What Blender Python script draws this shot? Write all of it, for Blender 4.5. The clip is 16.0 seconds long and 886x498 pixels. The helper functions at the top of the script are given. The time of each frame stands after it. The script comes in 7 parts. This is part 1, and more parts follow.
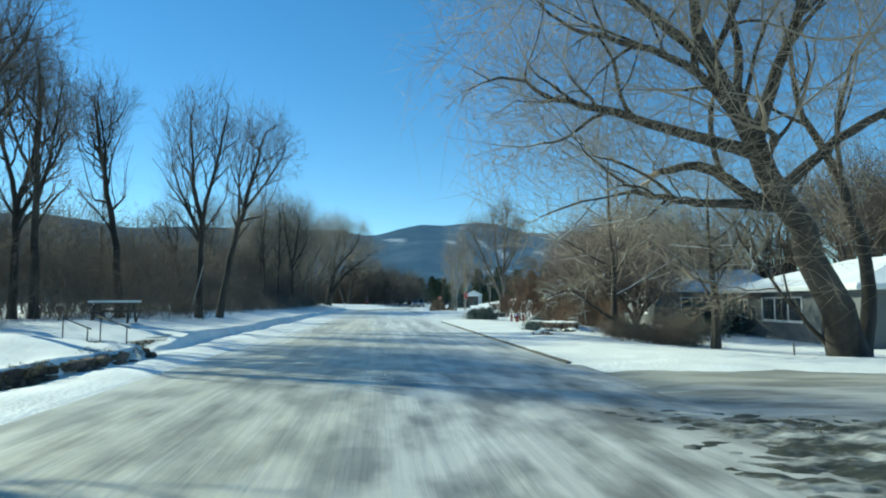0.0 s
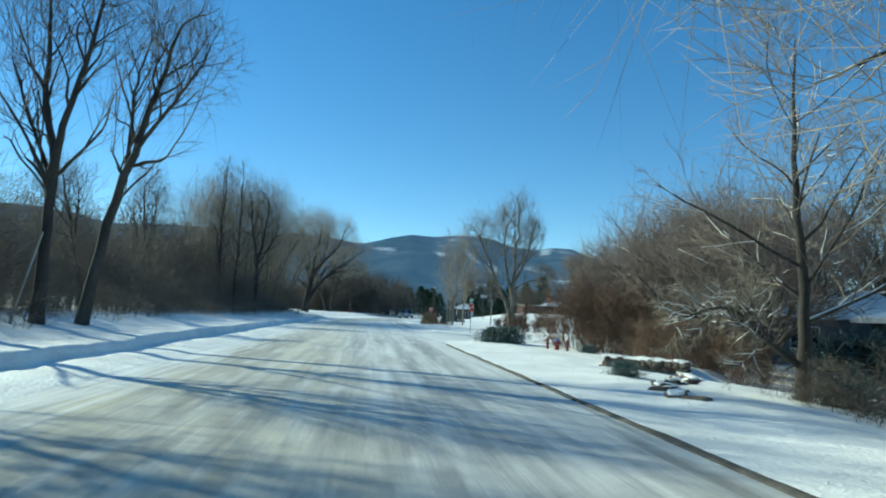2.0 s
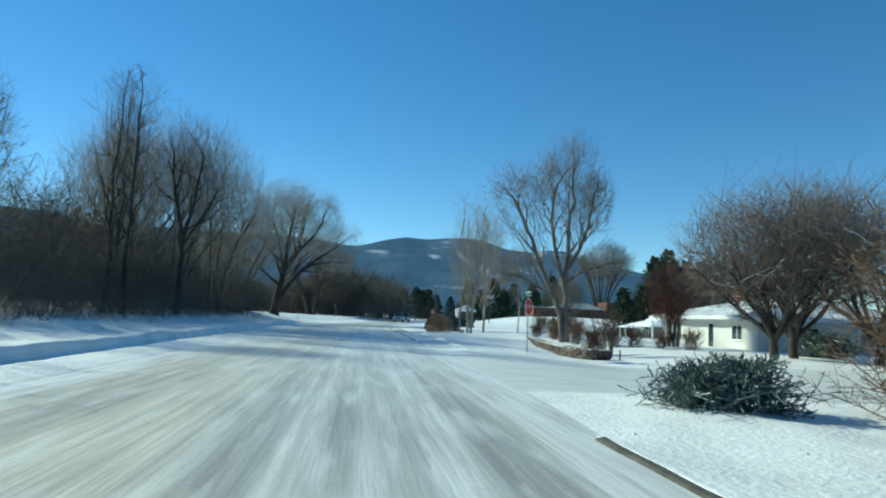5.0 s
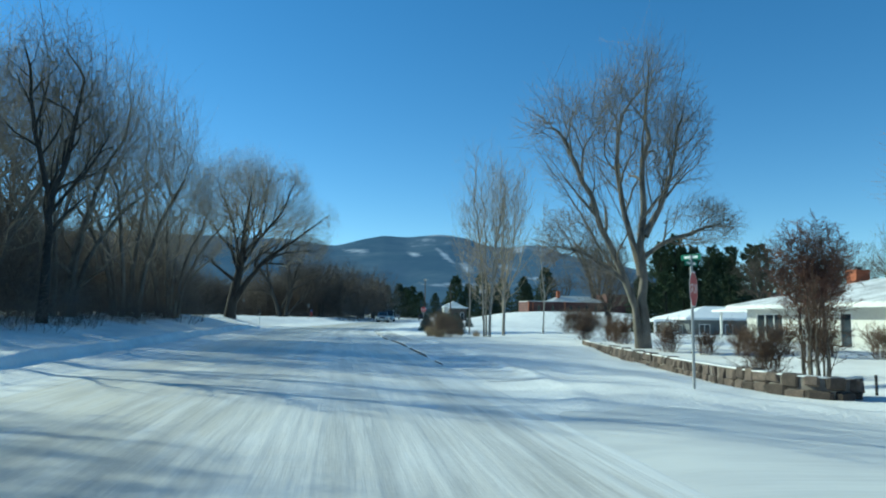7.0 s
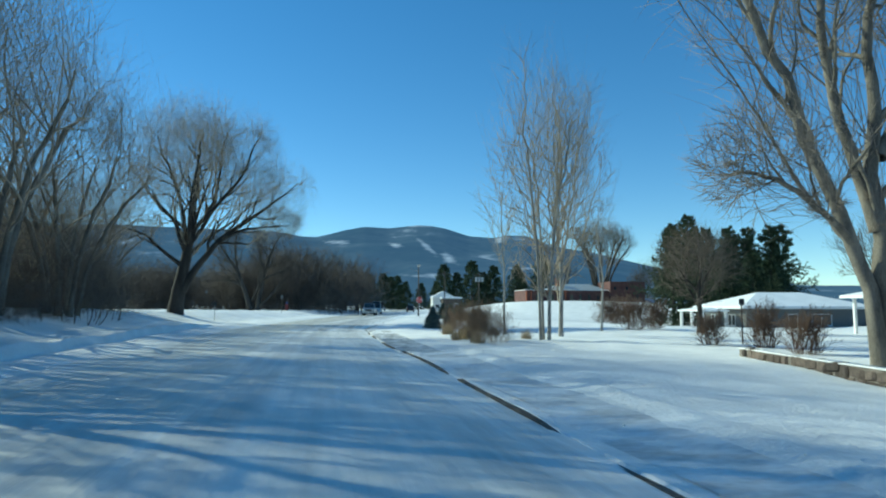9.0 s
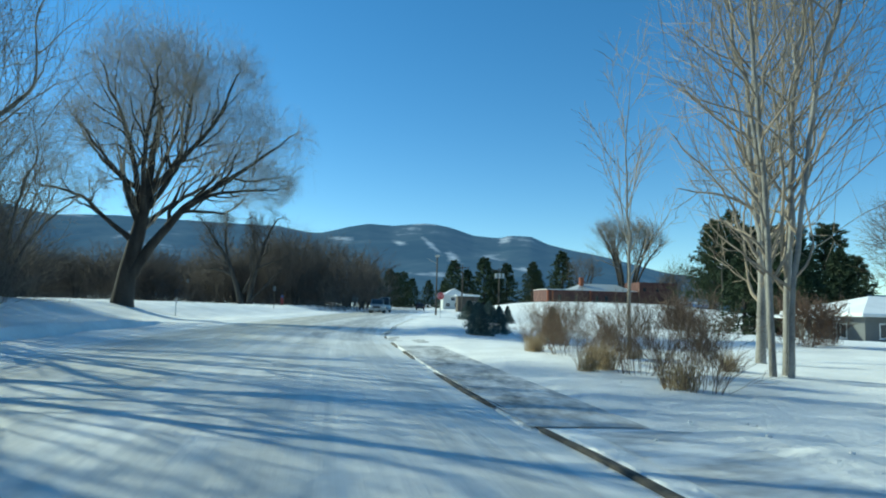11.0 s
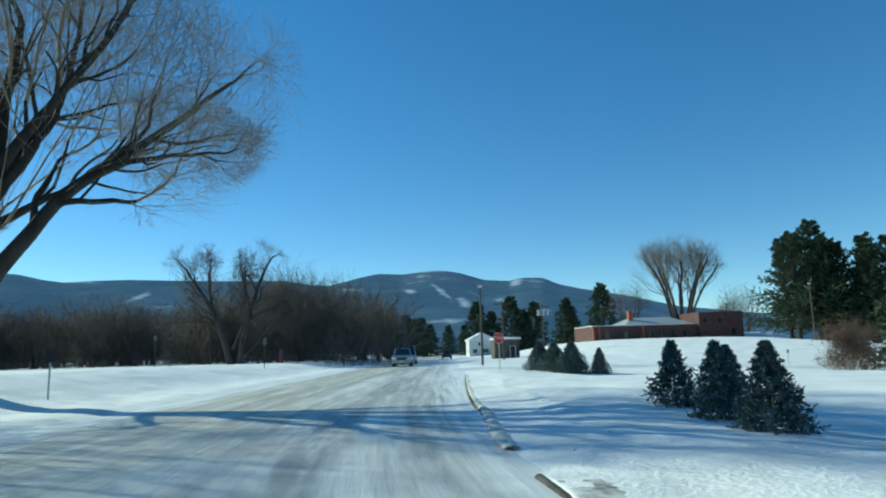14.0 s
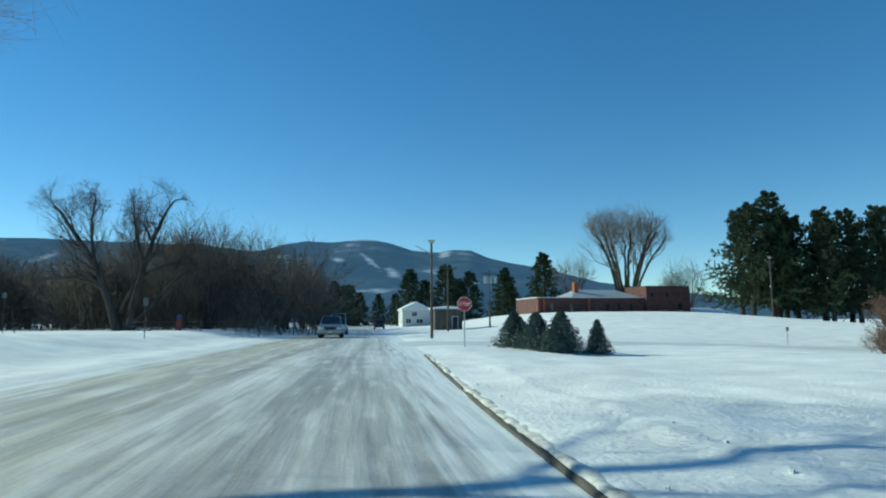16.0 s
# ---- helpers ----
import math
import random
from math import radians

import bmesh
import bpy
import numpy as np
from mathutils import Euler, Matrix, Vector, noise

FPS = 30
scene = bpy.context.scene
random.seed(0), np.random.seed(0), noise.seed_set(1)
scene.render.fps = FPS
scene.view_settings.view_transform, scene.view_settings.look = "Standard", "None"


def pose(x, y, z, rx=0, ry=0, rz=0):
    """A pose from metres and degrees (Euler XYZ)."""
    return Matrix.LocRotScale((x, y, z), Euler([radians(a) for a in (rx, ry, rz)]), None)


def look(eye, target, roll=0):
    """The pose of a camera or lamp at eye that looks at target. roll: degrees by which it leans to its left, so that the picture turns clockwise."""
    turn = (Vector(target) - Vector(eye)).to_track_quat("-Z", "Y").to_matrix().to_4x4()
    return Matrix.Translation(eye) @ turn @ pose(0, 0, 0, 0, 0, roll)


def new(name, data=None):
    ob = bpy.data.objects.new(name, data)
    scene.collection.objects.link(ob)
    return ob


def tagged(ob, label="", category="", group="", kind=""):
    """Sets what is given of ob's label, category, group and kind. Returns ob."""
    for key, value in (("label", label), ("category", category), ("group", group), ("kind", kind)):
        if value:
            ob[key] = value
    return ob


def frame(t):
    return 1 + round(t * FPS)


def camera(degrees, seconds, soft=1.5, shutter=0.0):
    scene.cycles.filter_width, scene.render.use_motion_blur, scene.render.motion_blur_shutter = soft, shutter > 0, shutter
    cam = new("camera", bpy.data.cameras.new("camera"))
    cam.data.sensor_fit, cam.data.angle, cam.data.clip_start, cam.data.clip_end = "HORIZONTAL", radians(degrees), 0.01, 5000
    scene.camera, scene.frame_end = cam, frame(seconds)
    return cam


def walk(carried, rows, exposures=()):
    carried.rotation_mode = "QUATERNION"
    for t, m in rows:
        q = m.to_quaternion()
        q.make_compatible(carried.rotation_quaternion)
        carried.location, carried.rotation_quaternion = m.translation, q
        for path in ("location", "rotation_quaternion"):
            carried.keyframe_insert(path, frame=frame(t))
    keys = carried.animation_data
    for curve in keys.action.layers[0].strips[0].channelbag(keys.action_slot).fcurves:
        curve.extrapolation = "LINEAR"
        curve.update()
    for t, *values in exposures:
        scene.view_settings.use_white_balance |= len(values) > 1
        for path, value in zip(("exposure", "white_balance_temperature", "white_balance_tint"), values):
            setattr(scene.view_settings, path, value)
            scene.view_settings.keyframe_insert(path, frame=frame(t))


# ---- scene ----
cam = camera(69.5, 16.0, soft=2.05)
METRES, EYE, TILT, LEAN, TURN = 115.385, 1.5, 0.0, 0.0, 0.0
ROWS = [
    (0.0, 0.0, 0.0, 0.0, 0.01, 4.7, 0.18),
    (0.5, -0.0023, 0.0312, 0.0, -0.25, 4.46, 0.67),
    (1.0, -0.0047, 0.0619, 0.0003, -0.78, 4.84, 0.42),
    (1.5, -0.0068, 0.0946, 0.0002, -1.23, 5.3, -1.03),
    (2.0, -0.0088, 0.1269, 0.0004, -1.21, 5.77, -2.59),
    (2.5, -0.0103, 0.1592, 0.0003, -1.28, 5.96, -1.97),
    (3.0, -0.0123, 0.1902, 0.0002, -1.88, 5.69, -2.72),
    (3.5, -0.014, 0.2266, 0.0002, -1.84, 5.33, -2.96),
    (4.0, -0.0163, 0.2601, 0.0002, -1.87, 6.01, -2.77),
    (6.5, -0.029, 0.4375, -0.0, -2.46, 6.07, -1.55),
    (7.0, -0.0318, 0.4712, 0.0001, -3.53, 5.9, -0.83),
    (7.5, -0.0347, 0.5052, 0.0001, -4.24, 5.65, -1.14),
    (8.0, -0.0377, 0.5376, 0.0002, -4.34, 5.12, -1.11),
    (8.5, -0.0399, 0.5695, 0.0, -4.6, 4.91, -0.67),
    (9.0, -0.0427, 0.603, 0.0005, -5.18, 5.09, -0.17),
    (11.5, -0.0545, 0.7563, -0.0012, -4.92, 4.87, -1.71),
    (12.0, -0.0566, 0.7849, -0.0012, -4.38, 4.51, -1.02),
    (12.5, -0.0589, 0.813, -0.0012, -4.82, 4.28, -0.65),
    (13.0, -0.0613, 0.8405, -0.0012, -5.17, 4.64, -1.07),
    (13.5, -0.0637, 0.8675, -0.001, -4.83, 6.46, -0.17),
    (14.0, -0.0659, 0.8943, -0.0008, -3.76, 9.18, 1.63),
    (14.5, -0.0675, 0.9203, -0.0007, -4.68, 10.53, 1.02),
    (15.0, -0.0687, 0.9463, -0.0011, -6.45, 7.4, -0.46),
    (15.5, -0.0689, 0.9718, -0.001, -8.22, 5.77, -0.13),
    (16.0, -0.0679, 0.9974, -0.001, -10.3, 6.46, 0.4),
]
walk(cam, [(t, pose(0, 0, EYE, TILT, LEAN, TURN) @ pose(METRES * x, METRES * y, METRES * z, 90 + pitch, roll, yaw)) for t, x, y, z, yaw, pitch, roll in ROWS], exposures=[(t, e, k, -20) for t, e, k in ((0.0, 0.26, 6700), (2.0, 0.2, 6600), (4.0, 0.08, 6550), (6.5, 0.04, 6250), (8.0, 0.14, 6350), (9.2, 0.12, 6350), (11.5, 0.16, 6500), (13.0, -0.06, 6350), (14.0, 0.0, 6350), (14.5, 0.02, 6400), (16.0, -0.12, 6400))])

# ---- world and sun ----
SUN_AZ = math.atan2(-0.87, 0.49)          # clockwise from +y
SUN_EL = radians(28.5)
world = bpy.data.worlds.new("sky")
scene.world = world
world.use_nodes = True
wn = world.node_tree.nodes
sky = wn.new("ShaderNodeTexSky")
sky.sky_type = "NISHITA"
sky.sun_disc = False
sky.sun_elevation = SUN_EL
sky.sun_rotation = SUN_AZ
sky.altitude = 2500
sky.air_density, sky.dust_density, sky.ozone_density = 0.95, 0.0, 2.4
wn["Background"].inputs["Strength"].default_value = 0.15
deep = wn.new("ShaderNodeHueSaturation")           # thin dry winter air: a deeper blue
deep.inputs["Saturation"].default_value = 1.29
deep.inputs["Hue"].default_value = 0.511
deep.inputs["Value"].default_value = 1.52
world.node_tree.links.new(sky.outputs[0], deep.inputs["Color"])
even = wn.new("ShaderNodeGamma")
even.inputs["Gamma"].default_value = 0.82
world.node_tree.links.new(deep.outputs[0], even.inputs["Color"])
world.node_tree.links.new(even.outputs[0], wn["Background"].inputs["Color"])
sun = new("sun", bpy.data.lights.new("sun", "SUN"))
sun.data.energy, sun.data.angle, sun.data.color = 5.0, radians(0.53), (1.0, 0.95, 0.875)
sun_way = Vector((math.sin(SUN_AZ) * math.cos(SUN_EL), math.cos(SUN_AZ) * math.cos(SUN_EL), math.sin(SUN_EL)))
sun.matrix_world = look(sun_way * 300, (0, 0, 0))


# ---- materials ----
def surface(name, dark, light, scale=3.0, fine=40.0, rough=0.8, bump=0.3, metal=0.0, stretch=(1, 1, 1), per_object=0.0, coords="Object", bump_dist=0.02, low=0.48, high=0.95):
    """A surface of two tones mixed by coarse and fine noise, with relief."""
    m = bpy.data.materials.new(name)
    m.use_nodes = True
    nt = m.node_tree
    n, link = nt.nodes, nt.links.new
    b = n["Principled BSDF"]
    tc = n.new("ShaderNodeTexCoord")
    mp = n.new("ShaderNodeMapping")
    mp.inputs["Scale"].default_value = stretch
    link(tc.outputs[coords], mp.inputs[0])
    big, small = n.new("ShaderNodeTexNoise"), n.new("ShaderNodeTexNoise")
    big.inputs["Scale"].default_value, big.inputs["Detail"].default_value = scale, 5
    small.inputs["Scale"].default_value, small.inputs["Detail"].default_value = fine, 3
    link(mp.outputs[0], big.inputs[0])
    link(mp.outputs[0], small.inputs[0])
    mix = n.new("ShaderNodeMath")
    mix.operation = "MULTIPLY_ADD"
    link(small.outputs[0], mix.inputs[0])
    mix.inputs[1].default_value = 0.45
    link(big.outputs[0], mix.inputs[2])
    rng = n.new("ShaderNodeMapRange")
    rng.inputs["From Min"].default_value, rng.inputs["From Max"].default_value = low, high
    link(mix.outputs[0], rng.inputs[0])
    col = n.new("ShaderNodeMix")
    col.data_type = "RGBA"
    col.inputs[6].default_value, col.inputs[7].default_value = (*dark, 1), (*light, 1)
    link(rng.outputs[0], col.inputs[0])
    out = col.outputs[2]
    if per_object:
        oi = n.new("ShaderNodeObjectInfo")
        hsv = n.new("ShaderNodeHueSaturation")
        mr = n.new("ShaderNodeMapRange")
        mr.inputs["To Min"].default_value, mr.inputs["To Max"].default_value = 1 - per_object, 1 + per_object
        link(oi.outputs["Random"], mr.inputs[0])
        link(mr.outputs[0], hsv.inputs["Value"])
        link(out, hsv.inputs["Color"])
        out = hsv.outputs[0]
    link(out, b.inputs["Base Color"])
    b.inputs["Roughness"].default_value, b.inputs["Metallic"].default_value = rough, metal
    if bump:
        bp = n.new("ShaderNodeBump")
        bp.inputs["Strength"].default_value, bp.inputs["Distance"].default_value = bump, bump_dist
        link(mix.outputs[0], bp.inputs["Height"])
        link(bp.outputs[0], b.inputs["Normal"])
    return m


def paint(name, colour, rough=0.5, metal=0.0, vary=0.88, scale=6.0):
    return surface(name, tuple(c * vary for c in colour), colour, scale, 60, rough, 0.08, metal)


def glass(name, tint=(0.03, 0.04, 0.05)):
    m = bpy.data.materials.new(name)
    m.use_nodes = True
    b = m.node_tree.nodes["Principled BSDF"]
    b.inputs["Base Color"].default_value = (*tint, 1)
    b.inputs["Roughness"].default_value = 0.05
    b.inputs["IOR"].default_value = 1.5
    return m


SNOW = surface("snow", (0.70, 0.70, 0.685), (0.92, 0.915, 0.895), 0.6, 11, 0.65, 0.65, bump_dist=0.085)
ROOF_SNOW = surface("roof_snow", (0.74, 0.76, 0.78), (0.88, 0.89, 0.9), 0.8, 12, 0.65, 0.2)
BARK = surface("bark", (0.016, 0.014, 0.012), (0.075, 0.065, 0.055), 2, 30, 0.95, 0.8, stretch=(1, 1, 0.25), per_object=0.25)
BARK_GREY = surface("grey_bark", (0.06, 0.054, 0.046), (0.25, 0.22, 0.18), 3, 40, 0.95, 1.0, stretch=(1, 1, 0.25), per_object=0.15)
BARK_PALE = surface("pale_bark", (0.15, 0.142, 0.13), (0.4, 0.38, 0.345), 2, 25, 0.9, 0.5, stretch=(1, 1, 0.5), per_object=0.15)
TWIG = surface("twig", (0.078, 0.063, 0.05), (0.19, 0.152, 0.118), 1, 20, 0.9, 0, per_object=0.25)
TWIG_TAN = surface("tan_twig", (0.18, 0.148, 0.114), (0.40, 0.33, 0.25), 1, 20, 0.9, 0, per_object=0.2)
# darker copy of twig: the shade in dense growth put into its colour
TWIG_SHADED = surface("shaded_twig", (0.045, 0.037, 0.031), (0.125, 0.1, 0.082), 1, 20, 0.9, 0, per_object=0.25)
TWIG_GREY = surface("grey_twig", (0.11, 0.094, 0.078), (0.25, 0.21, 0.172), 1, 20, 0.9, 0, per_object=0.25)
TWIG_RED = surface("red_twig", (0.072, 0.046, 0.033), (0.17, 0.106, 0.074), 1, 20, 0.9, 0, per_object=0.2)
TWIG_RUST = surface("rust_twig", (0.1, 0.05, 0.036), (0.235, 0.11, 0.075), 1, 20, 0.9, 0, per_object=0.2)
TWIG_MAUVE = surface("mauve_twig", (0.09, 0.07, 0.062), (0.21, 0.165, 0.148), 1, 20, 0.9, 0, per_object=0.2)
TWIG_BROWN = surface("brown_twig", (0.10, 0.068, 0.047), (0.24, 0.165, 0.11), 1, 20, 0.9, 0, per_object=0.2)
STRAW = surface("straw", (0.28, 0.2, 0.11), (0.48, 0.37, 0.22), 1, 20, 0.9, 0, per_object=0.1)
NEEDLE = surface("spruce_needle", (0.045, 0.075, 0.068), (0.14, 0.195, 0.18), 4, 30, 0.8, 0, per_object=0.15)
NEEDLE_PINE = surface("pine_needle", (0.016, 0.032, 0.013), (0.062, 0.09, 0.04), 1, 12, 0.8, 0, per_object=0.2)
STONE = surface("field_stone", (0.034, 0.027, 0.022), (0.135, 0.102, 0.082), 3, 25, 0.9, 0.6, per_object=0.55)
KERB = surface("kerb_concrete", (0.035, 0.033, 0.029), (0.12, 0.11, 0.096), 2.5, 30, 0.9, 0.5)
BRICK = surface("red_brick", (0.075, 0.034, 0.03), (0.14, 0.066, 0.056), 1, 14, 0.9, 0.3)
GREY_SIDING = paint("grey_siding", (0.12, 0.13, 0.135), 0.7)
WHITE_SIDING = paint("white_siding", (0.62, 0.62, 0.59), 0.6)
SHINGLE_SNOW = surface("snowy_shingles", (0.22, 0.22, 0.22), (0.75, 0.76, 0.77), 0.8, 9, 0.8, 0.3, low=0.4, high=0.85)
TRIM = paint("white_trim", (0.75, 0.76, 0.76), 0.5)
GLASS = glass("window_glass")
STEEL = paint("galvanised_steel", (0.42, 0.43, 0.44), 0.45, 0.7)
POLE_WOOD = surface("pole_wood", (0.045, 0.037, 0.03), (0.13, 0.108, 0.09), 2, 20, 0.9, 0.5, stretch=(1, 1, 0.2))
RED = paint("red_paint", (0.45, 0.03, 0.03), 0.45)
GREEN = paint("sign_green", (0.0, 0.16, 0.10), 0.45)
WHITE = paint("white_paint", (0.8, 0.8, 0.78), 0.45)
DARK = paint("dark_rubber", (0.03, 0.03, 0.032), 0.8)


# ---- mesh helpers ----
def mesh_of(name, verts, quads, tris=None, smooth=True):
    """A mesh from arrays of corners, four-sided and three-sided faces."""
    verts = np.asarray(verts, dtype=np.float32).reshape(-1, 3)
    quads = np.asarray(quads if quads is not None else [], dtype=np.int32).reshape(-1, 4)
    tris = np.asarray(tris if tris is not None else [], dtype=np.int32).reshape(-1, 3)
    if (quads[:, 3:] < 0).any():                       # rows that end in -1 are three-sided
        pointed = quads[:, 3] < 0
        tris, quads = np.concatenate([tris, quads[pointed, :3]]), quads[~pointed]
    me = bpy.data.meshes.new(name)
    me.vertices.add(len(verts))
    me.vertices.foreach_set("co", verts.ravel())
    me.loops.add(quads.size + tris.size)
    me.loops.foreach_set("vertex_index", np.concatenate([quads.ravel(), tris.ravel()]))
    me.polygons.add(len(quads) + len(tris))
    starts = np.concatenate([np.arange(len(quads)) * 4, quads.size + np.arange(len(tris)) * 3])
    me.polygons.foreach_set("loop_start", starts.astype(np.int32))
    if smooth:
        me.polygons.foreach_set("use_smooth", np.ones(len(starts), dtype=bool))
    me.update(calc_edges=True)
    me.validate()
    return me


def thing(name, m, label, category, group="", kind=""):
    ob = new(name)
    ob.empty_display_size = 0.2
    ob.matrix_world = m
    return tagged(ob, label, category, group, kind)


def part(name, me, material, parent, label="", at=None):
    """One mesh, or a bmesh, as a part of a thing."""
    if isinstance(me, bmesh.types.BMesh):
        bm, me = me, bpy.data.meshes.new(name)
        bm.to_mesh(me)
        bm.free()
    if not me.materials:
        me.materials.append(material)
    ob = new(name, me)
    ob.parent = parent
    if at is not None:
        ob.matrix_basis = at
    if label:
        ob["label"] = label
    return ob


def box(bm, x0, y0, z0, x1, y1, z1, bevel=0.0):
    r = bmesh.ops.create_cube(bm, size=1.0, matrix=Matrix.Translation(((x0 + x1) / 2, (y0 + y1) / 2, (z0 + z1) / 2)) @ Matrix.Diagonal((abs(x1 - x0), abs(y1 - y0), abs(z1 - z0), 1)))
    if bevel:
        edges = list({e for v in r["verts"] for e in v.link_edges})
        bmesh.ops.bevel(bm, geom=edges, offset=bevel, segments=2, affect="EDGES")
    return bm


def boxes(*rows, bevel=0.0):
    bm = bmesh.new()
    for r in rows:
        box(bm, *r, bevel=bevel)
    return bm


def cone(bm, r1, r2, a, b, sides=12):
    """A round bar from a to b."""
    a, b = Vector(a), Vector(b)
    d = b - a
    m = Matrix.Translation((a + b) / 2) @ d.to_track_quat("Z", "Y").to_matrix().to_4x4()
    bmesh.ops.create_cone(bm, cap_ends=True, segments=sides, radius1=r1, radius2=r2, depth=d.length, matrix=m)
    return bm


def bar(r1, r2, a, b, sides=12):
    return cone(bmesh.new(), r1, r2, a, b, sides)


def tubes(paths, radii, k):
    """Tubes with k sides along many paths at once: corners and faces."""
    b, s = paths.shape[:2]
    point = k == 3 and s == 2                          # a short twig ends in a point
    t = np.empty_like(paths)
    t[:, 1:-1] = paths[:, 2:] - paths[:, :-2]
    t[:, 0], t[:, -1] = paths[:, 1] - paths[:, 0], paths[:, -1] - paths[:, -2]
    t /= np.linalg.norm(t, axis=2, keepdims=True) + 1e-9
    ref = np.where(np.abs(t[:, :1, 2:3]) > 0.8, np.array([1.0, 0, 0]), np.array([0, 0, 1.0]))
    u = np.cross(t, np.broadcast_to(ref, t.shape))
    u /= np.linalg.norm(u, axis=2, keepdims=True) + 1e-9
    w = np.cross(t, u)
    a = np.arange(k) * 2 * math.pi / k
    v = paths[:, :, None] + radii[:, :, None, None] * (np.cos(a)[None, None, :, None] * u[:, :, None] + np.sin(a)[None, None, :, None] * w[:, :, None])
    if point:
        v = np.concatenate([v[:, 0], paths[:, 1:]], 1).reshape(-1, 3)
        o = np.arange(b)[:, None] * 4
        q = np.stack([np.stack([o[:, 0] + i, o[:, 0] + (i + 1) % 3, o[:, 0] + 3, o[:, 0] * 0 - 1], -1) for i in range(3)], 1)
        return v, q.reshape(-1, 4)
    base = (np.arange(b)[:, None, None] * s + np.arange(s - 1)[None, :, None]) * k
    i, j = np.arange(k), (np.arange(k) + 1) % k
    q = np.stack([base + i, base + j, base + k + j, base + k + i], -1).reshape(-1, 4)
    return v.reshape(-1, 3), q


def joined(chunks):
    vs, qs, off = [], [], 0
    for v, q in chunks:
        vs.append(v)
        qs.append(np.where(q < 0, -1, q + off))
        off += len(v)
    return np.concatenate(vs), np.concatenate(qs)


def resample(points, n):
    """A smooth run of n + 1 points through a few given ones."""
    p = np.array(points, dtype=float)
    p = np.vstack([2 * p[0] - p[1], p, 2 * p[-1] - p[-2]])
    out = []
    for x in np.linspace(0, len(points) - 1 - 1e-6, n + 1):
        i, f = int(x), x - int(x)
        a, b, c, d = p[i:i + 4]
        out.append(0.5 * (2 * b + (c - a) * f + (2 * a - 5 * b + 4 * c - d) * f * f + (3 * b - a - 3 * c + d) * f ** 3))
    return np.array(out)


def sprout(rng, P, R, n, length, angle, start=0.25, seg=4, wander=0.12, up=0.04, thin=0.6, least=0.006, taper=0.35, tip=0.35):
    """Side branches on every path of P: n each, with their paths and radii."""
    B, S = P.shape[:2]
    L = np.linalg.norm(np.diff(P, axis=1), axis=2).sum(1)
    u = start + (0.99 - start) * (np.arange(n)[None] + rng.random((B, n))) / n
    x = u * (S - 1)
    i = np.minimum(x.astype(int), S - 2)
    f = (x - i)[..., None]
    rows = np.arange(B)[:, None]
    pos = P[rows, i] * (1 - f) + P[rows, i + 1] * f
    rad = R[rows, i] * (1 - f[..., 0]) + R[rows, i + 1] * f[..., 0]
    t = P[rows, i + 1] - P[rows, i]
    t /= np.linalg.norm(t, axis=2, keepdims=True) + 1e-9
    ref = np.where(np.abs(t[..., 2:3]) > 0.8, np.array([1.0, 0, 0]), np.array([0, 0, 1.0]))
    a = np.cross(t, ref)
    a /= np.linalg.norm(a, axis=2, keepdims=True)
    b = np.cross(t, a)
    phi = (2.4 * np.arange(n)[None] + rng.random((B, 1)) * 6.28 + rng.normal(0, 0.4, (B, n)))[..., None]
    ang = np.radians(rng.uniform(*angle, (B, n)))[..., None]
    d = t * np.cos(ang) + (a * np.cos(phi) + b * np.sin(phi)) * np.sin(ang)
    ln = (L[:, None] * rng.uniform(*length, (B, n)) * (1 - taper * (u - start) / (1 - start))).ravel()
    d, pos = d.reshape(-1, 3), pos.reshape(-1, 3)
    path = [pos]
    for _ in range(seg):
        d = d + rng.normal(0, wander, d.shape)
        d[:, 2] += up
        d /= np.linalg.norm(d, axis=1, keepdims=True)
        path.append(path[-1] + d * (ln / seg)[:, None])
    r0 = np.maximum(rad.ravel() * thin, least)
    rr = r0[:, None] * np.linspace(1, tip, seg + 1)[None]
    return np.stack(path, 1), np.maximum(rr, least * 0.6)


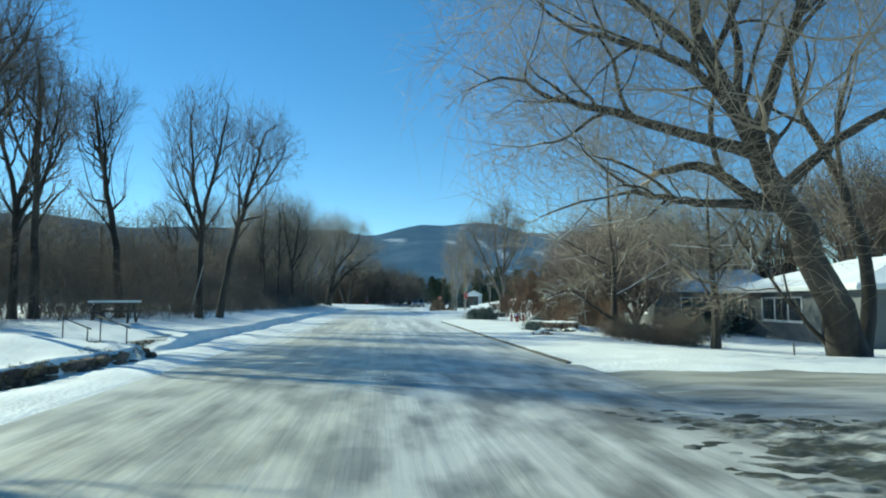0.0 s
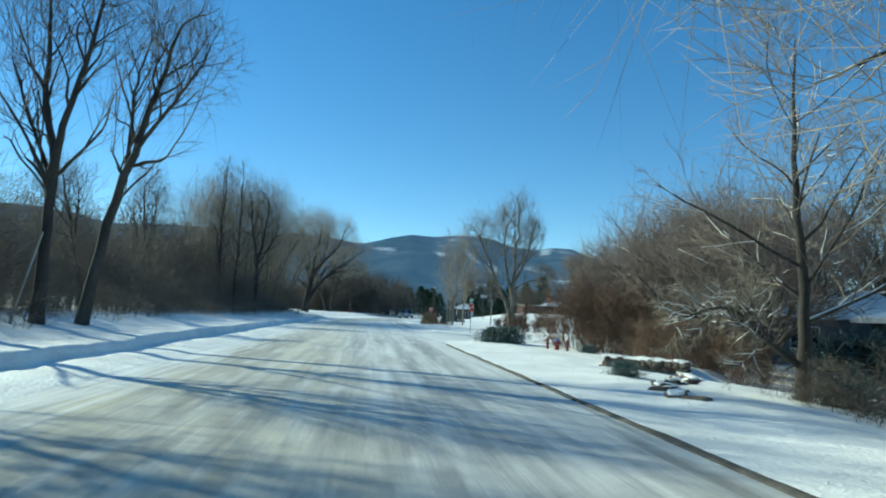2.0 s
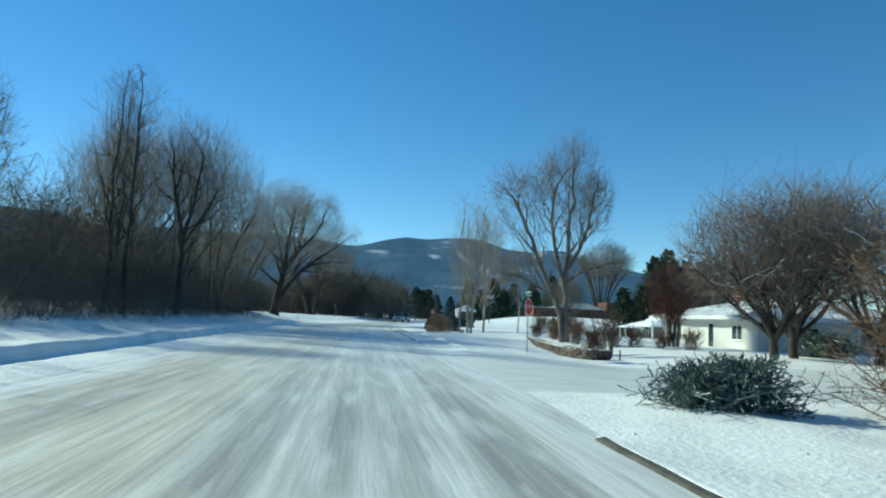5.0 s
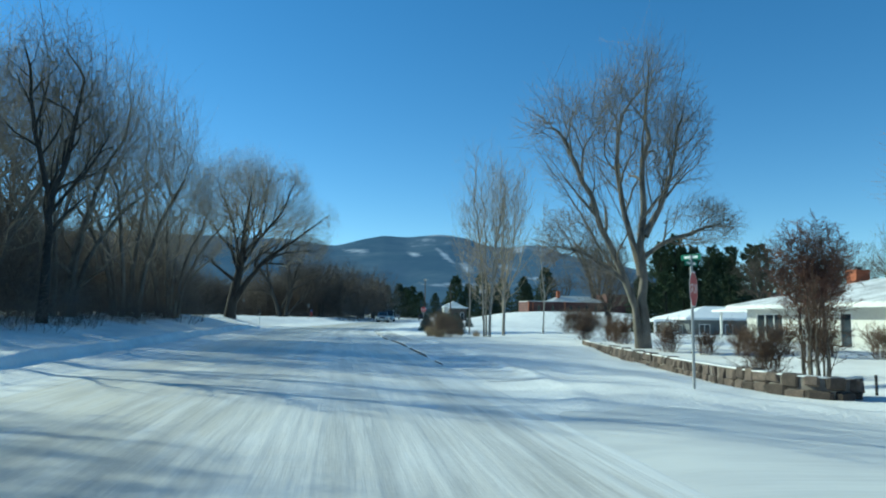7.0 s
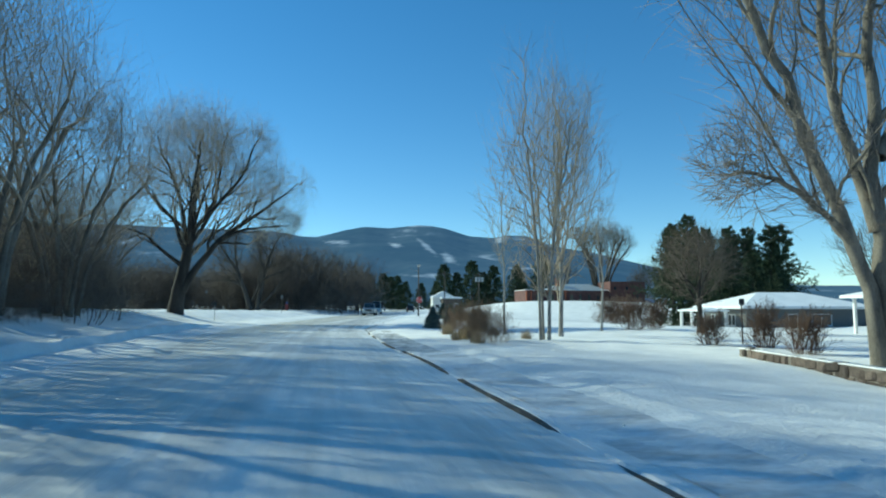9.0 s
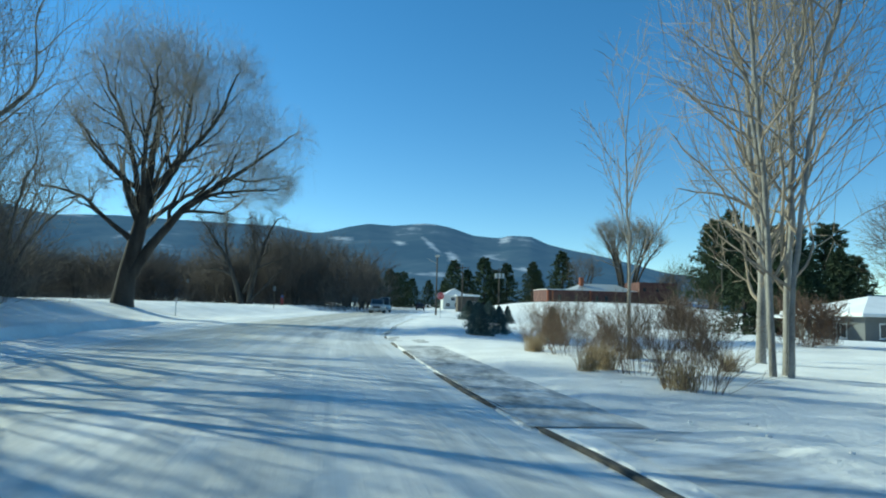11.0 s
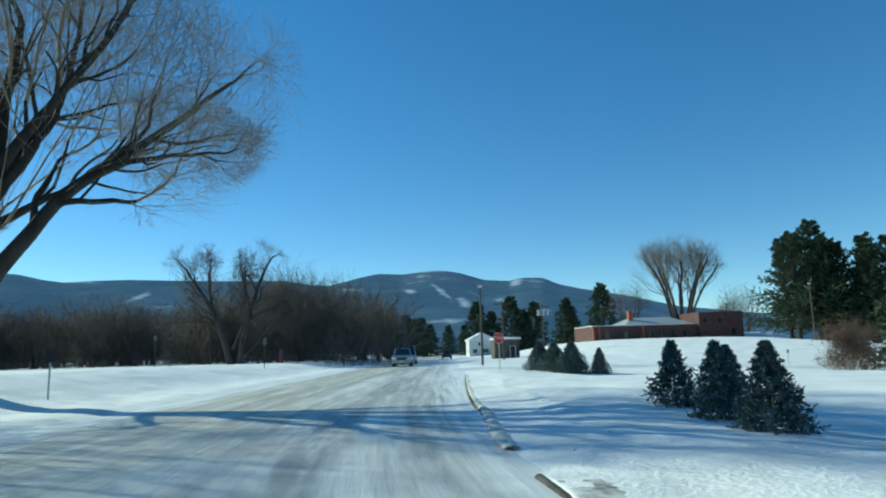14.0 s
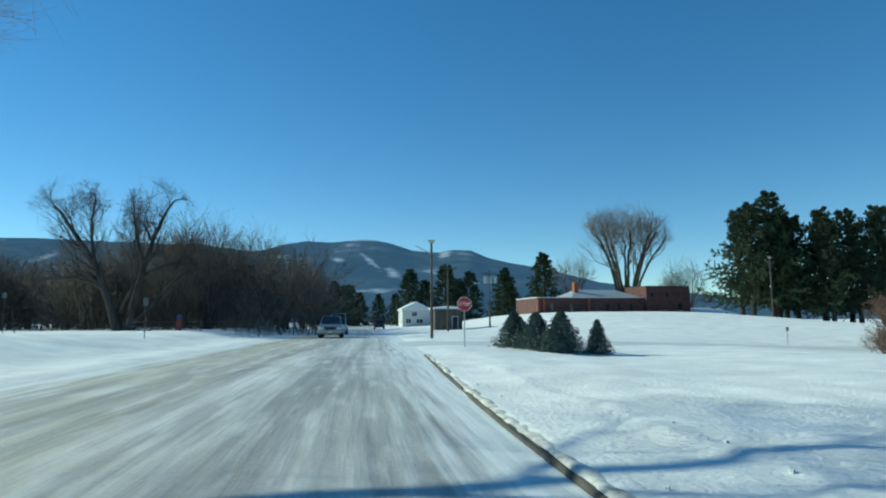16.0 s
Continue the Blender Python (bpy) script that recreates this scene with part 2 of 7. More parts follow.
def grow(seed, trunks, levels, wood_levels=2, trunk_sides=9, n=14, snow=0.0, split=False, wobble=0.0035):
    """Wood, crown and snow lines of a bare tree as arrays. trunks: (points, radius at the foot, radius at the top)."""
    rng = np.random.default_rng(seed)
    P = np.stack([resample(p, n) for p, _, _ in trunks])
    P[:, 2:] += rng.normal(0, wobble, P[:, 2:].shape) * np.linalg.norm(P[:, -1:] - P[:, :1], axis=2, keepdims=True) * np.linspace(0.4, 1.4, n - 1)[None, :, None]
    f = np.linspace(0, 1, n + 1)
    R = np.stack([a * (1 - f) ** 0.95 + 0.35 * b * f for _, a, b in trunks])
    R *= 1 + 0.4 * np.exp(-f * 16)[None]
    stem_parts = [tubes(P[i:i + 1], R[i:i + 1], trunk_sides) for i in range(len(trunks))]
    wood, crown, white = [tubes(P, R, trunk_sides)], [], []
    for lv, spec in enumerate(levels):
        spec = dict(spec)
        k = spec.pop("k", 3)
        P, R = sprout(rng, P, R, **spec)
        (wood if lv + 1 < wood_levels and not split else crown).append(tubes(P, R, k))
        if snow and lv < 2:
            rise = np.abs(P[:, -1, 2] - P[:, 0, 2]) / (np.linalg.norm(P[:, -1] - P[:, 0], axis=1) + 1e-6)
            pick = (rng.random(len(P)) < snow) & (rise < 0.75)
            if pick.any():
                Q = P[pick][:, :-1].copy()
                q = R[pick][:, :-1]
                Q[..., 2] += q * 0.55
                white.append(tubes(Q, np.maximum(q * 0.75, 0.012) * rng.uniform(0.5, 1.1, q.shape), 4))
    return (stem_parts if split else joined(wood)), joined(crown), (joined(white) if white else None)


def shell(pos, way, centre, radii):
    """How far each ray goes to the far side of its ellipsoid; a little where it misses."""
    q, w = (pos - centre) / radii, way / radii
    a, b, c = (w * w).sum(1), (q * w).sum(1), (q * q).sum(1) - 1
    disc = b * b - a * c
    far = np.where(disc > 0, (-b + np.sqrt(np.maximum(disc, 0))) / a, 0)
    return np.clip(far, 0.07 * radii.mean(1), 2.2 * radii.mean(1))


def fork(seed, trunks, plan, centre=(0, 0, 8), radii=(4, 4, 5), shoots=3, first=0.45, wander=0.1, up=0.06, least=0.007, spread=(20, 44), lead=(5, 18), trunk_sides=12, n=14, wobble=0.004, snow=0.0, split=False, wood_gens=2, decay=0.82, thick=0.62):
    """A bare tree whose limbs fork again and again until they fill a rounded crown.
    trunks: (points, radius at the foot, radius at the top[, crown centre, crown radii]); plan: how many twigs each branch of a generation bears."""
    rng = np.random.default_rng(seed)
    P = np.stack([resample(t[0], n) for t in trunks])
    P[:, 2:] += rng.normal(0, wobble, P[:, 2:].shape) * np.linalg.norm(P[:, -1:] - P[:, :1], axis=2, keepdims=True) * np.linspace(0.4, 1.4, n - 1)[None, :, None]
    f = np.linspace(0, 1, n + 1)
    R = np.stack([t[1] * (1 - f) ** 0.9 + t[2] * f for t in trunks]) * (1 + 0.35 * np.exp(-f * 16)[None])
    stem_parts = [tubes(P[i:i + 1], R[i:i + 1], trunk_sides) for i in range(len(trunks))]
    env = np.array([[*(t[3] if len(t) > 3 else centre), *(t[4] if len(t) > 3 else radii)] for t in trunks], dtype=float)
    u = np.concatenate([first + (0.97 - first) * (np.arange(shoots) + rng.random(shoots)) / max(shoots, 1), [1.0]])
    who = np.repeat(np.arange(len(trunks)), len(u))
    x = np.tile(u, len(trunks)) * (n - 1e-6)
    i = np.minimum(x.astype(int), n - 1)
    fr = (x - i)[:, None]
    pos = P[who, i] * (1 - fr) + P[who, i + 1] * fr
    rad = (R[who, i] * (1 - fr[:, 0]) + R[who, i + 1] * fr[:, 0]) * np.where(np.tile(u, len(trunks)) < 1, 0.55, 1.0)
    d = P[who, i + 1] - P[who, i]
    d /= np.linalg.norm(d, axis=1, keepdims=True)
    ang = np.where(np.tile(u, len(trunks)) < 1, np.radians(rng.uniform(*spread, len(d))), 0.1)

    def turned(d, ang, phi):
        ref = np.where(np.abs(d[:, 2:3]) > 0.8, np.array([1.0, 0, 0]), np.array([0, 0, 1.0]))
        a = np.cross(d, ref)
        a /= np.linalg.norm(a, axis=1, keepdims=True)
        return d * np.cos(ang)[:, None] + (a * np.cos(phi)[:, None] + np.cross(d, a) * np.sin(phi)[:, None]) * np.sin(ang)[:, None]
    d = turned(d, ang, 2.4 * np.arange(len(d)) + rng.random(len(d)))
    box_of = env[who]
    box_of[:, 3:] *= rng.uniform(0.7, 1.12, (len(who), 1))
    wood, crown, white = [], [], []
    gens = len(plan) + 1
    share = decay ** np.arange(gens)
    for g in range(gens):
        ln = shell(pos, d, box_of[:, :3], box_of[:, 3:]) * share[g] / share[g:].sum() * rng.uniform(0.7, 1.25, len(d))
        seg = 5 if g == 0 else 3 if g < 3 else 2 if g < gens - 1 else 1
        path = [pos]
        for _ in range(seg):
            d = d + rng.normal(0, wander, d.shape) / (1 if seg > 2 else 1.4)
            d[:, 2] += up / seg * 2 * (1 if g < 3 else 0.3)
            d /= np.linalg.norm(d, axis=1, keepdims=True)
            path.append(path[-1] + d * (ln / seg)[:, None])
        path = np.stack(path, 1)
        rr = np.maximum(rad[:, None] * np.linspace(1, 0.74, seg + 1)[None], least * 0.7)
        (wood if g < wood_gens and not split else crown).append(tubes(path, rr, 6 if g == 0 else 4 if g < 3 else 3))
        if snow and g < 3:
            rise = np.abs(path[:, -1, 2] - path[:, 0, 2]) / (ln + 1e-6)
            pick = (rng.random(len(path)) < snow) & (rise < 0.75)
            if pick.any():
                Q, q = path[pick].copy(), rr[pick]
                Q[..., 2] += q * 0.55
                white.append(tubes(Q, np.maximum(q * 0.75, 0.012) * rng.uniform(0.5, 1.1, q.shape), 4))
        if g == gens - 1:
            break
        k = plan[g]
        m = len(d)
        at = np.concatenate([np.ones((m, 1)), rng.uniform(0.3, 1.0, (m, k - 1))], 1).ravel()
        src = np.repeat(np.arange(m), k)
        y = at * (seg - 1e-6)
        j = np.minimum(y.astype(int), seg - 1)
        h = (y - j)[:, None]
        pos = path[src, j] * (1 - h) + path[src, j + 1] * h
        way = path[src, j + 1] - path[src, j]
        way /= np.linalg.norm(way, axis=1, keepdims=True) + 1e-9
        leader = np.tile(np.arange(k) == 0, m)
        ang = np.radians(np.where(leader, rng.uniform(*lead, len(src)), rng.uniform(*spread, len(src)) + 1.5 * g))
        phi = np.repeat(rng.random(m) * 6.28, k) + np.tile(np.arange(k) * 6.28 / k, m) + rng.normal(0, 0.5, len(src))
        d = turned(way, ang, phi)
        rad = np.maximum(rr[src, -1] * np.where(leader, 0.92, thick), least)
        box_of = box_of[src]
        if g == 1:
            box_of[:, 3:] *= rng.uniform(0.82, 1.12, (len(src), 1))
    if split:
        return stem_parts, joined(crown), (joined(white) if white else None)
    return joined(stem_parts + wood), joined(crown), (joined(white) if white else None)


def forked_meshes(name, *args, **kw):
    wood, crown, white = fork(*args, **kw)
    wood = [mesh_of(name + "_stem", *c) for c in wood] if kw.get("split") else mesh_of(name + "_trunk", *wood)
    return wood, mesh_of(name + "_crown", *crown), (mesh_of(name + "_snow", *white) if white is not None else None)


def tree_meshes(name, *args, **kw):
    wood, crown, white = grow(*args, **kw)
    wood = [mesh_of(name + "_stem", *c) for c in wood] if kw.get("split") else mesh_of(name + "_trunk", *wood)
    return wood, mesh_of(name + "_crown", *crown), (mesh_of(name + "_snow", *white) if white is not None else None)


def plant(name, meshes, m, label, category="tree", bark=None, twig=None, group=""):
    t = thing(name, m, label, category, group)
    if isinstance(meshes[0], list):
        for me in meshes[0]:
            part("stem", me, bark or BARK, t)
    else:
        part("trunk", meshes[0], bark or BARK, t)
    part("crown", meshes[1], twig or TWIG, t)
    if meshes[2] is not None:
        part("snow_cover", meshes[2], SNOW, t, "snow lying on the limbs")["kind"] = "stuff"
    return t


def value_noise(x, y, seed=0):
    """Smooth noise of about -1 to 1 with cells of one unit."""
    xi, yi = np.floor(x), np.floor(y)
    fx, fy = x - xi, y - yi
    fx, fy = fx * fx * (3 - 2 * fx), fy * fy * (3 - 2 * fy)

    def h(a, b):
        v = np.sin(a * 127.1 + b * 311.7 + seed * 74.7) * 43758.5453
        return (v - np.floor(v)) * 2 - 1
    return (h(xi, yi) * (1 - fx) + h(xi + 1, yi) * fx) * (1 - fy) + (h(xi, yi + 1) * (1 - fx) + h(xi + 1, yi + 1) * fx) * fy


def step(a, b, x):
    f = np.clip((x - a) / (b - a), 0, 1)
    return f * f * (3 - 2 * f)


# ---- the lie of the land ----
def kerb_x(y):
    """Where the road's kerb on the house side runs; the road bends a little at y = 115."""
    y = np.asarray(y, dtype=float)
    bend = 5.0
    return 3.64 - 0.0995 * (y - 13.7) + 0.172 * bend * np.log1p(np.exp(np.clip((y - 114.5) / bend, -60, 60)))


STREETS = ((7.8, 13.2), (52.0, 64.5), (151.2, 159.0))     # side streets towards the houses


def street(y):
    f = 0
    for a, b in STREETS:
        f = f + step(a - 0.8, a + 0.8, y) * (1 - step(b - 0.8, b + 0.8, y))
    return f


KERBS = ((15.5, 46.5), (69.0, 110.5), (111.8, 141.5))


def kerbed(y):
    f = 0
    for a, b in KERBS:
        f = f + step(a - 0.3, a + 0.3, y) * (1 - step(b - 0.3, b + 0.3, y))
    return f


def edge_in(y):
    """How far the true kerb stands inside the road's straight edge."""
    y = np.asarray(y, dtype=float)
    return 0.08 + 0.36 * (1 - step(46, 52, y)) + 0.34 * step(88, 95, y) - 0.46 * step(112, 119, y) - 0.027 * np.clip(y - 120, 0, 26)


def covered(y):
    """Where snow lies over the kerb."""
    y = np.asarray(y, dtype=float)
    n = value_noise(y / 2.2, y * 0, 14) + 0.9 * (y > 60) * (1 - step(71.5, 73, y)) + 0.8 * step(86, 88, y) * (1 - step(90, 91.5, y)) - 0.25 * step(91, 92, y) * (1 - step(104.5, 105.5, y)) + 0.15 * step(106, 110, y) * (1 - step(117, 120, y)) - 1.0 * (y < 60) - 0.5 * step(117, 120, y)
    return step(0.1, 0.5, n)


def ground_z(x, y, rough=True):
    x, y = np.asarray(x, dtype=float), np.asarray(y, dtype=float)
    s = kerb_x(y) - x
    near = np.exp(-((np.hypot(x, y - 80)) / 220) ** 4)
    left = 0.07 * step(9.6, 10.6, s) + ((0.31 + 0.05 * value_noise(x * 0, y / 3.1, 21)) * step(11.5, 11.75, s + 0.1 * value_noise(y / 2.0, y * 0, 22)) * step(17, 24, y) - 0.05 * np.exp(-((s - 11.45) / 0.22) ** 2)) * (1 - step(112, 120, y)) + 0.4 * step(12, 16, s) + 0.6 * step(14, 19, s) * step(60, 120, y) * (1 - 0.6 * step(135, 165, y))
    # a rounded mound beside the road, its foot steep
    ux, uy = -7.65 - x, 18.4 - y
    inside = np.where((ux < 2.2) & (uy < 2.2), 2.2 - np.hypot(np.minimum(ux - 2.2, 0), np.minimum(uy - 2.2, 0)), np.minimum(ux, uy))
    left = left * (1 - step(-0.1, 0.4, inside)) + step(-0.1, 0.05, inside) * (0.36 * step(-0.02, 0.22, inside) + 0.4 * step(0.2, 3.5, inside))
    cut = kerbed(y)
    v = s - edge_in(y)
    cut = cut * (1 - covered(y))
    right = 0.056 * (cut * step(0.005, 0.045, -v) + (1 - cut) * step(-0.1, 1.3, -v)) * (1 - street(y)) + 0.08 * step(0.5, 3, -s) * (1 - street(y))
    z = np.where(s > 4, left, right)
    z = z - 0.03 * ((v > -0.02) & (s < 9.7))
    g = lambda cx, cy, rx, ry: np.exp(-((x - cx) / rx) ** 2 - ((y - cy) / ry) ** 2)
    z = z - 0.9 * np.exp(-(np.abs(x - 22) / 14) ** 4 - (np.abs(y - 33) / 15) ** 4) - 0.34 * g(6, 72, 3.5, 14) - 0.4 * g(2.5, 113, 3.6, 7)
    z = z + 2.7 * np.exp(-((np.abs(x - 40) / 22) ** 4) - (np.abs(y - 226) / 42) ** 3) - 1.1 * g(33, 145, 16, 24) - 0.5 * g(70, 204, 10, 14) - 0.45 * g(6.5, 143, 5.5, 8)
    beyond, side = (x - 5.1) * 0.606 + (y - 36.75) * 0.795, (x - 5.1) * 0.795 - (y - 36.75) * 0.606
    z = z + 0.3 * step(0.02, 0.25, beyond) * (1 - step(2.5, 6.0, beyond)) * step(-0.5, 0.3, side) * (1 - step(2.7, 3.6, side))
    apron = step(90.8, 91.2, y) * (1 - step(104.6, 105.0, y)) * step(-0.42, -0.36, -s) * (1 - step(1.05, 1.2, -s))
    z = z * (1 - apron) + 0.035 * apron
    if rough:
        off = np.clip((np.abs(s - 4.8) - 5.2) / 1.5, 0, 1) * (1 - 0.7 * street(y) * (s < 0)) * (1 - apron)
        z = z + off * near * (0.05 * value_noise(x / 2.3, y / 2.3, 1) + 0.03 * value_noise(x / 0.7, y / 0.9, 2) + 0.012 * value_noise(x / 0.3, y / 0.3, 3))
        line = 0.75 + 0.75 * step(62.5, 69, y) + 0.3 * step(72, 79, y)
        ridge = np.exp(-((-s - line - 0.15 * value_noise(y / 4, y * 0, 5)) / 0.22) ** 2) * (step(62.5, 64, y) * (1 - step(88, 92, y)) + 0.35 * step(33, 36, y) * (1 - step(43, 46, y)) + 0.6 * step(112, 116, y) * (1 - step(134, 138, y)))
        z = z + ridge * (0.045 + 0.06 * np.clip(value_noise(x / 0.6, y / 1.4, 7) + 0.3, 0, 1) + 0.04 * value_noise(x / 0.3, y / 0.45, 9)) * (0.5 + 0.5 * step(67, 71, y))
        z = z + 0.02 * np.clip(value_noise(x / 0.22, y / 0.3, 11) + 0.8 * value_noise(x / 1.3, y / 1.7, 12), 0, 1) * np.exp(-((-s - 3) / 3.5) ** 2) * (s < -0.2) * step(106, 112, y)
    return z


def on_ground(x, y, drop=0.05):
    return float(ground_z(x, y, False)) - drop


def spaced(*runs):
    return np.unique(np.concatenate([np.arange(a, b, d) for a, b, d in runs]).round(4))


def sheet(name, s_values, y_values, height):
    s, y = np.meshgrid(s_values, y_values)
    x = kerb_x(y) - s
    v = np.stack([x, y, height(x, y)], -1).reshape(-1, 3)
    ny, ns = s.shape
    i = (np.arange(ny - 1)[:, None] * ns + np.arange(ns - 1)[None]).ravel()
    me = mesh_of(name, v, np.stack([i, i + ns, i + ns + 1, i + 1], -1))
    uv = me.uv_layers.new(name="UVMap")
    idx = np.empty(len(me.loops), dtype=np.int32)
    me.loops.foreach_get("vertex_index", idx)
    uv.data.foreach_set("uv", np.stack([s, y], -1).reshape(-1, 2)[idx].astype(np.float32).ravel())
    return me


S_VALUES = np.concatenate([-np.geomspace(3800, 62, 34), spaced((-60, -24, 1.5), (-24, -8, 0.7), (-8, -3, 0.25), (-3, 0, 0.16)), spaced((0.0, 0.5, 0.03)), spaced((0.6, 9.2, 1.2), (9.3, 10.5, 0.12), (10.5, 11.3, 0.25), (11.3, 12.2, 0.06), (12.2, 14.4, 0.15), (14.4, 18, 0.25), (18, 30, 0.6), (30, 60, 2.0)), np.geomspace(62, 3800, 34)])
S_VALUES = np.unique(S_VALUES.round(3))
Y_VALUES = np.concatenate([-np.geomspace(60, 600, 8)[::-1], spaced((-50, -6, 2.5), (-6, 20, 0.4), (20, 62, 0.36), (62, 135, 0.26), (135, 150, 0.4), (150, 260, 1.5)), np.geomspace(262, 3900, 40)])
Y_VALUES = np.unique(Y_VALUES.round(3))
ground = new("ground", sheet("ground", S_VALUES, Y_VALUES, ground_z))
ground.data.materials.append(SNOW)
tagged(ground, "snow-covered verges, lawns and fields with small drifts", "ground", kind="structure")

# ---- road ----
def packed_snow(name, cover=0.0, over=(0.80, 0.81, 0.81, 1)):
    """Driven snow over asphalt: long streaks along the road, polished tracks, thin grey and tan places."""
    m = bpy.data.materials.new(name)
    m.use_nodes = True
    nt = m.node_tree
    n, link = nt.nodes, nt.links.new
    b = n["Principled BSDF"]
    tc = n.new("ShaderNodeTexCoord")

    def tone(stretch, scale, lo, hi, detail=4):
        mp, t, r = n.new("ShaderNodeMapping"), n.new("ShaderNodeTexNoise"), n.new("ShaderNodeMapRange")
        mp.inputs["Scale"].default_value = stretch
        t.inputs["Scale"].default_value, t.inputs["Detail"].default_value = scale, detail
        r.inputs["From Min"].default_value, r.inputs["From Max"].default_value = lo, hi
        link(tc.outputs["UV"], mp.inputs[0])
        link(mp.outputs[0], t.inputs[0])
        link(t.outputs[0], r.inputs[0])
        return r.outputs[0]

    def mixed(f, a, c, blend="MIX"):
        x = n.new("ShaderNodeMix")
        x.data_type, x.blend_type = "RGBA", blend
        for sock, v in ((x.inputs[0], f), (x.inputs[6], a), (x.inputs[7], c)):
            if isinstance(v, (tuple, float)):
                sock.default_value = v
            else:
                link(v, sock)
        return x.outputs[2]
    streak = tone((1.1, 0.035, 1), 1.0, 0.42, 0.60, 6)
    fine = tone((5, 0.22, 1), 1.0, 0.36, 0.72)
    patch = tone((0.30, 0.16, 1), 1.0, 0.38, 0.62, 6)
    blot = tone((1.2, 0.16, 1), 1.0, 0.44, 0.64, 8)
    grain = tone((16, 12, 1), 1.0, 0.3, 0.8, 6)
    sep = n.new("ShaderNodeSeparateXYZ")
    link(tc.outputs["UV"], sep.inputs[0])

    def calc(op, a, c):
        x = n.new("ShaderNodeMath")
        x.operation = op
        for sock, v in zip(x.inputs, (a, c)):
            if isinstance(v, float):
                sock.default_value = v
            else:
                link(v, sock)
        return x.outputs[0]
    # the far lane is worn to a tan film of grit
    wave = calc("MULTIPLY", patch, 1.6)
    lane = n.new("ShaderNodeMapRange")
    lane.interpolation_type = "SMOOTHSTEP"
    lane.inputs["From Min"].default_value, lane.inputs["From Max"].default_value = 4.6, 6.4
    link(calc("ADD", sep.outputs[0], wave), lane.inputs[0])
    white = mixed(streak, (0.82, 0.81, 0.78, 1), (0.25, 0.24, 0.22, 1))
    tan = mixed(streak, (0.63, 0.56, 0.39, 1), (0.36, 0.31, 0.20, 1))
    c = mixed(lane.outputs[0], white, tan)
    c = mixed(calc("MULTIPLY", patch, 0.55), c, mixed(streak, (0.62, 0.59, 0.53, 1), (0.27, 0.255, 0.22, 1)))
    c = mixed(calc("MULTIPLY", blot, 0.5), c, (0.17, 0.16, 0.14, 1))
    c = mixed(calc("MULTIPLY", tone((3.4, 0.06, 1), 1.0, 0.5, 0.66, 5), 0.5), c, (0.2, 0.19, 0.17, 1))
    c = mixed(calc("MULTIPLY", tone((2.1, 0.3, 1), 1.3, 0.5, 0.68, 8), 0.55), c, (0.84, 0.84, 0.82, 1))
    soft_fine = n.new("ShaderNodeMath")
    soft_fine.operation = "MULTIPLY"
    link(fine, soft_fine.inputs[0])
    soft_fine.inputs[1].default_value = 0.3
    c = mixed(soft_fine.outputs[0], c, (0.74, 0.73, 0.69, 1))
    c = mixed(0.2, c, mixed(grain, (0.33, 0.31, 0.28, 1), (0.82, 0.81, 0.78, 1)))
    # fresh snow drifts in along both edges
    away = n.new("ShaderNodeMath")
    away.operation = "SUBTRACT"
    link(sep.outputs[0], away.inputs[0])
    away.inputs[1].default_value = 4.7
    ab = n.new("ShaderNodeMath")
    ab.operation = "ABSOLUTE"
    link(away.outputs[0], ab.inputs[0])
    wob = n.new("ShaderNodeMath")
    wob.operation = "MULTIPLY_ADD"
    link(fine, wob.inputs[0])
    wob.inputs[1].default_value = 1.2
    link(ab.outputs[0], wob.inputs[2])
    edge = n.new("ShaderNodeMapRange")
    edge.inputs["From Min"].default_value, edge.inputs["From Max"].default_value = 4.1, 5.3
    link(wob.outputs[0], edge.inputs[0])
    c = mixed(edge.outputs[0], c, (0.80, 0.81, 0.81, 1))
    # the road is less worn further on
    white_on, white_off = n.new("ShaderNodeMapRange"), n.new("ShaderNodeMapRange")
    # white fades again; starting at y = 97 puts cottonwood shade into the colour
    for r, a, b2 in ((white_on, 36, 76), (white_off, 118, 97)):
        r.interpolation_type = "SMOOTHSTEP"
        r.inputs["From Min"].default_value, r.inputs["From Max"].default_value = a, b2
        link(sep.outputs[1], r.inputs[0])
    loose = tone((0.5, 0.35, 1), 1.0, 0.3, 0.7, 7)
    c = mixed(calc("MULTIPLY", calc("MULTIPLY", white_on.outputs[0], white_off.outputs[0]), 0.52), c, mixed(loose, (0.66, 0.65, 0.61, 1), (0.86, 0.865, 0.86, 1)))
    # worn, mottled snow near the side street, also darkened for the bank trees' shade
    worn_and_shaded = n.new("ShaderNodeMapRange")
    worn_and_shaded.interpolation_type = "SMOOTHSTEP"
    worn_and_shaded.inputs["From Min"].default_value, worn_and_shaded.inputs["From Max"].default_value = 32, 10
    link(sep.outputs[1], worn_and_shaded.inputs[0])
    rough_snow = tone((1.6, 0.55, 1), 1.0, 0.4, 0.62, 8)
    mottle = mixed(rough_snow, mixed(lane.outputs[0], (0.5, 0.49, 0.46, 1), (0.5, 0.48, 0.4, 1)), mixed(lane.outputs[0], (0.1, 0.097, 0.088, 1), (0.2, 0.19, 0.155, 1)))
    c = mixed(calc("MULTIPLY", worn_and_shaded.outputs[0], 0.8), c, mottle)
    c = mixed(cover, c, over)
    link(c, b.inputs["Base Color"])
    b.inputs["Roughness"].default_value = 0.5
    bp = n.new("ShaderNodeBump")
    bp.inputs["Strength"].default_value, bp.inputs["Distance"].default_value = 0.3, 0.03
    link(fine, bp.inputs["Height"])
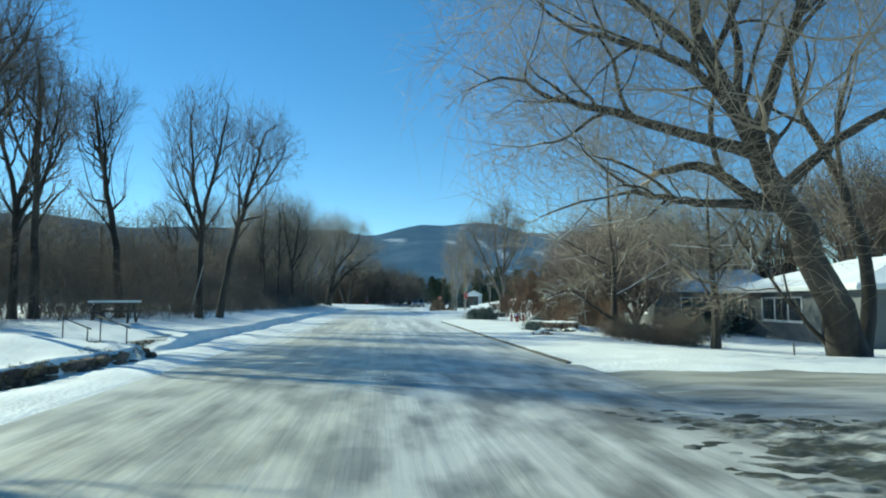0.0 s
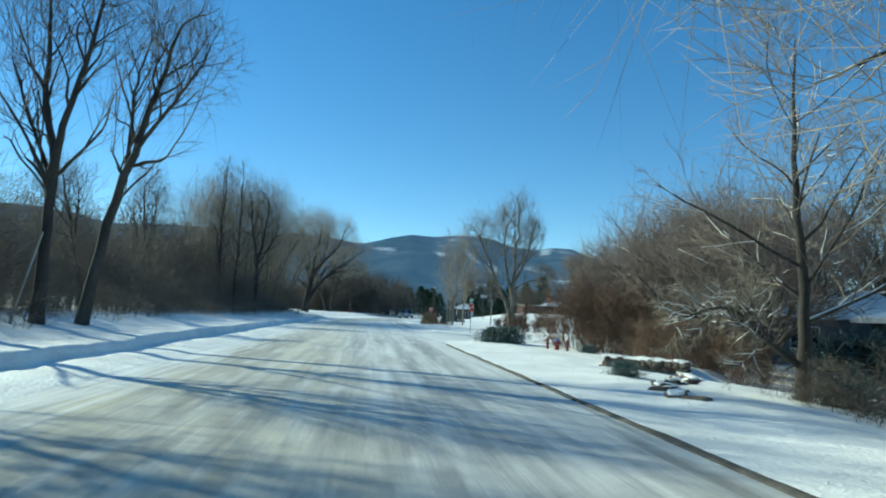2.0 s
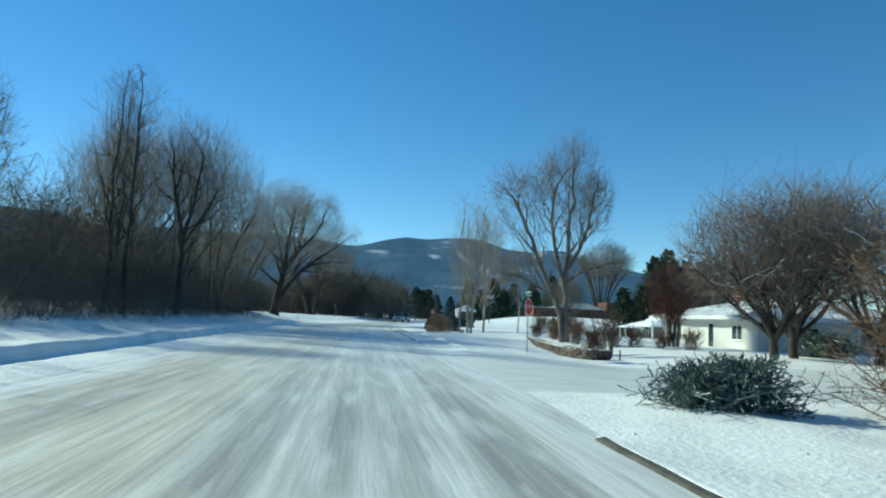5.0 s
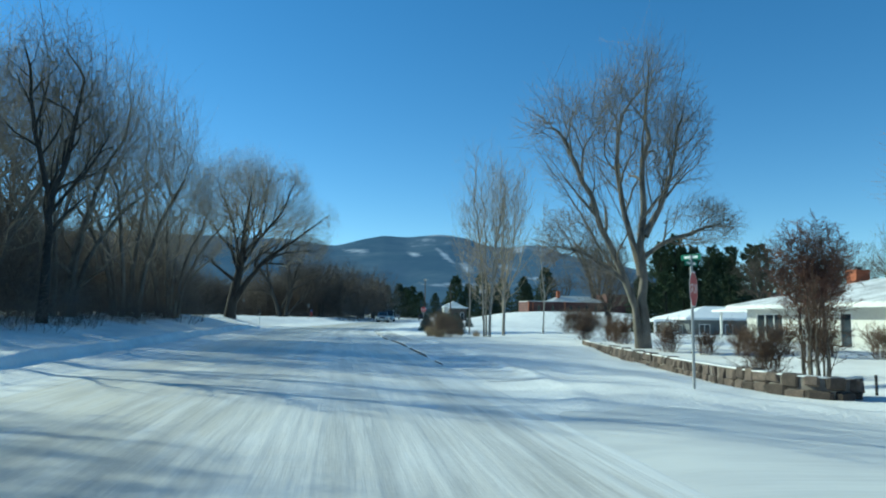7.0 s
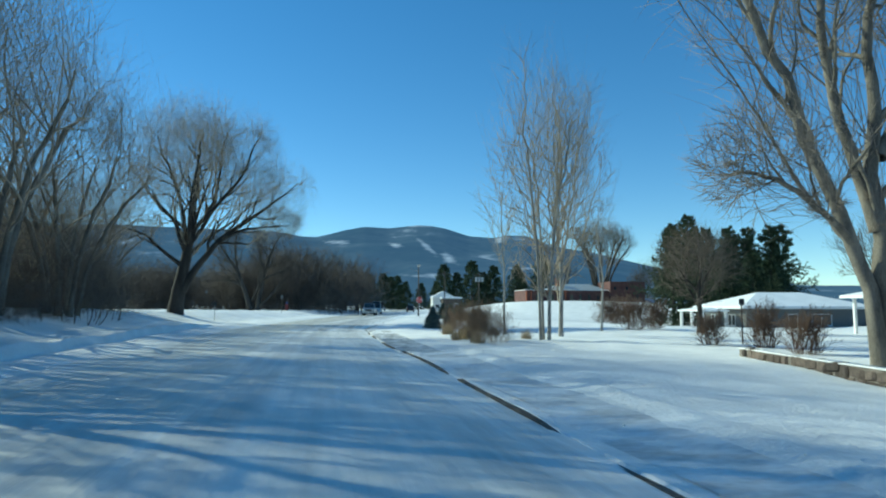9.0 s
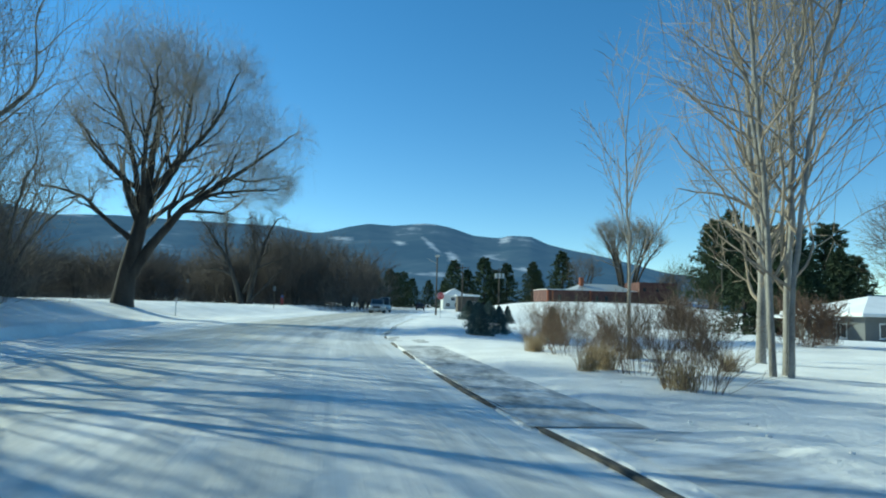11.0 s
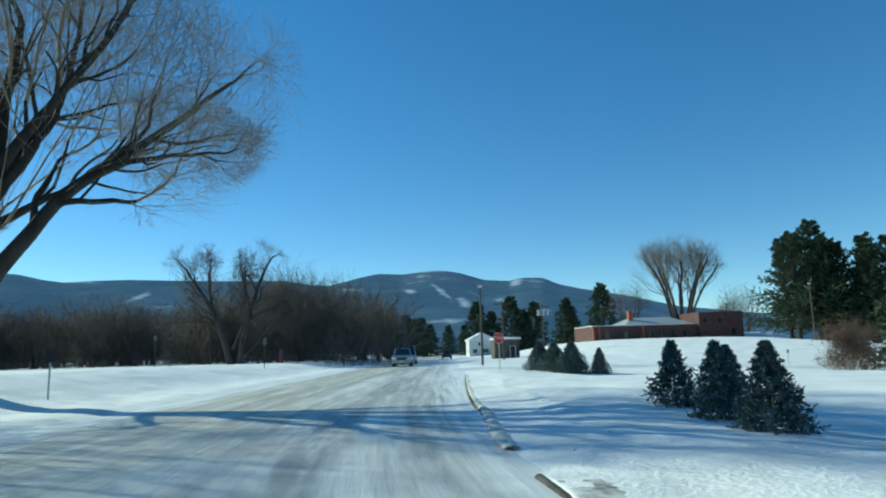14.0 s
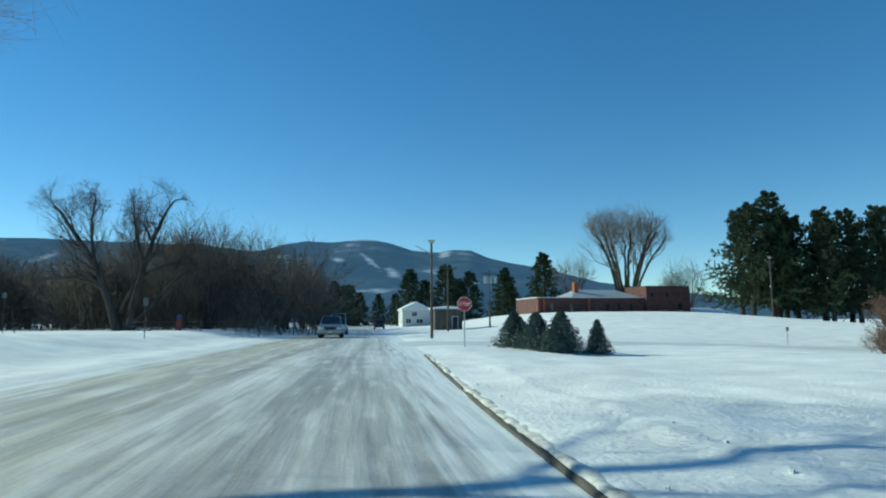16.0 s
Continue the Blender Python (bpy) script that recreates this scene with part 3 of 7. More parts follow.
    link(bp.outputs[0], b.inputs["Normal"])
    return m


PACKED = packed_snow("packed_snow")
PACKED_LIGHT = packed_snow("packed_light_snow", 0.65)
PACKED_DARK = packed_snow("packed_dark_slush", 0.25, (0.16, 0.16, 0.15, 1))
ROAD_S = np.array([-0.8, 0.0, 0.6, 1.5, 3, 4.7, 6.4, 8, 9.0, 9.65])
road = new("road", sheet("road", ROAD_S, Y_VALUES[(Y_VALUES > -60) & (Y_VALUES < 900)], lambda x, y: 0.03 * (1 - ((kerb_x(y) - x - 4.8) / 4.8) ** 2)))
road.data.materials.append(PACKED)
tagged(road, "road of packed snow with grey wheel streaks", "road", kind="structure")

for y0, y1 in KERBS:
    ys = np.arange(y0, y1 + 0.01, 0.5)
    prof = np.array([(0.05, -0.05), (0.047, 0.022), (0.04, 0.038), (0.03, 0.047), (-0.02, 0.049), (-0.032, 0.045), (-0.05, -0.05)])
    v = np.stack([np.stack([kerb_x(ys) - edge_in(ys) - p[0] * (1.7 if y1 < 60 else 1.0) + 0.012 * value_noise(ys / 1.3, ys * 0 + i, 4), ys, np.full_like(ys, p[1]) + 0.012 * value_noise(ys / 0.9, ys * 0 + i, 6) - 0.09 * covered(ys)], -1) for i, p in enumerate(prof)], 1)
    k = len(prof)
    i = (np.arange(len(ys) - 1)[:, None] * k + np.arange(k - 1)[None]).ravel()
    kerb = new("kerb", mesh_of("kerb", v, np.stack([i, i + k, i + k + 1, i + 1], -1), smooth=False))
    kerb.data.materials.append(KERB)
    tagged(kerb, "worn concrete kerb with snow along its top", "kerb", kind="structure")

ys = np.arange(112.5, 141.0, 0.12)
rows = []
for i, (off, up) in enumerate(((0.012, 0.03), (-0.03, 0.085), (-0.09, 0.1), (-0.16, 0.085), (-0.25, 0.03))):
    lump = np.clip(value_noise(ys / 0.22, ys * 0 + i * 0.6, 51) + 0.45 * value_noise(ys / 0.9, ys * 0, 52) + 0.5, 0.1, 1.2)
    rows.append(np.stack([kerb_x(ys) - edge_in(ys) - off + 0.02 * value_noise(ys / 0.3, ys * 0 + i, 53), ys, 0.03 + 0.7 * (up - 0.03) * lump], -1))
v = np.stack(rows, 1)
k = len(rows)
i = (np.arange(len(ys) - 1)[:, None] * k + np.arange(k - 1)[None]).ravel()
crust = new("kerb_snow", mesh_of("kerb_snow", v, np.stack([i, i + k, i + k + 1, i + 1], -1), smooth=False))
crust.data.materials.append(surface("gritty_snow", (0.22, 0.2, 0.16), (0.74, 0.72, 0.66), 5, 22, 0.8, 0.5, low=0.4, high=0.8))
tagged(crust, "crumbled gritty snow along the kerb's top", "snow", kind="structure")


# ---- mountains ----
def hazy_mountain_cover():
    m = bpy.data.materials.new("hazy_mountain_cover")
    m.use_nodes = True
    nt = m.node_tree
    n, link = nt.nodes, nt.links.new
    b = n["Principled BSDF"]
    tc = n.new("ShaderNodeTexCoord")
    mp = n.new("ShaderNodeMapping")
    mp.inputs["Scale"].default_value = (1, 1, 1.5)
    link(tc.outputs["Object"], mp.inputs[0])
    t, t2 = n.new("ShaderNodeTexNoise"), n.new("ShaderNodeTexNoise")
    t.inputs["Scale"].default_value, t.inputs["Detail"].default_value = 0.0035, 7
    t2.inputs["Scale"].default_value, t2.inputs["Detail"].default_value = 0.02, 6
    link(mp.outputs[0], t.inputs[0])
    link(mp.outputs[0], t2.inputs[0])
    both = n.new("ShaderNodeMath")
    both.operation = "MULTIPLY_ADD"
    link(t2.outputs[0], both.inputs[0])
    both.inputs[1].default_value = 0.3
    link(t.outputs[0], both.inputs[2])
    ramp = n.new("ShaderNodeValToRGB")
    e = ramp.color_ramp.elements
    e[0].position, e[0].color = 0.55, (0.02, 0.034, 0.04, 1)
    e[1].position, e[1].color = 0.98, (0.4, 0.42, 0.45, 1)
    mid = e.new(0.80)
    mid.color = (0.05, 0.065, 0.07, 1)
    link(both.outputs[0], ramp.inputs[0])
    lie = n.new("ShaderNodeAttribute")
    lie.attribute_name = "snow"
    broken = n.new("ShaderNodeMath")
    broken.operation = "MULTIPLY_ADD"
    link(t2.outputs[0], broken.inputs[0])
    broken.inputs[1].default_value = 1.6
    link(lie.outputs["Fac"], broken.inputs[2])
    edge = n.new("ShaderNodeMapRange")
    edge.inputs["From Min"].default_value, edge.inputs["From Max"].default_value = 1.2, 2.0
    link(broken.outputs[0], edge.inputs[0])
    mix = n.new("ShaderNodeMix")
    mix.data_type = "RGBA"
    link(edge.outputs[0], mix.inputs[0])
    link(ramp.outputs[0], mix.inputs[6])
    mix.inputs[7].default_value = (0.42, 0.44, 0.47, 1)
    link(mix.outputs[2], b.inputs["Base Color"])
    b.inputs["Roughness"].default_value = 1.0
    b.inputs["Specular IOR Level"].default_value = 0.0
    # blue emission paints the haze of distance; the ridge is no light source
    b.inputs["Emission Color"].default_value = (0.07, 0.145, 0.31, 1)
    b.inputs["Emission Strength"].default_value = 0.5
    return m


AZ = np.radians(np.concatenate([np.linspace(-75, -32, 90), np.linspace(-31.85, 24, 420), np.linspace(24.4, 75, 90)]))
RIDGE_AZ = [-75, -45, -33, -30, -28.4, -27, -25.8, -22.5, -16, -10, -7.4, -6.2, -5, -3.8, -2, 0.2, 2.9, 4.0, 5.4, 7.5, 9.2, 9.9, 10.8, 12.7, 14.2, 15.2, 16.2, 17.7, 19.5, 24, 35, 75]
RIDGE_EL = [6.0, 6.6, 7.0, 6.75, 6.4, 6.25, 6.4, 6.6, 6.6, 6.62, 6.2, 6.2, 6.5, 6.85, 7.2, 7.1, 7.4, 7.35, 7.1, 6.42, 6.28, 6.25, 6.48, 6.42, 5.75, 5.5, 5.25, 4.98, 4.6, 3.4, 1.8, 1.2]
fine_az = np.degrees(AZ)
el = np.interp(fine_az, RIDGE_AZ, RIDGE_EL)
ker = np.hanning(7)
el = np.convolve(np.pad(el, 3, mode="edge"), ker / ker.sum(), mode="valid")
D = np.linspace(1700, 3700, 70)
aa, dd = np.meshgrid(AZ, D)
f = (dd - 1700) / 2000
mx, my = dd * np.sin(aa) / 420, dd * np.cos(aa) / 420
spur = value_noise(mx, my, 3) * 0.6 + value_noise(mx * 2.3, my * 2.3, 5) * 0.3 + value_noise(mx * 5, my * 5, 8) * 0.12
zz = np.tan(np.radians(el))[None] * 3700 * np.clip(f, 0, 1) ** 1.15 * (1 + 0.22 * spur * (1 - f) * 2) 
mv = np.stack([dd * np.sin(aa), 110 + dd * np.cos(aa), zz - 6], -1).reshape(-1, 3)
i = (np.arange(len(D) - 1)[:, None] * len(AZ) + np.arange(len(AZ) - 1)[None]).ravel()
mountain = new("hazy_ridge", mesh_of("hazy_ridge", mv, np.stack([i, i + 1, i + len(AZ) + 1, i + len(AZ)], -1)))
# clearings, the flat summit and the bald slope by the notch hold snow: (bearing, height angle, half width, half height, lean)
seen_el = np.degrees(np.arctan2(zz - 6, dd))
snow = np.zeros_like(zz)
for a0, e0, wa, we, lean in ((2.7, 7.28, 2.5, 0.14, 0.0), (3.8, 5.3, 1.1, 0.3, -0.75), (0.8, 5.5, 0.7, 0.25, -0.1), (10.4, 6.0, 0.75, 0.4, 0.25), (5.6, 4.4, 0.9, 0.5, -0.5), (-4.4, 5.7, 1.3, 0.2, 0.0), (-21.8, 5.1, 1.1, 0.25, 0.4), (-26, 6.25, 2.0, 0.12, 0.0), (4.5, 2.8, 2.6, 0.25, 0.0), (12.4, 3.4, 1.2, 0.2, 0.0)):
    u, w = np.degrees(aa) - a0, seen_el - e0 - lean * (np.degrees(aa) - a0)
    snow = np.maximum(snow, np.exp(-(u / wa) ** 2 - (w / we) ** 2))
mountain.data.attributes.new("snow", "FLOAT", "POINT").data.foreach_set("value", snow.ravel().astype(np.float32))
mountain.data.materials.append(hazy_mountain_cover())
tagged(mountain, "distant forested mountain ridge with snow patches, glowing blue for haze", "mountain", kind="structure")

# ---- bare trees ----
BROOM = [dict(n=8, length=(0.3, 0.5), angle=(16, 34), start=0.25, seg=6, up=0.07, thin=0.5, k=4, wander=0.07, taper=0.4),
         dict(n=7, length=(0.4, 0.66), angle=(16, 38), start=0.2, seg=4, up=0.05, thin=0.5, k=3, least=0.015, wander=0.08),
         dict(n=5, length=(0.45, 0.75), angle=(16, 38), start=0.15, seg=3, up=0.03, thin=0.55, least=0.007),
         dict(n=4, length=(0.55, 0.95), angle=(16, 36), start=0.15, seg=1, up=0.02, thin=0.6, least=0.005, taper=0.2)]


def stems(seed, n, height, spread, r, foot=0.3, bow=0.15):
    """n stems that rise from about one foot and lean apart."""
    rng = random.Random(seed)
    out = []
    for k in range(n):
        a = 6.283 * (k + rng.random() * 0.6) / n
        d = spread * (0.35 + 0.65 * rng.random()) * height
        h = height * rng.uniform(0.82, 1.0) * (1.04 - 0.3 * (d / (spread * height)) ** 2)
        c, s = math.cos(a), math.sin(a)
        out.append((((foot * c, foot * s, -0.3), (foot * c + d * bow * c, foot * s + d * bow * s, h * 0.3), (d * 0.55 * c, d * 0.55 * s, h * 0.65), (d * c, d * s, h)), r * rng.uniform(0.75, 1.1), r * 0.12))
    return out


def put(name, meshes, x, y, label, size=1.0, turn=0.0, **kw):
    return plant(name, meshes, pose(x, y, on_ground(x, y), 0, 0, turn) @ Matrix.Scale(size, 4), label, **kw)


# old willow by the first side street
willow = forked_meshes("willow", 3, [
    (((0, 0, -0.4), (-1.1, -0.8, 1.9), (-2.2, -1.5, 3.8), (-3.7, -2.5, 5.66), (-5.2, -3.7, 7.2), (-6.5, -4.5, 8.9), (-7.4, -5.1, 10.5), (-8.2, -5.8, 13.4)), 0.62, 0.08),
    (((-5.0, -3.6, 7.0), (-7.9, -3.9, 7.7), (-9.8, -4.2, 8.2), (-11.65, -4.5, 8.6), (-13.4, -4.8, 9.2)), 0.2, 0.04),
    (((-3.4, -2.3, 5.4), (-6.6, -2.9, 5.5), (-8.3, -3.5, 5.6), (-9.8, -4.0, 5.7)), 0.19, 0.04),
    (((0.5, 0.3, -0.4), (1.0, 0.3, 3), (0.2, 0.4, 6.5), (-1.3, 0.4, 10), (-1.6, 0.4, 13)), 0.3, 0.05),
    (((-0.5, -0.2, 0.0), (-2.0, -0.2, 1.6), (-3.6, -0.6, 3.4), (-5.0, -1.0, 5.2)), 0.10, 0.02),
    (((-5.2, -3.7, 7.2), (-4.8, -4.6, 9.4), (-4.2, -5.6, 12), (-4.0, -6.2, 15)), 0.24, 0.05),
    (((-3.9, -2.7, 5.9), (-2.2, -3.8, 7.6), (0.2, -4.4, 8.8), (2.6, -4.6, 9.6)), 0.2, 0.04),
    (((-7.0, -4.9, 9.6), (-9.0, -5.0, 11.2), (-11.0, -5.4, 12.6), (-12.6, -6.0, 14.0)), 0.18, 0.04),
    (((-5.8, -4.1, 8.0), (-7.6, -4.6, 9.6), (-10.0, -4.6, 10.4), (-12.0, -4.4, 11.4)), 0.16, 0.04)],
    (2, 2, 3, 3, 2, 2), (-6.0, -4.0, 9.5), (9.5, 6.0, 8.0), shoots=6, first=0.3, up=0.02, spread=(24, 52), least=0.006, wander=0.15, trunk_sides=16, snow=0.35, wobble=0.006, decay=0.74)
put("willow_tree", willow, 15.4, 24.3, "huge old bare willow with a leaning furrowed trunk", bark=BARK, twig=TWIG_TAN)

SMALL = [dict(n=14, length=(0.34, 0.55), angle=(38, 65), start=0.25, seg=5, up=0.07, thin=0.42, k=4, wander=0.12),
         dict(n=8, length=(0.4, 0.65), angle=(28, 52), start=0.15, seg=4, up=0.04, thin=0.5, k=3, least=0.009, wander=0.14),
         dict(n=7, length=(0.42, 0.7), angle=(25, 48), start=0.15, seg=3, up=0.02, thin=0.55, least=0.0055),
         dict(n=4, length=(0.45, 0.8), angle=(20, 42), start=0.15, seg=1, up=0.0, thin=0.6, least=0.0045, taper=0.4)]
sapling = tree_meshes("yard_tree", 5, [(((0, 0, -0.4), (0.05, 0, 2), (-0.1, 0.1, 4.4), (0, 0.1, 7.2)), 0.2, 0.03)], SMALL, snow=0.2)
put("yard_tree", sapling, 10.7, 25.3, "young bare yard tree with a straight trunk", size=1.0, twig=TWIG_TAN)
frosty = tree_meshes("maple", 8, [(((0, 0, -0.4), (0.1, 0, 2.5), (0.0, 0.2, 5.5), (-0.1, 0.1, 9.2)), 0.18, 0.04), (((0, 0, 0.9), (-1.0, -0.3, 1.5), (-2.0, -0.5, 2.2), (-3.2, -0.6, 1.9)), 0.08, 0.02)], [dict(SMALL[0], n=18, length=(0.26, 0.46))] + SMALL[1:], snow=0.7)
put("maple_tree", frosty, 7.9, 29.9, "bare maple with snow caught on its limbs", twig=TWIG_TAN, bark=BARK)

# tall pair and others on the bank across the road
tall_a = forked_meshes("poplar_a", 11, [
    (((0, 0, -0.4), (0, 0, 2.6), (0, 0, 5.2), (-0.5, 0.2, 7.4), (-0.9, 0.3, 10.6)), 0.2, 0.05),
    (((0, 0, 4.9), (0.35, -0.2, 6.6), (0.9, -0.3, 8.6), (1.3, -0.3, 11.0)), 0.13, 0.04),
    (((0, 0, 4.6), (-0.7, 0.3, 5.8), (-1.4, 0.6, 7.0), (-2.0, 0.8, 8.4)), 0.08, 0.03)], (2, 2, 3, 3), (-0.1, 0, 9.3), (3.0, 2.6, 5.0), shoots=9, first=0.3, up=0.08, spread=(24, 48), least=0.007, wander=0.15)
tall_b = forked_meshes("poplar_b", 12, [
    (((0, 0, -0.4), (0.5, 0, 3.0), (1.2, 0.1, 6.0), (1.75, 0.2, 8.2), (2.4, 0.3, 10.8)), 0.2, 0.045),
    (((1.0, 0.05, 5.0), (0.9, 0.4, 6.6), (0.8, 0.6, 8.2), (1.0, 0.8, 10.0)), 0.09, 0.03),
    (((1.3, 0.1, 6.2), (2.2, -0.3, 7.2), (3.0, -0.5, 8.2), (3.7, -0.5, 9.4)), 0.08, 0.03)], (2, 2, 3, 3), (2.0, 0.2, 8.4), (2.8, 2.4, 4.6), shoots=9, first=0.3, up=0.08, spread=(24, 50), least=0.007, wander=0.15)
leader = forked_meshes("poplar_c", 13, [(((0, 0, -0.4), (0.1, 0, 4.0), (-0.1, 0.1, 8.5), (0.15, 0, 15.4)), 0.17, 0.02)], (2, 2, 3, 2), (0, 0, 10.5), (2.3, 2.3, 6.0), shoots=22, first=0.34, up=0.1, spread=(30, 52), least=0.008, wander=0.12, thick=0.55)
put("poplar_tree", tall_a, -13.4, 35.2, "tall bare forked poplar on the snowy bank", size=1.0)
put("poplar_tree", tall_b, -12.85, 36.7, "tall bare poplar leaning over the bank", size=1.0)
put("poplar_tree", tall_b, -16.6, 33.0, "tall bare poplar behind the brush", turn=150, size=1.08)
put("poplar_tree", tall_a, -19.5, 29.0, "tall bare poplar behind the brush", turn=200)
put("poplar_tree", tall_b, -22.0, 24.0, "tall bare poplar behind the brush", turn=80, size=1.15)
put("poplar_tree", leader, -21.8, 77.5, "tall slender bare poplar above the thicket", turn=40, size=0.98)
put("poplar_tree", leader, -19.0, 74.0, "tall slender bare poplar above the thicket", turn=170, size=0.9)
put("poplar_tree", tall_a, -26.4, 71.5, "forked bare poplar above the thicket", turn=100, size=1.0)
put("poplar_tree", tall_a, -20.0, 84.5, "forked bare poplar beside the willow grove", turn=250, size=1.1)
put("poplar_tree", leader, -23.5, 82.0, "tall slender bare poplar beside the willow grove", turn=300, size=0.95)
put("poplar_tree", tall_b, -21.0, 52.0, "slim bare poplar leaning over the thicket", turn=190, size=0.75)

for x, y, tn, sz in ((-16.5, 19.0, 10, 1.0), (-15.6, 13.0, 220, 0.95), (-18.4, 21.5, 70, 1.05), (-17.2, 27.0, 290, 0.95), (-14.6, 9.0, 160, 1.0)):
    put("poplar_tree", tall_b, x, y, "tall bare poplar on the bank beside the brush", turn=tn, size=sz)

# grove of upright willows
def splayed(seed, count, high, lean, r, foot):
    """Stems that rise from about one foot to the spring of a shared crown."""
    rg = random.Random(seed)
    out = []
    for k in range(count):
        a = 6.283 * (k + 0.5 * rg.random()) / count
        c, s, h, o = math.cos(a), math.sin(a), high * rg.uniform(0.8, 1.1), lean * high * rg.uniform(0.5, 1.1)
        out.append((((foot * c, foot * s, -0.4), (foot * c + 0.15 * o * c, foot * s + 0.15 * o * s, h * 0.35), (foot * c + 0.5 * o * c, foot * s + 0.5 * o * s, h * 0.7), (foot * c + o * c, foot * s + o * s, h)), r * rg.uniform(0.75, 1.15), r * 0.42))
    return out


grove_kinds = [forked_meshes("grove_%d" % k, 20 + k, splayed(20 + k, 6, 8.2, 0.34, 0.16, 0.7), (2, 2, 3, 3, 2), (0, 0, 8.6), (5.6, 5.6, 7.4), shoots=5, first=0.24, up=0.1, spread=(20, 46), least=0.0055, split=True, trunk_sides=7, wander=0.14, thick=0.62) for k in range(3)]
rng = random.Random(4)
for x, y, sz in ((-24.4, 86.5, 1.04), (-23.6, 92.5, 1.1), (-22.2, 98.5, 1.14), (-21.6, 104.4, 0.96), (-30.0, 94.5, 1.1), (-27.2, 113.6, 0.74), (-26.8, 119.6, 0.76), (-25.6, 109.2, 0.6)):
    put("willow_clump", grove_kinds[rng.randrange(3)], x, y, "tall spreading clump of bare grey willows", size=sz, turn=rng.uniform(0, 360), bark=BARK_GREY, twig=TWIG_TAN, group="willow grove")

# great cottonwood at the bend
TOP, EAST, WEST = ((1.5, 0, 12.6), (5.4, 6.6, 6.8)), ((6.4, 0, 9.8), (5.2, 5.6, 4.6)), ((-2.6, 0, 9.6), (3.8, 5.4, 4.6))
great = forked_meshes("great_cottonwood", 31, [
    (((0, 0, -0.5), (0.35, 0, 2.5), (0.95, 0, 5.5), (1.15, 0.1, 7.8), (1.5, 0.2, 12.5)), 0.62, 0.11, *TOP),
    (((0.95, 0, 5.3), (0.6, -0.5, 8.0), (0.1, -0.8, 10.4), (-1.5, -1.0, 14.2)), 0.22, 0.06, *TOP),
    (((1.1, 0, 6.8), (2.1, 0.5, 8.4), (2.9, 0.9, 10.6), (3.2, 1.2, 14.4)), 0.2, 0.06, *TOP),
    (((1.1, 0, 6.9), (3.2, -0.9, 8.9), (5.2, -1.3, 11.2), (6.4, -1.4, 14.0)), 0.19, 0.055, (5.4, -1, 12.4), (3.8, 4, 5.0)),
    (((0.5, 0, 2.0), (1.7, 0.1, 4.0), (3.4, 0.2, 6.2), (6.2, 0.4, 8.4), (9.0, 0.4, 10.4)), 0.34, 0.06, *EAST),
    (((3.2, 0.2, 6.0), (5.0, -0.6, 6.9), (7.0, -0.9, 7.3), (9.0, -0.9, 7.4)), 0.15, 0.04, (8.0, -0.8, 7.6), (3.2, 3.0, 2.0)),
    (((0.3, 0, 4.2), (-1.2, -0.3, 5.4), (-2.6, -0.6, 6.7), (-4.6, -0.8, 7.2)), 0.17, 0.045, (-3.6, -0.6, 7.4), (3.4, 3.0, 2.2)),
    (((0.85, 0, 5.8), (-0.6, 0.5, 8.0), (-2.2, 0.8, 9.8), (-3.8, 1.0, 11.8)), 0.17, 0.05, *WEST),
    (((1.0, 0, 5.6), (1.5, -1.9, 8.4), (2.2, -3.2, 11.0), (2.8, -4.0, 13.4)), 0.18, 0.05, (2.2, -3, 12), (4.4, 3.4, 5)),
    (((1.0, 0, 5.8), (0.9, 2.0, 8.4), (1.2, 3.4, 11.0), (1.4, 4.8, 13.0)), 0.18, 0.05, (1.4, 3.6, 11.4), (4.6, 4.2, 5.6)),
    (((0.9, 0, 5.0), (2.2, 2.0, 6.8), (3.8, 4.0, 8.6), (5.0, 5.6, 10.4)), 0.16, 0.045, (4.6, 4.6, 9.6), (4.2, 3.6, 3.6))],
    (2, 2, 3, 3, 3, 2), shoots=6, first=0.28, up=0.05, spread=(20, 46), least=0.005, wander=0.13, trunk_sides=16, decay=0.8, thick=0.6, wood_gens=2)
put("cottonwood_tree", great, -22.5, 125.2, "great bare cottonwood with a broad fan crown", bark=BARK, twig=TWIG_TAN)

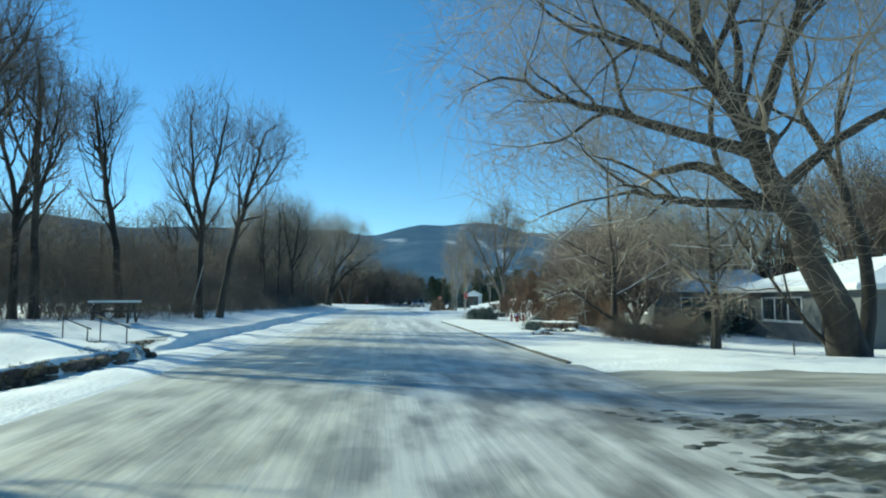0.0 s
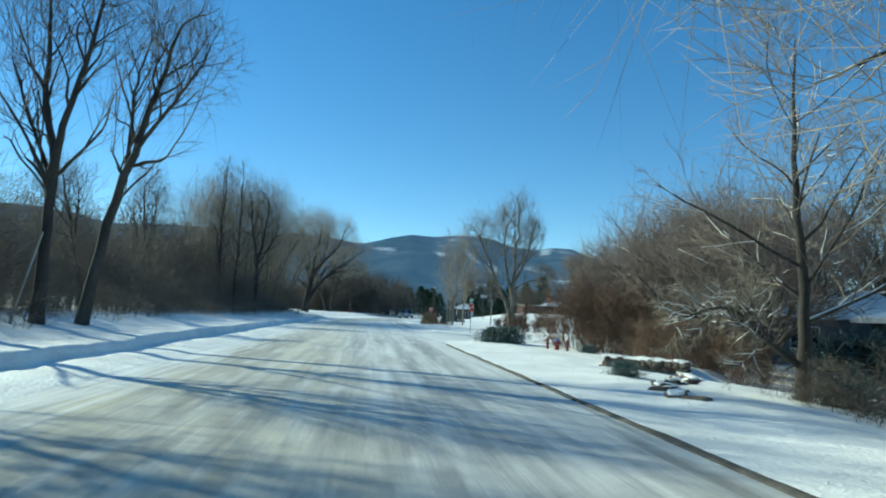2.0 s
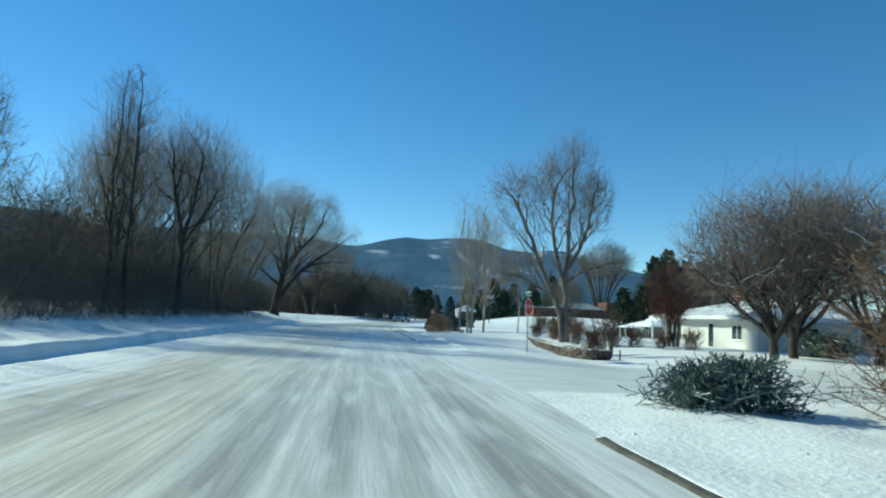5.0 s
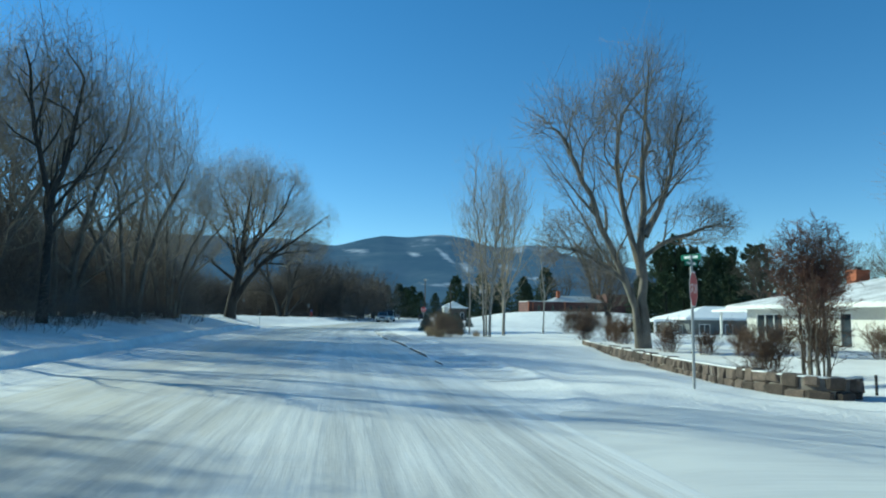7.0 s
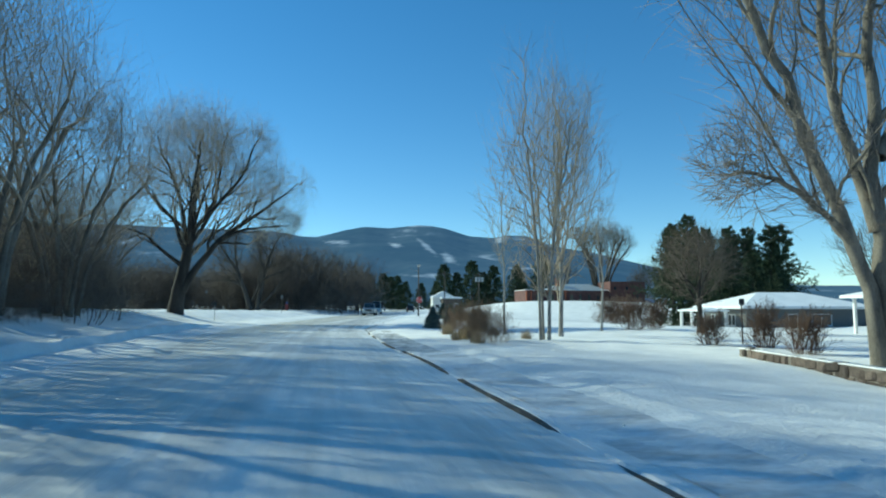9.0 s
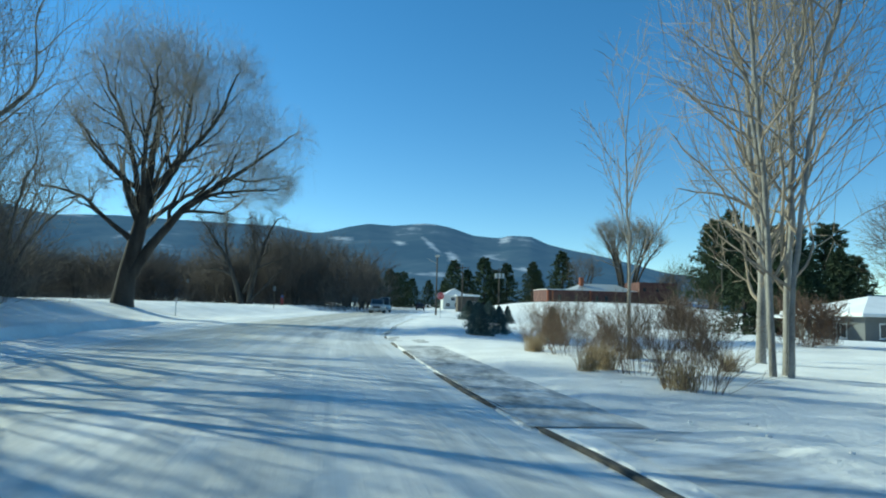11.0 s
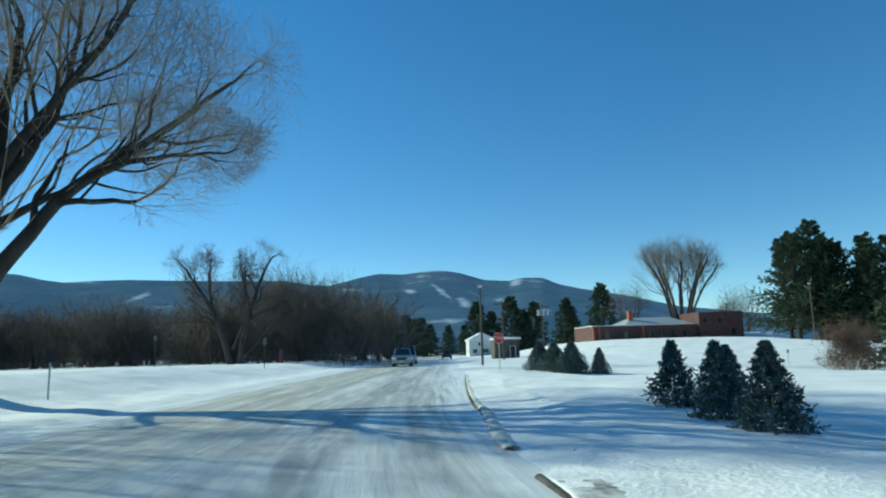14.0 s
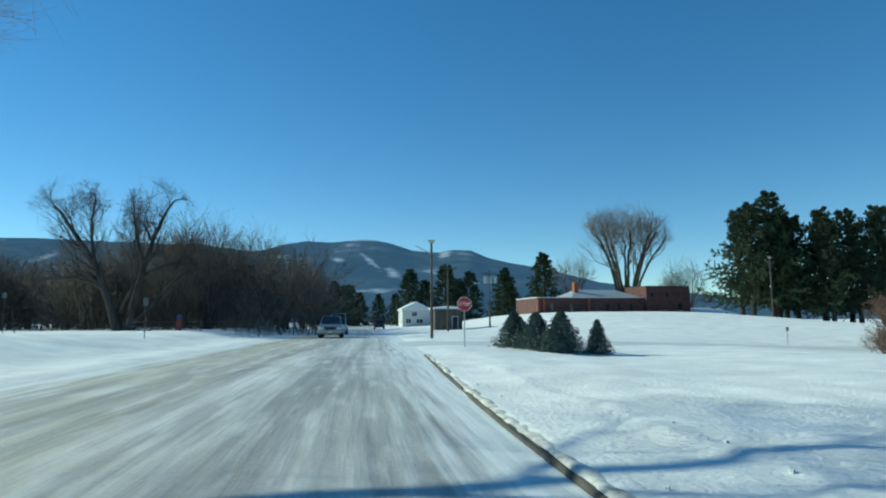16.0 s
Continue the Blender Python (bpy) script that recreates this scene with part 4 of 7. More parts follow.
# forked willow beyond the bend and the trees behind it
forked = forked_meshes("forked_willow", 41, [
    (((0, 0, -0.4), (-1.2, 0, 3.4), (-2.6, 0.2, 6.6), (-4.4, 0.2, 9.4), (-6.4, 0.2, 12.4)), 0.42, 0.1, (-4.9, 0, 10.8), (4.4, 3.6, 4.6)),
    (((1.0, 0, -0.4), (1.4, 0.2, 3.6), (2.2, 0.3, 7.0), (3.0, 0.4, 10.0), (4.4, 0.4, 13.0)), 0.42, 0.1, (3.0, 0, 10.8), (3.9, 3.4, 4.6)),
    (((-2.4, 0.1, 6.2), (-3.0, 0.6, 8.6), (-3.2, 0.8, 10.8), (-3.0, 0.9, 13.4)), 0.2, 0.06, (-3.6, 0.5, 11.2), (2.6, 3, 4.0)),
    (((2.0, 0.2, 6.4), (1.4, 0.6, 8.4), (0.9, 0.8, 10.4), (0.6, 0.9, 12.6)), 0.2, 0.06, (1.2, 0.5, 10.8), (2.2, 3, 4.0)),
    (((0.1, 0, 1.8), (1.2, -0.3, 4.4), (1.6, -0.4, 6.6), (1.0, -0.4, 9.0)), 0.2, 0.05, (1.0, 0, 8.6), (2.2, 3, 3.0)),
    (((1.9, 0, 5.4), (3.6, -0.4, 6.2), (5.2, -0.6, 6.8), (6.8, -0.6, 7.6)), 0.18, 0.05, (5.6, 0, 7.6), (2.8, 3, 2.6)),
    (((-1.4, 0.1, 4.0), (-3.2, -0.4, 5.0), (-5.2, -0.6, 5.2), (-7.6, -0.6, 5.0)), 0.16, 0.05, (-6.4, 0, 5.4), (3.0, 2.6, 1.8)),
    (((1.2, 0, 0.6), (3.0, -0.4, 2.4), (4.6, -0.6, 4.4), (6.0, -0.6, 5.6)), 0.2, 0.05, (5.6, 0, 5.6), (3.0, 3, 2.6))],
    (2, 2, 3, 3, 2), shoots=7, first=0.3, up=0.1, least=0.012, wander=0.15, spread=(22, 52), thick=0.68, wood_gens=3)
far_tree = forked_meshes("far_tree", 43, splayed(43, 4, 5.0, 0.36, 0.22, 0.3), (2, 2, 3, 3), (0, 0, 6.4), (4.4, 4.4, 5.0), shoots=3, first=0.35, up=0.08, least=0.016, spread=(20, 48), split=True, trunk_sides=6, n=8)
put("forked_willow_tree", forked, -27.9, 183.0, "broad bare willow with a forked trunk", twig=TWIG_SHADED)
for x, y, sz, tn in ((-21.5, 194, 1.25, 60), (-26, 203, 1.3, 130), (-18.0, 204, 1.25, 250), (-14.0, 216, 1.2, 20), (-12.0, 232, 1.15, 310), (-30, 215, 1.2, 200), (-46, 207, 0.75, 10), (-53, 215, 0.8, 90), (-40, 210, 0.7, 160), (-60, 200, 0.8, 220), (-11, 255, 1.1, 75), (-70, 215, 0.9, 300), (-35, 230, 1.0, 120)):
    put("bare_tree", far_tree, x, y, "bare spreading tree beside the road", size=sz, turn=tn, group="bare trees beyond the bend", twig=TWIG_SHADED)

# cottonwood behind the stone wall, birches, thin poplar
wall_tree = forked_meshes("wall_cottonwood", 51, [
    (((0.02, 0, -0.4), (-0.35, 0, 2.5), (-1.9, -0.2, 6), (-3.0, -0.3, 8.6), (-4.0, -0.2, 10.8)), 0.21, 0.07, (-3.4, 0, 10.0), (3.0, 3.2, 4.4)),
    (((0.3, 0, -0.4), (0.2, 0.1, 4), (0.4, 0.3, 8), (0.8, 0.3, 12.6)), 0.25, 0.08, (0.9, 0, 11.6), (3.0, 3.0, 5.0)),
    (((0.2, 0.1, 3.6), (-0.6, 0.4, 7), (-0.9, 0.4, 10.0), (-0.3, 0.4, 12.4)), 0.17, 0.06, (-0.6, 0.5, 11.4), (2.4, 2.6, 4.6)),
    (((0.4, 0.2, 5.6), (1.3, 0.3, 7.2), (1.9, 0.3, 9.0), (2.3, 0.2, 11.4)), 0.16, 0.06, (2.2, 0, 10.4), (1.9, 2.4, 3.8)),
    (((0.3, 0.2, 4.5), (1.4, 0.2, 5.3), (2.8, 0.1, 5.8), (3.8, 0.1, 6.2)), 0.12, 0.05, (3.6, 0, 6.4), (1.9, 2.0, 1.6)),
    (((-0.6, 0, 3.2), (-1.8, -0.6, 3.9), (-3.0, -1.0, 4.5), (-4.2, -1.2, 4.8)), 0.1, 0.04, (-3.6, -1, 5.2), (2.2, 2.0, 1.7))],
    (2, 3, 3, 3, 2), shoots=8, first=0.26, up=0.05, least=0.008, wander=0.14, spread=(24, 52), wobble=0.005, thick=0.66)
put("cottonwood_tree", wall_tree, 7.9, 85.2, "large bare cottonwood with two leaning trunks", bark=BARK_GREY, twig=TWIG_GREY)
birch = forked_meshes("birch", 61, splayed(9, 4, 9.4, 0.17, 0.072, 0.2), (2, 3, 3), (0, 0, 7.4), (2.9, 2.5, 6.6), shoots=14, first=0.16, up=0.06, least=0.007, spread=(26, 48), split=True, trunk_sides=8, thick=0.5, wander=0.14)
lone_birch = forked_meshes("lone_birch", 62, [(((0, 0, -0.4), (0.05, 0, 2.6), (-0.1, 0.1, 5.4), (0.1, 0, 10.5)), 0.115, 0.035), (((0, 0, 2.8), (0.4, 0.1, 5.0), (0.8, 0.1, 7.4), (1.1, 0.1, 9.6)), 0.055, 0.025)], (2, 3, 3), (0.2, 0, 7.4), (2.7, 2.4, 6.6), shoots=20, first=0.2, up=0.06, least=0.007, spread=(26, 50), trunk_sides=12, thick=0.5, split=True, wander=0.14)
put("birch_tree", birch, 1.8, 96.2, "clump of slender bare birches", bark=BARK_PALE, twig=TWIG_TAN)
put("birch_tree", lone_birch, 3.4, 99.5, "slender bare birch with a pale trunk", bark=BARK_PALE, twig=TWIG_TAN)
round_tree = forked_meshes("round_tree", 64, [(((0, 0, -0.3), (0.05, 0, 1.2), (0, 0, 2.6)), 0.17, 0.09)], (3, 3, 3, 3, 3), (0, 0, 4.0), (2.6, 2.6, 2.4), shoots=5, first=0.5, up=0.05, least=0.007, spread=(28, 60))
put("yard_tree", round_tree, 12.3, 103.5, "small rounded bare yard tree", twig=TWIG)
slim = tree_meshes("slim", 63, [(((0, 0, -0.3), (0.1, 0, 3), (-0.1, 0.1, 6), (0.1, 0, 9.5)), 0.07, 0.012)], [dict(BROOM[0], n=14, length=(0.16, 0.3), angle=(20, 45)), dict(BROOM[1], n=6, least=0.01), dict(BROOM[2], n=4, least=0.007)])
put("aspen_tree", slim, 1.35, 103.0, "thin young bare aspen among dry shrubs", turn=70, size=0.95, bark=BARK_PALE, twig=TWIG_TAN)
put("aspen_tree", slim, 7.7, 106.2, "thin young bare aspen", bark=BARK_PALE, twig=TWIG_TAN)

# crab apples behind the red shrubs
def spreading(seed, count, reach, high):
    rg = random.Random(seed)
    out = [(((0, 0, -0.3), (0.05, 0.02, 0.5), (0, 0.05, 1.0), (0.1, 0.1, 1.5)), 0.17, 0.1)]
    for k in range(count):
        a = 6.283 * (k + 0.4 * rg.random()) / count
        c, s, o, h = math.cos(a), math.sin(a), reach * rg.uniform(0.7, 1.1), high * rg.uniform(0.75, 1.1)
        out.append((((0, 0, 0.7 + 0.1 * k / count), (0.3 * o * c, 0.3 * o * s, 1.5), (0.65 * o * c, 0.65 * o * s, 0.7 * h), (o * c, o * s, h)), 0.1 * rg.uniform(0.8, 1.2), 0.035))
    return out


crab = forked_meshes("crab", 71, spreading(71, 6, 2.4, 3.9), (3, 3, 3, 2), (0, 0, 4.3), (3.7, 3.7, 2.9), shoots=5, first=0.45, up=0.05, least=0.008, spread=(28, 62), wander=0.2, trunk_sides=8, snow=0.12)
for x, y, sz, tn in ((15.2, 69.8, 1.35, 77), (17.5, 72.0, 1.45, 140), (18.8, 67.4, 1.3, 260), (12.4, 48.8, 1.32, 190), (16.6, 50.5, 1.45, 15), (11.8, 43.6, 1.2, 100), (11.6, 38.6, 1.1, 200), (20.5, 53.5, 1.4, 60)):
    put("crab_apple_tree", crab, x, y, "bare crab apple with mauve-grey twigs and dried fruit", size=sz, turn=tn, twig=TWIG_MAUVE, group="crab apples")

# ---- shrubs ----
SHRUB = [dict(n=6, length=(0.4, 0.65), angle=(12, 38), start=0.05, seg=3, up=0.05, thin=0.6, k=3, least=0.008),
         dict(n=5, length=(0.45, 0.7), angle=(15, 42), start=0.1, seg=2, up=0.02, thin=0.6, least=0.006, taper=0.4),
         dict(n=4, length=(0.5, 0.8), angle=(15, 42), start=0.1, seg=1, up=0.0, thin=0.7, least=0.0045, taper=0.4)]


def shrub_mesh(name, seed, n, h, spread, r=0.02, lv=SHRUB, foot=0.35):
    stem, twigs, _ = grow(seed, stems(seed, n, h, spread, r, foot, 0.45), lv, wood_levels=1, trunk_sides=4, n=6)
    return mesh_of(name, *stem), mesh_of(name, *twigs)


def shrub(name, meshes, x, y, label, mat, size=1.0, turn=0.0, group="", wide=1.0, sunk=0.05):
    t = thing(name, pose(x, y, on_ground(x, y, sunk), 0, 0, turn) @ Matrix.Diagonal((size * wide, size * wide, size, 1)), label, "shrub", group)
    part("stem_mass", meshes[0], mat, t)["kind"] = "stuff"
    part("crown", meshes[1], mat, t)["kind"] = "stuff"
    return t


brush_a = [shrub_mesh("brush_%d" % k, 80 + k, 12, 5.6, 0.34, 0.026, [dict(SHRUB[0], n=6, seg=1, least=0.011, thin=0.5), dict(SHRUB[1], n=5, seg=1, least=0.009, thin=0.5), dict(SHRUB[2], n=3, least=0.0085, thin=0.6)], foot=1.0) for k in range(3)]
far_brush = shrub_mesh("far_brush", 88, 15, 4.0, 0.5, 0.03, [dict(SHRUB[0], n=6, seg=1, least=0.014, thin=0.5), dict(SHRUB[1], n=5, seg=1, least=0.011, thin=0.5), dict(SHRUB[2], n=4, least=0.009, thin=0.6)], foot=0.8)
low_brush = shrub_mesh("low_brush", 89, 10, 5.6, 0.4, 0.024, [dict(SHRUB[0], n=5, seg=1, least=0.012, thin=0.5), dict(SHRUB[1], n=4, seg=1, least=0.01, thin=0.5), dict(SHRUB[2], n=3, least=0.009, thin=0.6)], foot=1.2)
red_bush = [shrub_mesh("red_bush_%d" % k, 90 + k, 36, 2.05, 0.5, 0.011, [dict(SHRUB[0], n=7, seg=2, angle=(15, 50), length=(0.3, 0.5), wander=0.2), dict(SHRUB[1], n=5, seg=1, angle=(20, 60), length=(0.4, 0.6)), dict(SHRUB[2], n=5, angle=(20, 60), length=(0.45, 0.7))], foot=0.45) for k in range(2)]
clipped = [shrub_mesh("clipped_%d" % k, 98 + k, 26, 1.15, 0.5, 0.008, [dict(SHRUB[0], n=5, seg=2), dict(SHRUB[1], n=4, seg=1, least=0.007), dict(SHRUB[2], n=3, least=0.006)], foot=0.12) for k in range(2)]
dry_bush = [shrub_mesh("dry_bush_%d" % k, 95 + k, 26, 1.7, 0.5, 0.008, [dict(SHRUB[0], n=5, least=0.005), dict(SHRUB[1], n=4, least=0.004), dict(SHRUB[2], n=2, least=0.003)]) for k in range(2)]
rng = random.Random(7)
# the brush rises away from the road: (distance from the kerb, height), lowest in front
for y in np.arange(17, 121, 2.4):
    for away, high in ((16.4, 1.5), (18.8, 2.9 if y < 72 else 3.8), (21.8, 4.6 if y < 72 else 5.8), (25.5, 6.6 if y < 72 else 7.2)):
        s = away + rng.uniform(-0.9, 0.9) + (2.5 if y > 104 else 0) + max(0, 30 - y) * 0.35
        yy = y + rng.uniform(-1, 1)
        x = float(kerb_x(yy)) - s
        if (x + 21.7) ** 2 + (yy - 123.8) ** 2 < 40:
            continue
        size = high / 5.6 * rng.uniform(0.85, 1.2)
        # past y = 72 lighter twig copies make up for shade under the grove
        shrub("brush", brush_a[rng.randrange(3)] if away > 20 else low_brush, x, yy, "dense bare grey-brown roadside brush", TWIG if yy < 72 else TWIG_TAN if away > 20 else TWIG_GREY, size, rng.uniform(0, 360), "roadside brush", 1.15 if away > 20 else 1.7, 0.4 * size)
for y in np.arange(17, 121, 2.2):
    yy = y + rng.uniform(-0.7, 0.7)
    s = 15.4 + rng.uniform(-0.5, 0.6) + (2.7 if y > 104 else 0) + max(0, 30 - y) * 0.35
    shrub("undergrowth", low_brush, float(kerb_x(yy)) - s, yy, "low tangled bare undergrowth along the bank", TWIG_SHADED, rng.uniform(0.15, 0.24), rng.uniform(0, 360), "bank undergrowth", 2.2, 0.25)
for x, y, size in ((-20.3, 102.6, 0.8), (-20.8, 107, 0.7), (-22.6, 111.5, 0.6), (-23.5, 108, 0.8), (-25.5, 116.5, 1.0), (-28, 120, 1.1), (-27.5, 114, 1.1), (-31.5, 123, 1.15), (-31, 128, 0.95), (-35, 126, 1.1), (-36, 132, 1.0), (-40, 130, 1.1), (-44, 136, 1.1)):
    shrub("brush", brush_a[rng.randrange(3)], x, y, "dense bare thicket under the willows", TWIG, size, rng.uniform(0, 360), "willow thicket", 1.2, 0.4)
for k in range(105):
    x = -9.5 - 95 * rng.random() ** 1.15
    y = 188 + 55 * rng.random() + (-9.5 - x) * 0.1
    shrub("brush", far_brush, x, y, "dense bare brown woods edge beyond the field", TWIG_SHADED, rng.uniform(1.5, 2.4) * (1.25 if x > -32 else 1.0), rng.uniform(0, 360), "woods beyond the field", 1.2, 1.2)
shrub("brush", brush_a[1], -14.6, 177.5, "rounded dense bare bush beside the road", TWIG, 0.95, 20, wide=1.0, sunk=0.6)
for x, y, sz in ((6.9, 48.4, 1.7), (8.4, 46.4, 1.5), (8.7, 43.4, 1.0), (8.3, 41.2, 0.86), (7.9, 39.3, 0.84), (8.1, 37.2, 0.8), (9.6, 35.6, 0.78), (10.4, 48.5, 1.6), (10.6, 44.5, 1.1), (10.0, 40.2, 0.9), (9.8, 37.8, 0.85), (8.4, 49.4, 1.5)):
    shrub("red_shrub", red_bush[rng.randrange(2)], x, y, "rounded leafless shrub with red-brown twigs", TWIG_RED, sz, rng.uniform(0, 360), "red-brown shrubs")
for x, y, sz in ((21.5, 143.5, 1.5), (23.6, 145.4, 1.45)):
    shrub("round_shrub", red_bush[rng.randrange(2)], x, y, "large rounded red-brown leafless shrub in the field", TWIG_RED, sz, 50 * x, "round field shrubs")
for x, y, sz in ((-1.25, 103.8, 0.75), (-1.1, 101.0, 0.85), (-0.95, 98.6, 0.7), (-0.9, 96.6, 0.8), (-1.2, 93.8, 0.85), (-0.3, 95.2, 0.65), (-0.3, 105.6, 0.8), (-0.3, 100.0, 0.6)):
    shrub("dry_shrub", dry_bush[rng.randrange(2)], x, y, "sparse dry shrub with upright canes in snow", TWIG_BROWN, sz, rng.uniform(0, 360), "dry shrubs")


# ---- conifers ----
def conifer_meshes(seed, h, r, whorl, twigs=7, finger=0.03, spike=0.06, spikes=10, bare=0.05, dusted=0.12, droop=0.3, power=0.85, ragged=0.12):
    """Trunk, needled crown and snow dusting of a conifer."""
    rng = np.random.default_rng(seed)
    n = whorl
    f = bare + (0.985 - bare) * (np.arange(n) + rng.random(n)) / n
    a = 2.4 * np.arange(n) + rng.normal(0, 0.3, n)
    ln = r * (1 - f) ** power * (1 + rng.normal(0, ragged, n)) + 0.03 * h
    dz = -droop * (1 - f) + 0.45 * f ** 2 + rng.normal(0, 0.06, n)
    t = np.linspace(0, 1, 5)
    path = np.stack([np.cos(a)[:, None] * ln[:, None] * t, np.sin(a)[:, None] * ln[:, None] * t, f[:, None] * h + dz[:, None] * ln[:, None] * t + 0.14 * ln[:, None] * t ** 2], -1)
    rad = finger * (0.9 - 0.5 * t)[None] * np.ones((n, 1))
    P, R = sprout(rng, path, rad, twigs, (0.32, 0.55), (35, 60), start=0.2, seg=2, wander=0.08, up=-0.02, thin=1.0, least=finger * 0.7, taper=0.55, tip=0.5)
    chunks = [tubes(path, rad, 4), tubes(P, R, 4)]
    v, q = joined(chunks)
    allp = np.concatenate([P[:, [0, 2]], path[:, [1, 4]]])
    m = len(allp)
    u = rng.random((m, spikes, 1))
    base = allp[:, None, 0] * (1 - u) + allp[:, None, 1] * u
    ax = allp[:, 1] - allp[:, 0]
    ax /= np.linalg.norm(ax, axis=1, keepdims=True) + 1e-9
    d = rng.normal(0, 1, (m, spikes, 3)) + ax[:, None] * 1.1 + np.array([0, 0, 0.25])
    d /= np.linalg.norm(d, axis=2, keepdims=True)
    side = np.cross(d, rng.normal(0, 1, d.shape))
    side /= np.linalg.norm(side, axis=2, keepdims=True) + 1e-9
    k = spike * rng.uniform(0.6, 1.2, (m, spikes, 1))
    tri = np.stack([base + side * k * 0.22, base - side * k * 0.22, base + d * k], 2).reshape(-1, 3)
    tris = np.arange(len(tri)).reshape(-1, 3) + len(v)
    crown = mesh_of("crown", np.concatenate([v, tri]), q, tris, smooth=False)
    pick = rng.random(len(P)) < dusted
    white = None
    if pick.any() and dusted:
        Q = P[pick].copy()
        Q[..., 2] += finger * 0.75
        white = mesh_of("snow", *tubes(Q, np.full(Q.shape[:2], finger * 0.7) * rng.uniform(0.4, 1.0, Q.shape[:2]), 4))
    tr = resample([(0, 0, -0.2), (0.01 * h, 0, h * 0.5), (0, 0, h * 1.0)], 8)[None]
    trunk = mesh_of("trunk", *tubes(tr, np.linspace(0.022 * h, 0.003 * h, 9)[None], 8))
    return trunk, crown, white


def conifer(name, meshes, x, y, label, size=1.0, turn=0.0, needle=None, group="", wide=1.0):
    t = thing(name, pose(x, y, on_ground(x, y), 0, 0, turn) @ Matrix.Diagonal((size * wide, size * wide, size, 1)), label, "tree", group)
    part("trunk", meshes[0], BARK, t)
    part("crown", meshes[1], needle or NEEDLE, t)
    if meshes[2] is not None:
        part("snow_cover", meshes[2], SNOW, t, "snow caught on the boughs")["kind"] = "stuff"
    return t


spruces = [conifer_meshes(110 + k, 1.75, 0.86, 125, 8, 0.015, 0.075, 14, 0.02, 0.18, 0.2, 1.05, 0.14) for k in range(3)]
for x, y, sz, k in ((-1.3, 117.9, 0.86, 0), (-1.5, 115.4, 0.84, 1), (-1.7, 113.3, 0.82, 2), (-0.1, 117.7, 0.82, 2), (1.3, 112.0, 0.95, 1),
                    (2.3, 149.0, 1.12, 0), (3.0, 147.4, 1.12, 1), (3.9, 146.2, 1.18, 2), (4.6, 147.6, 0.9, 0), (5.65, 145.7, 1.0, 1), (3.2, 145.4, 0.7, 0)):
    conifer("blue_spruce", spruces[k], x, y, "small dark blue spruce dusted with snow", sz, 97 * k + 31 * x, group="young spruces on the lawn", wide=1.35 if 130 < y and x < 4.5 else 0.92)
pines = [conifer_meshes(120 + k, 20.0, 4.3, 84, 11, 0.06, 0.4, 22, 0.16, 0.0, 0.12, 0.8, 0.5) for k in range(3)]
for x, y, sz, k in ((58.6, 206, 0.92, 0), (62.4, 206, 1.06, 1), (64.4, 207.5, 0.93, 2), (66.6, 206, 0.9, 0), (61.0, 212, 0.95, 2), (71.6, 206, 0.98, 1), (74.0, 209, 0.9, 0), (76.4, 206, 0.97, 2), (70.0, 213, 1.0, 0), (80.5, 204, 0.98, 1), (84.5, 207, 1.0, 2), (67.8, 200, 0.8, 1), (73.0, 200.5, 0.82, 2)):
    conifer("pine_tree", pines[k], x, y, "tall dark pine in a dense stand", sz, 61 * x, NEEDLE_PINE, "stand of pines", 1.1)
fir = conifer_meshes(130, 15.0, 4.2, 76, 7, 0.09, 0.55, 13, 0.04, 0.0, 0.32, 0.85, 0.14)
for x, y, sz in ((16.4, 303.5, 1.1), (22.4, 313, 0.93), (26.2, 297, 1.16), (36.2, 310, 1.1), (30.5, 300, 0.9), (38.6, 279, 0.98), (41.0, 283, 0.8), (41.9, 257, 1.0),
                 (0.2, 335, 0.92), (-5.7, 315, 0.9), (-10.5, 305, 0.8), (10.5, 344, 0.75), (18.6, 364, 0.8), (-2.5, 322, 0.85), (4.0, 350, 0.8), (36.5, 150.5, 0.62), (40.5, 153, 0.55), (44, 151, 0.6), (33.5, 152, 0.6), (48.5, 154, 0.58)):
    conifer("fir_tree", fir, x, y, "dark pointed fir behind the houses", sz, 50 * x, NEEDLE_PINE, "firs behind the houses", 1.3)
juniper = conifer_meshes(140, 0.9, 1.25, 110, 8, 0.015, 0.07, 13, 0.0, 0.2, 0.05, 0.45, 0.25)
dark_juniper = conifer_meshes(141, 0.8, 1.3, 80, 6, 0.03, 0.09, 8, 0.0, 0.05, 0.0, 0.4, 0.3)
for x, y, sz, lab in ((2.5, 49.4, 0.76, "spreading green juniper dusted with snow"), (3.35, 49.5, 0.86, "spreading green juniper dusted with snow"), (4.5, 32.6, 0.42, "low green juniper in the snow"), (6.6, 45.0, 0.4, "low green juniper in the snow"),
                      (9.0, 29.8, 0.75, "sprawling dark juniper in the ditch"), (9.6, 27.4, 0.7, "sprawling dark juniper in the ditch"), (10.6, 29.0, 0.75, "sprawling dark juniper in the ditch"), (18.0, 42.4, 2.1, "big rounded evergreen bush against the house wall"), (20.0, 73.5, 1.4, "big evergreen shrub heaped with snow")):
    t = conifer("juniper_shrub", dark_juniper if "dark" in lab or "big" in lab else juniper, x, y, lab, sz, 80 * x)
    t["category"] = "shrub"

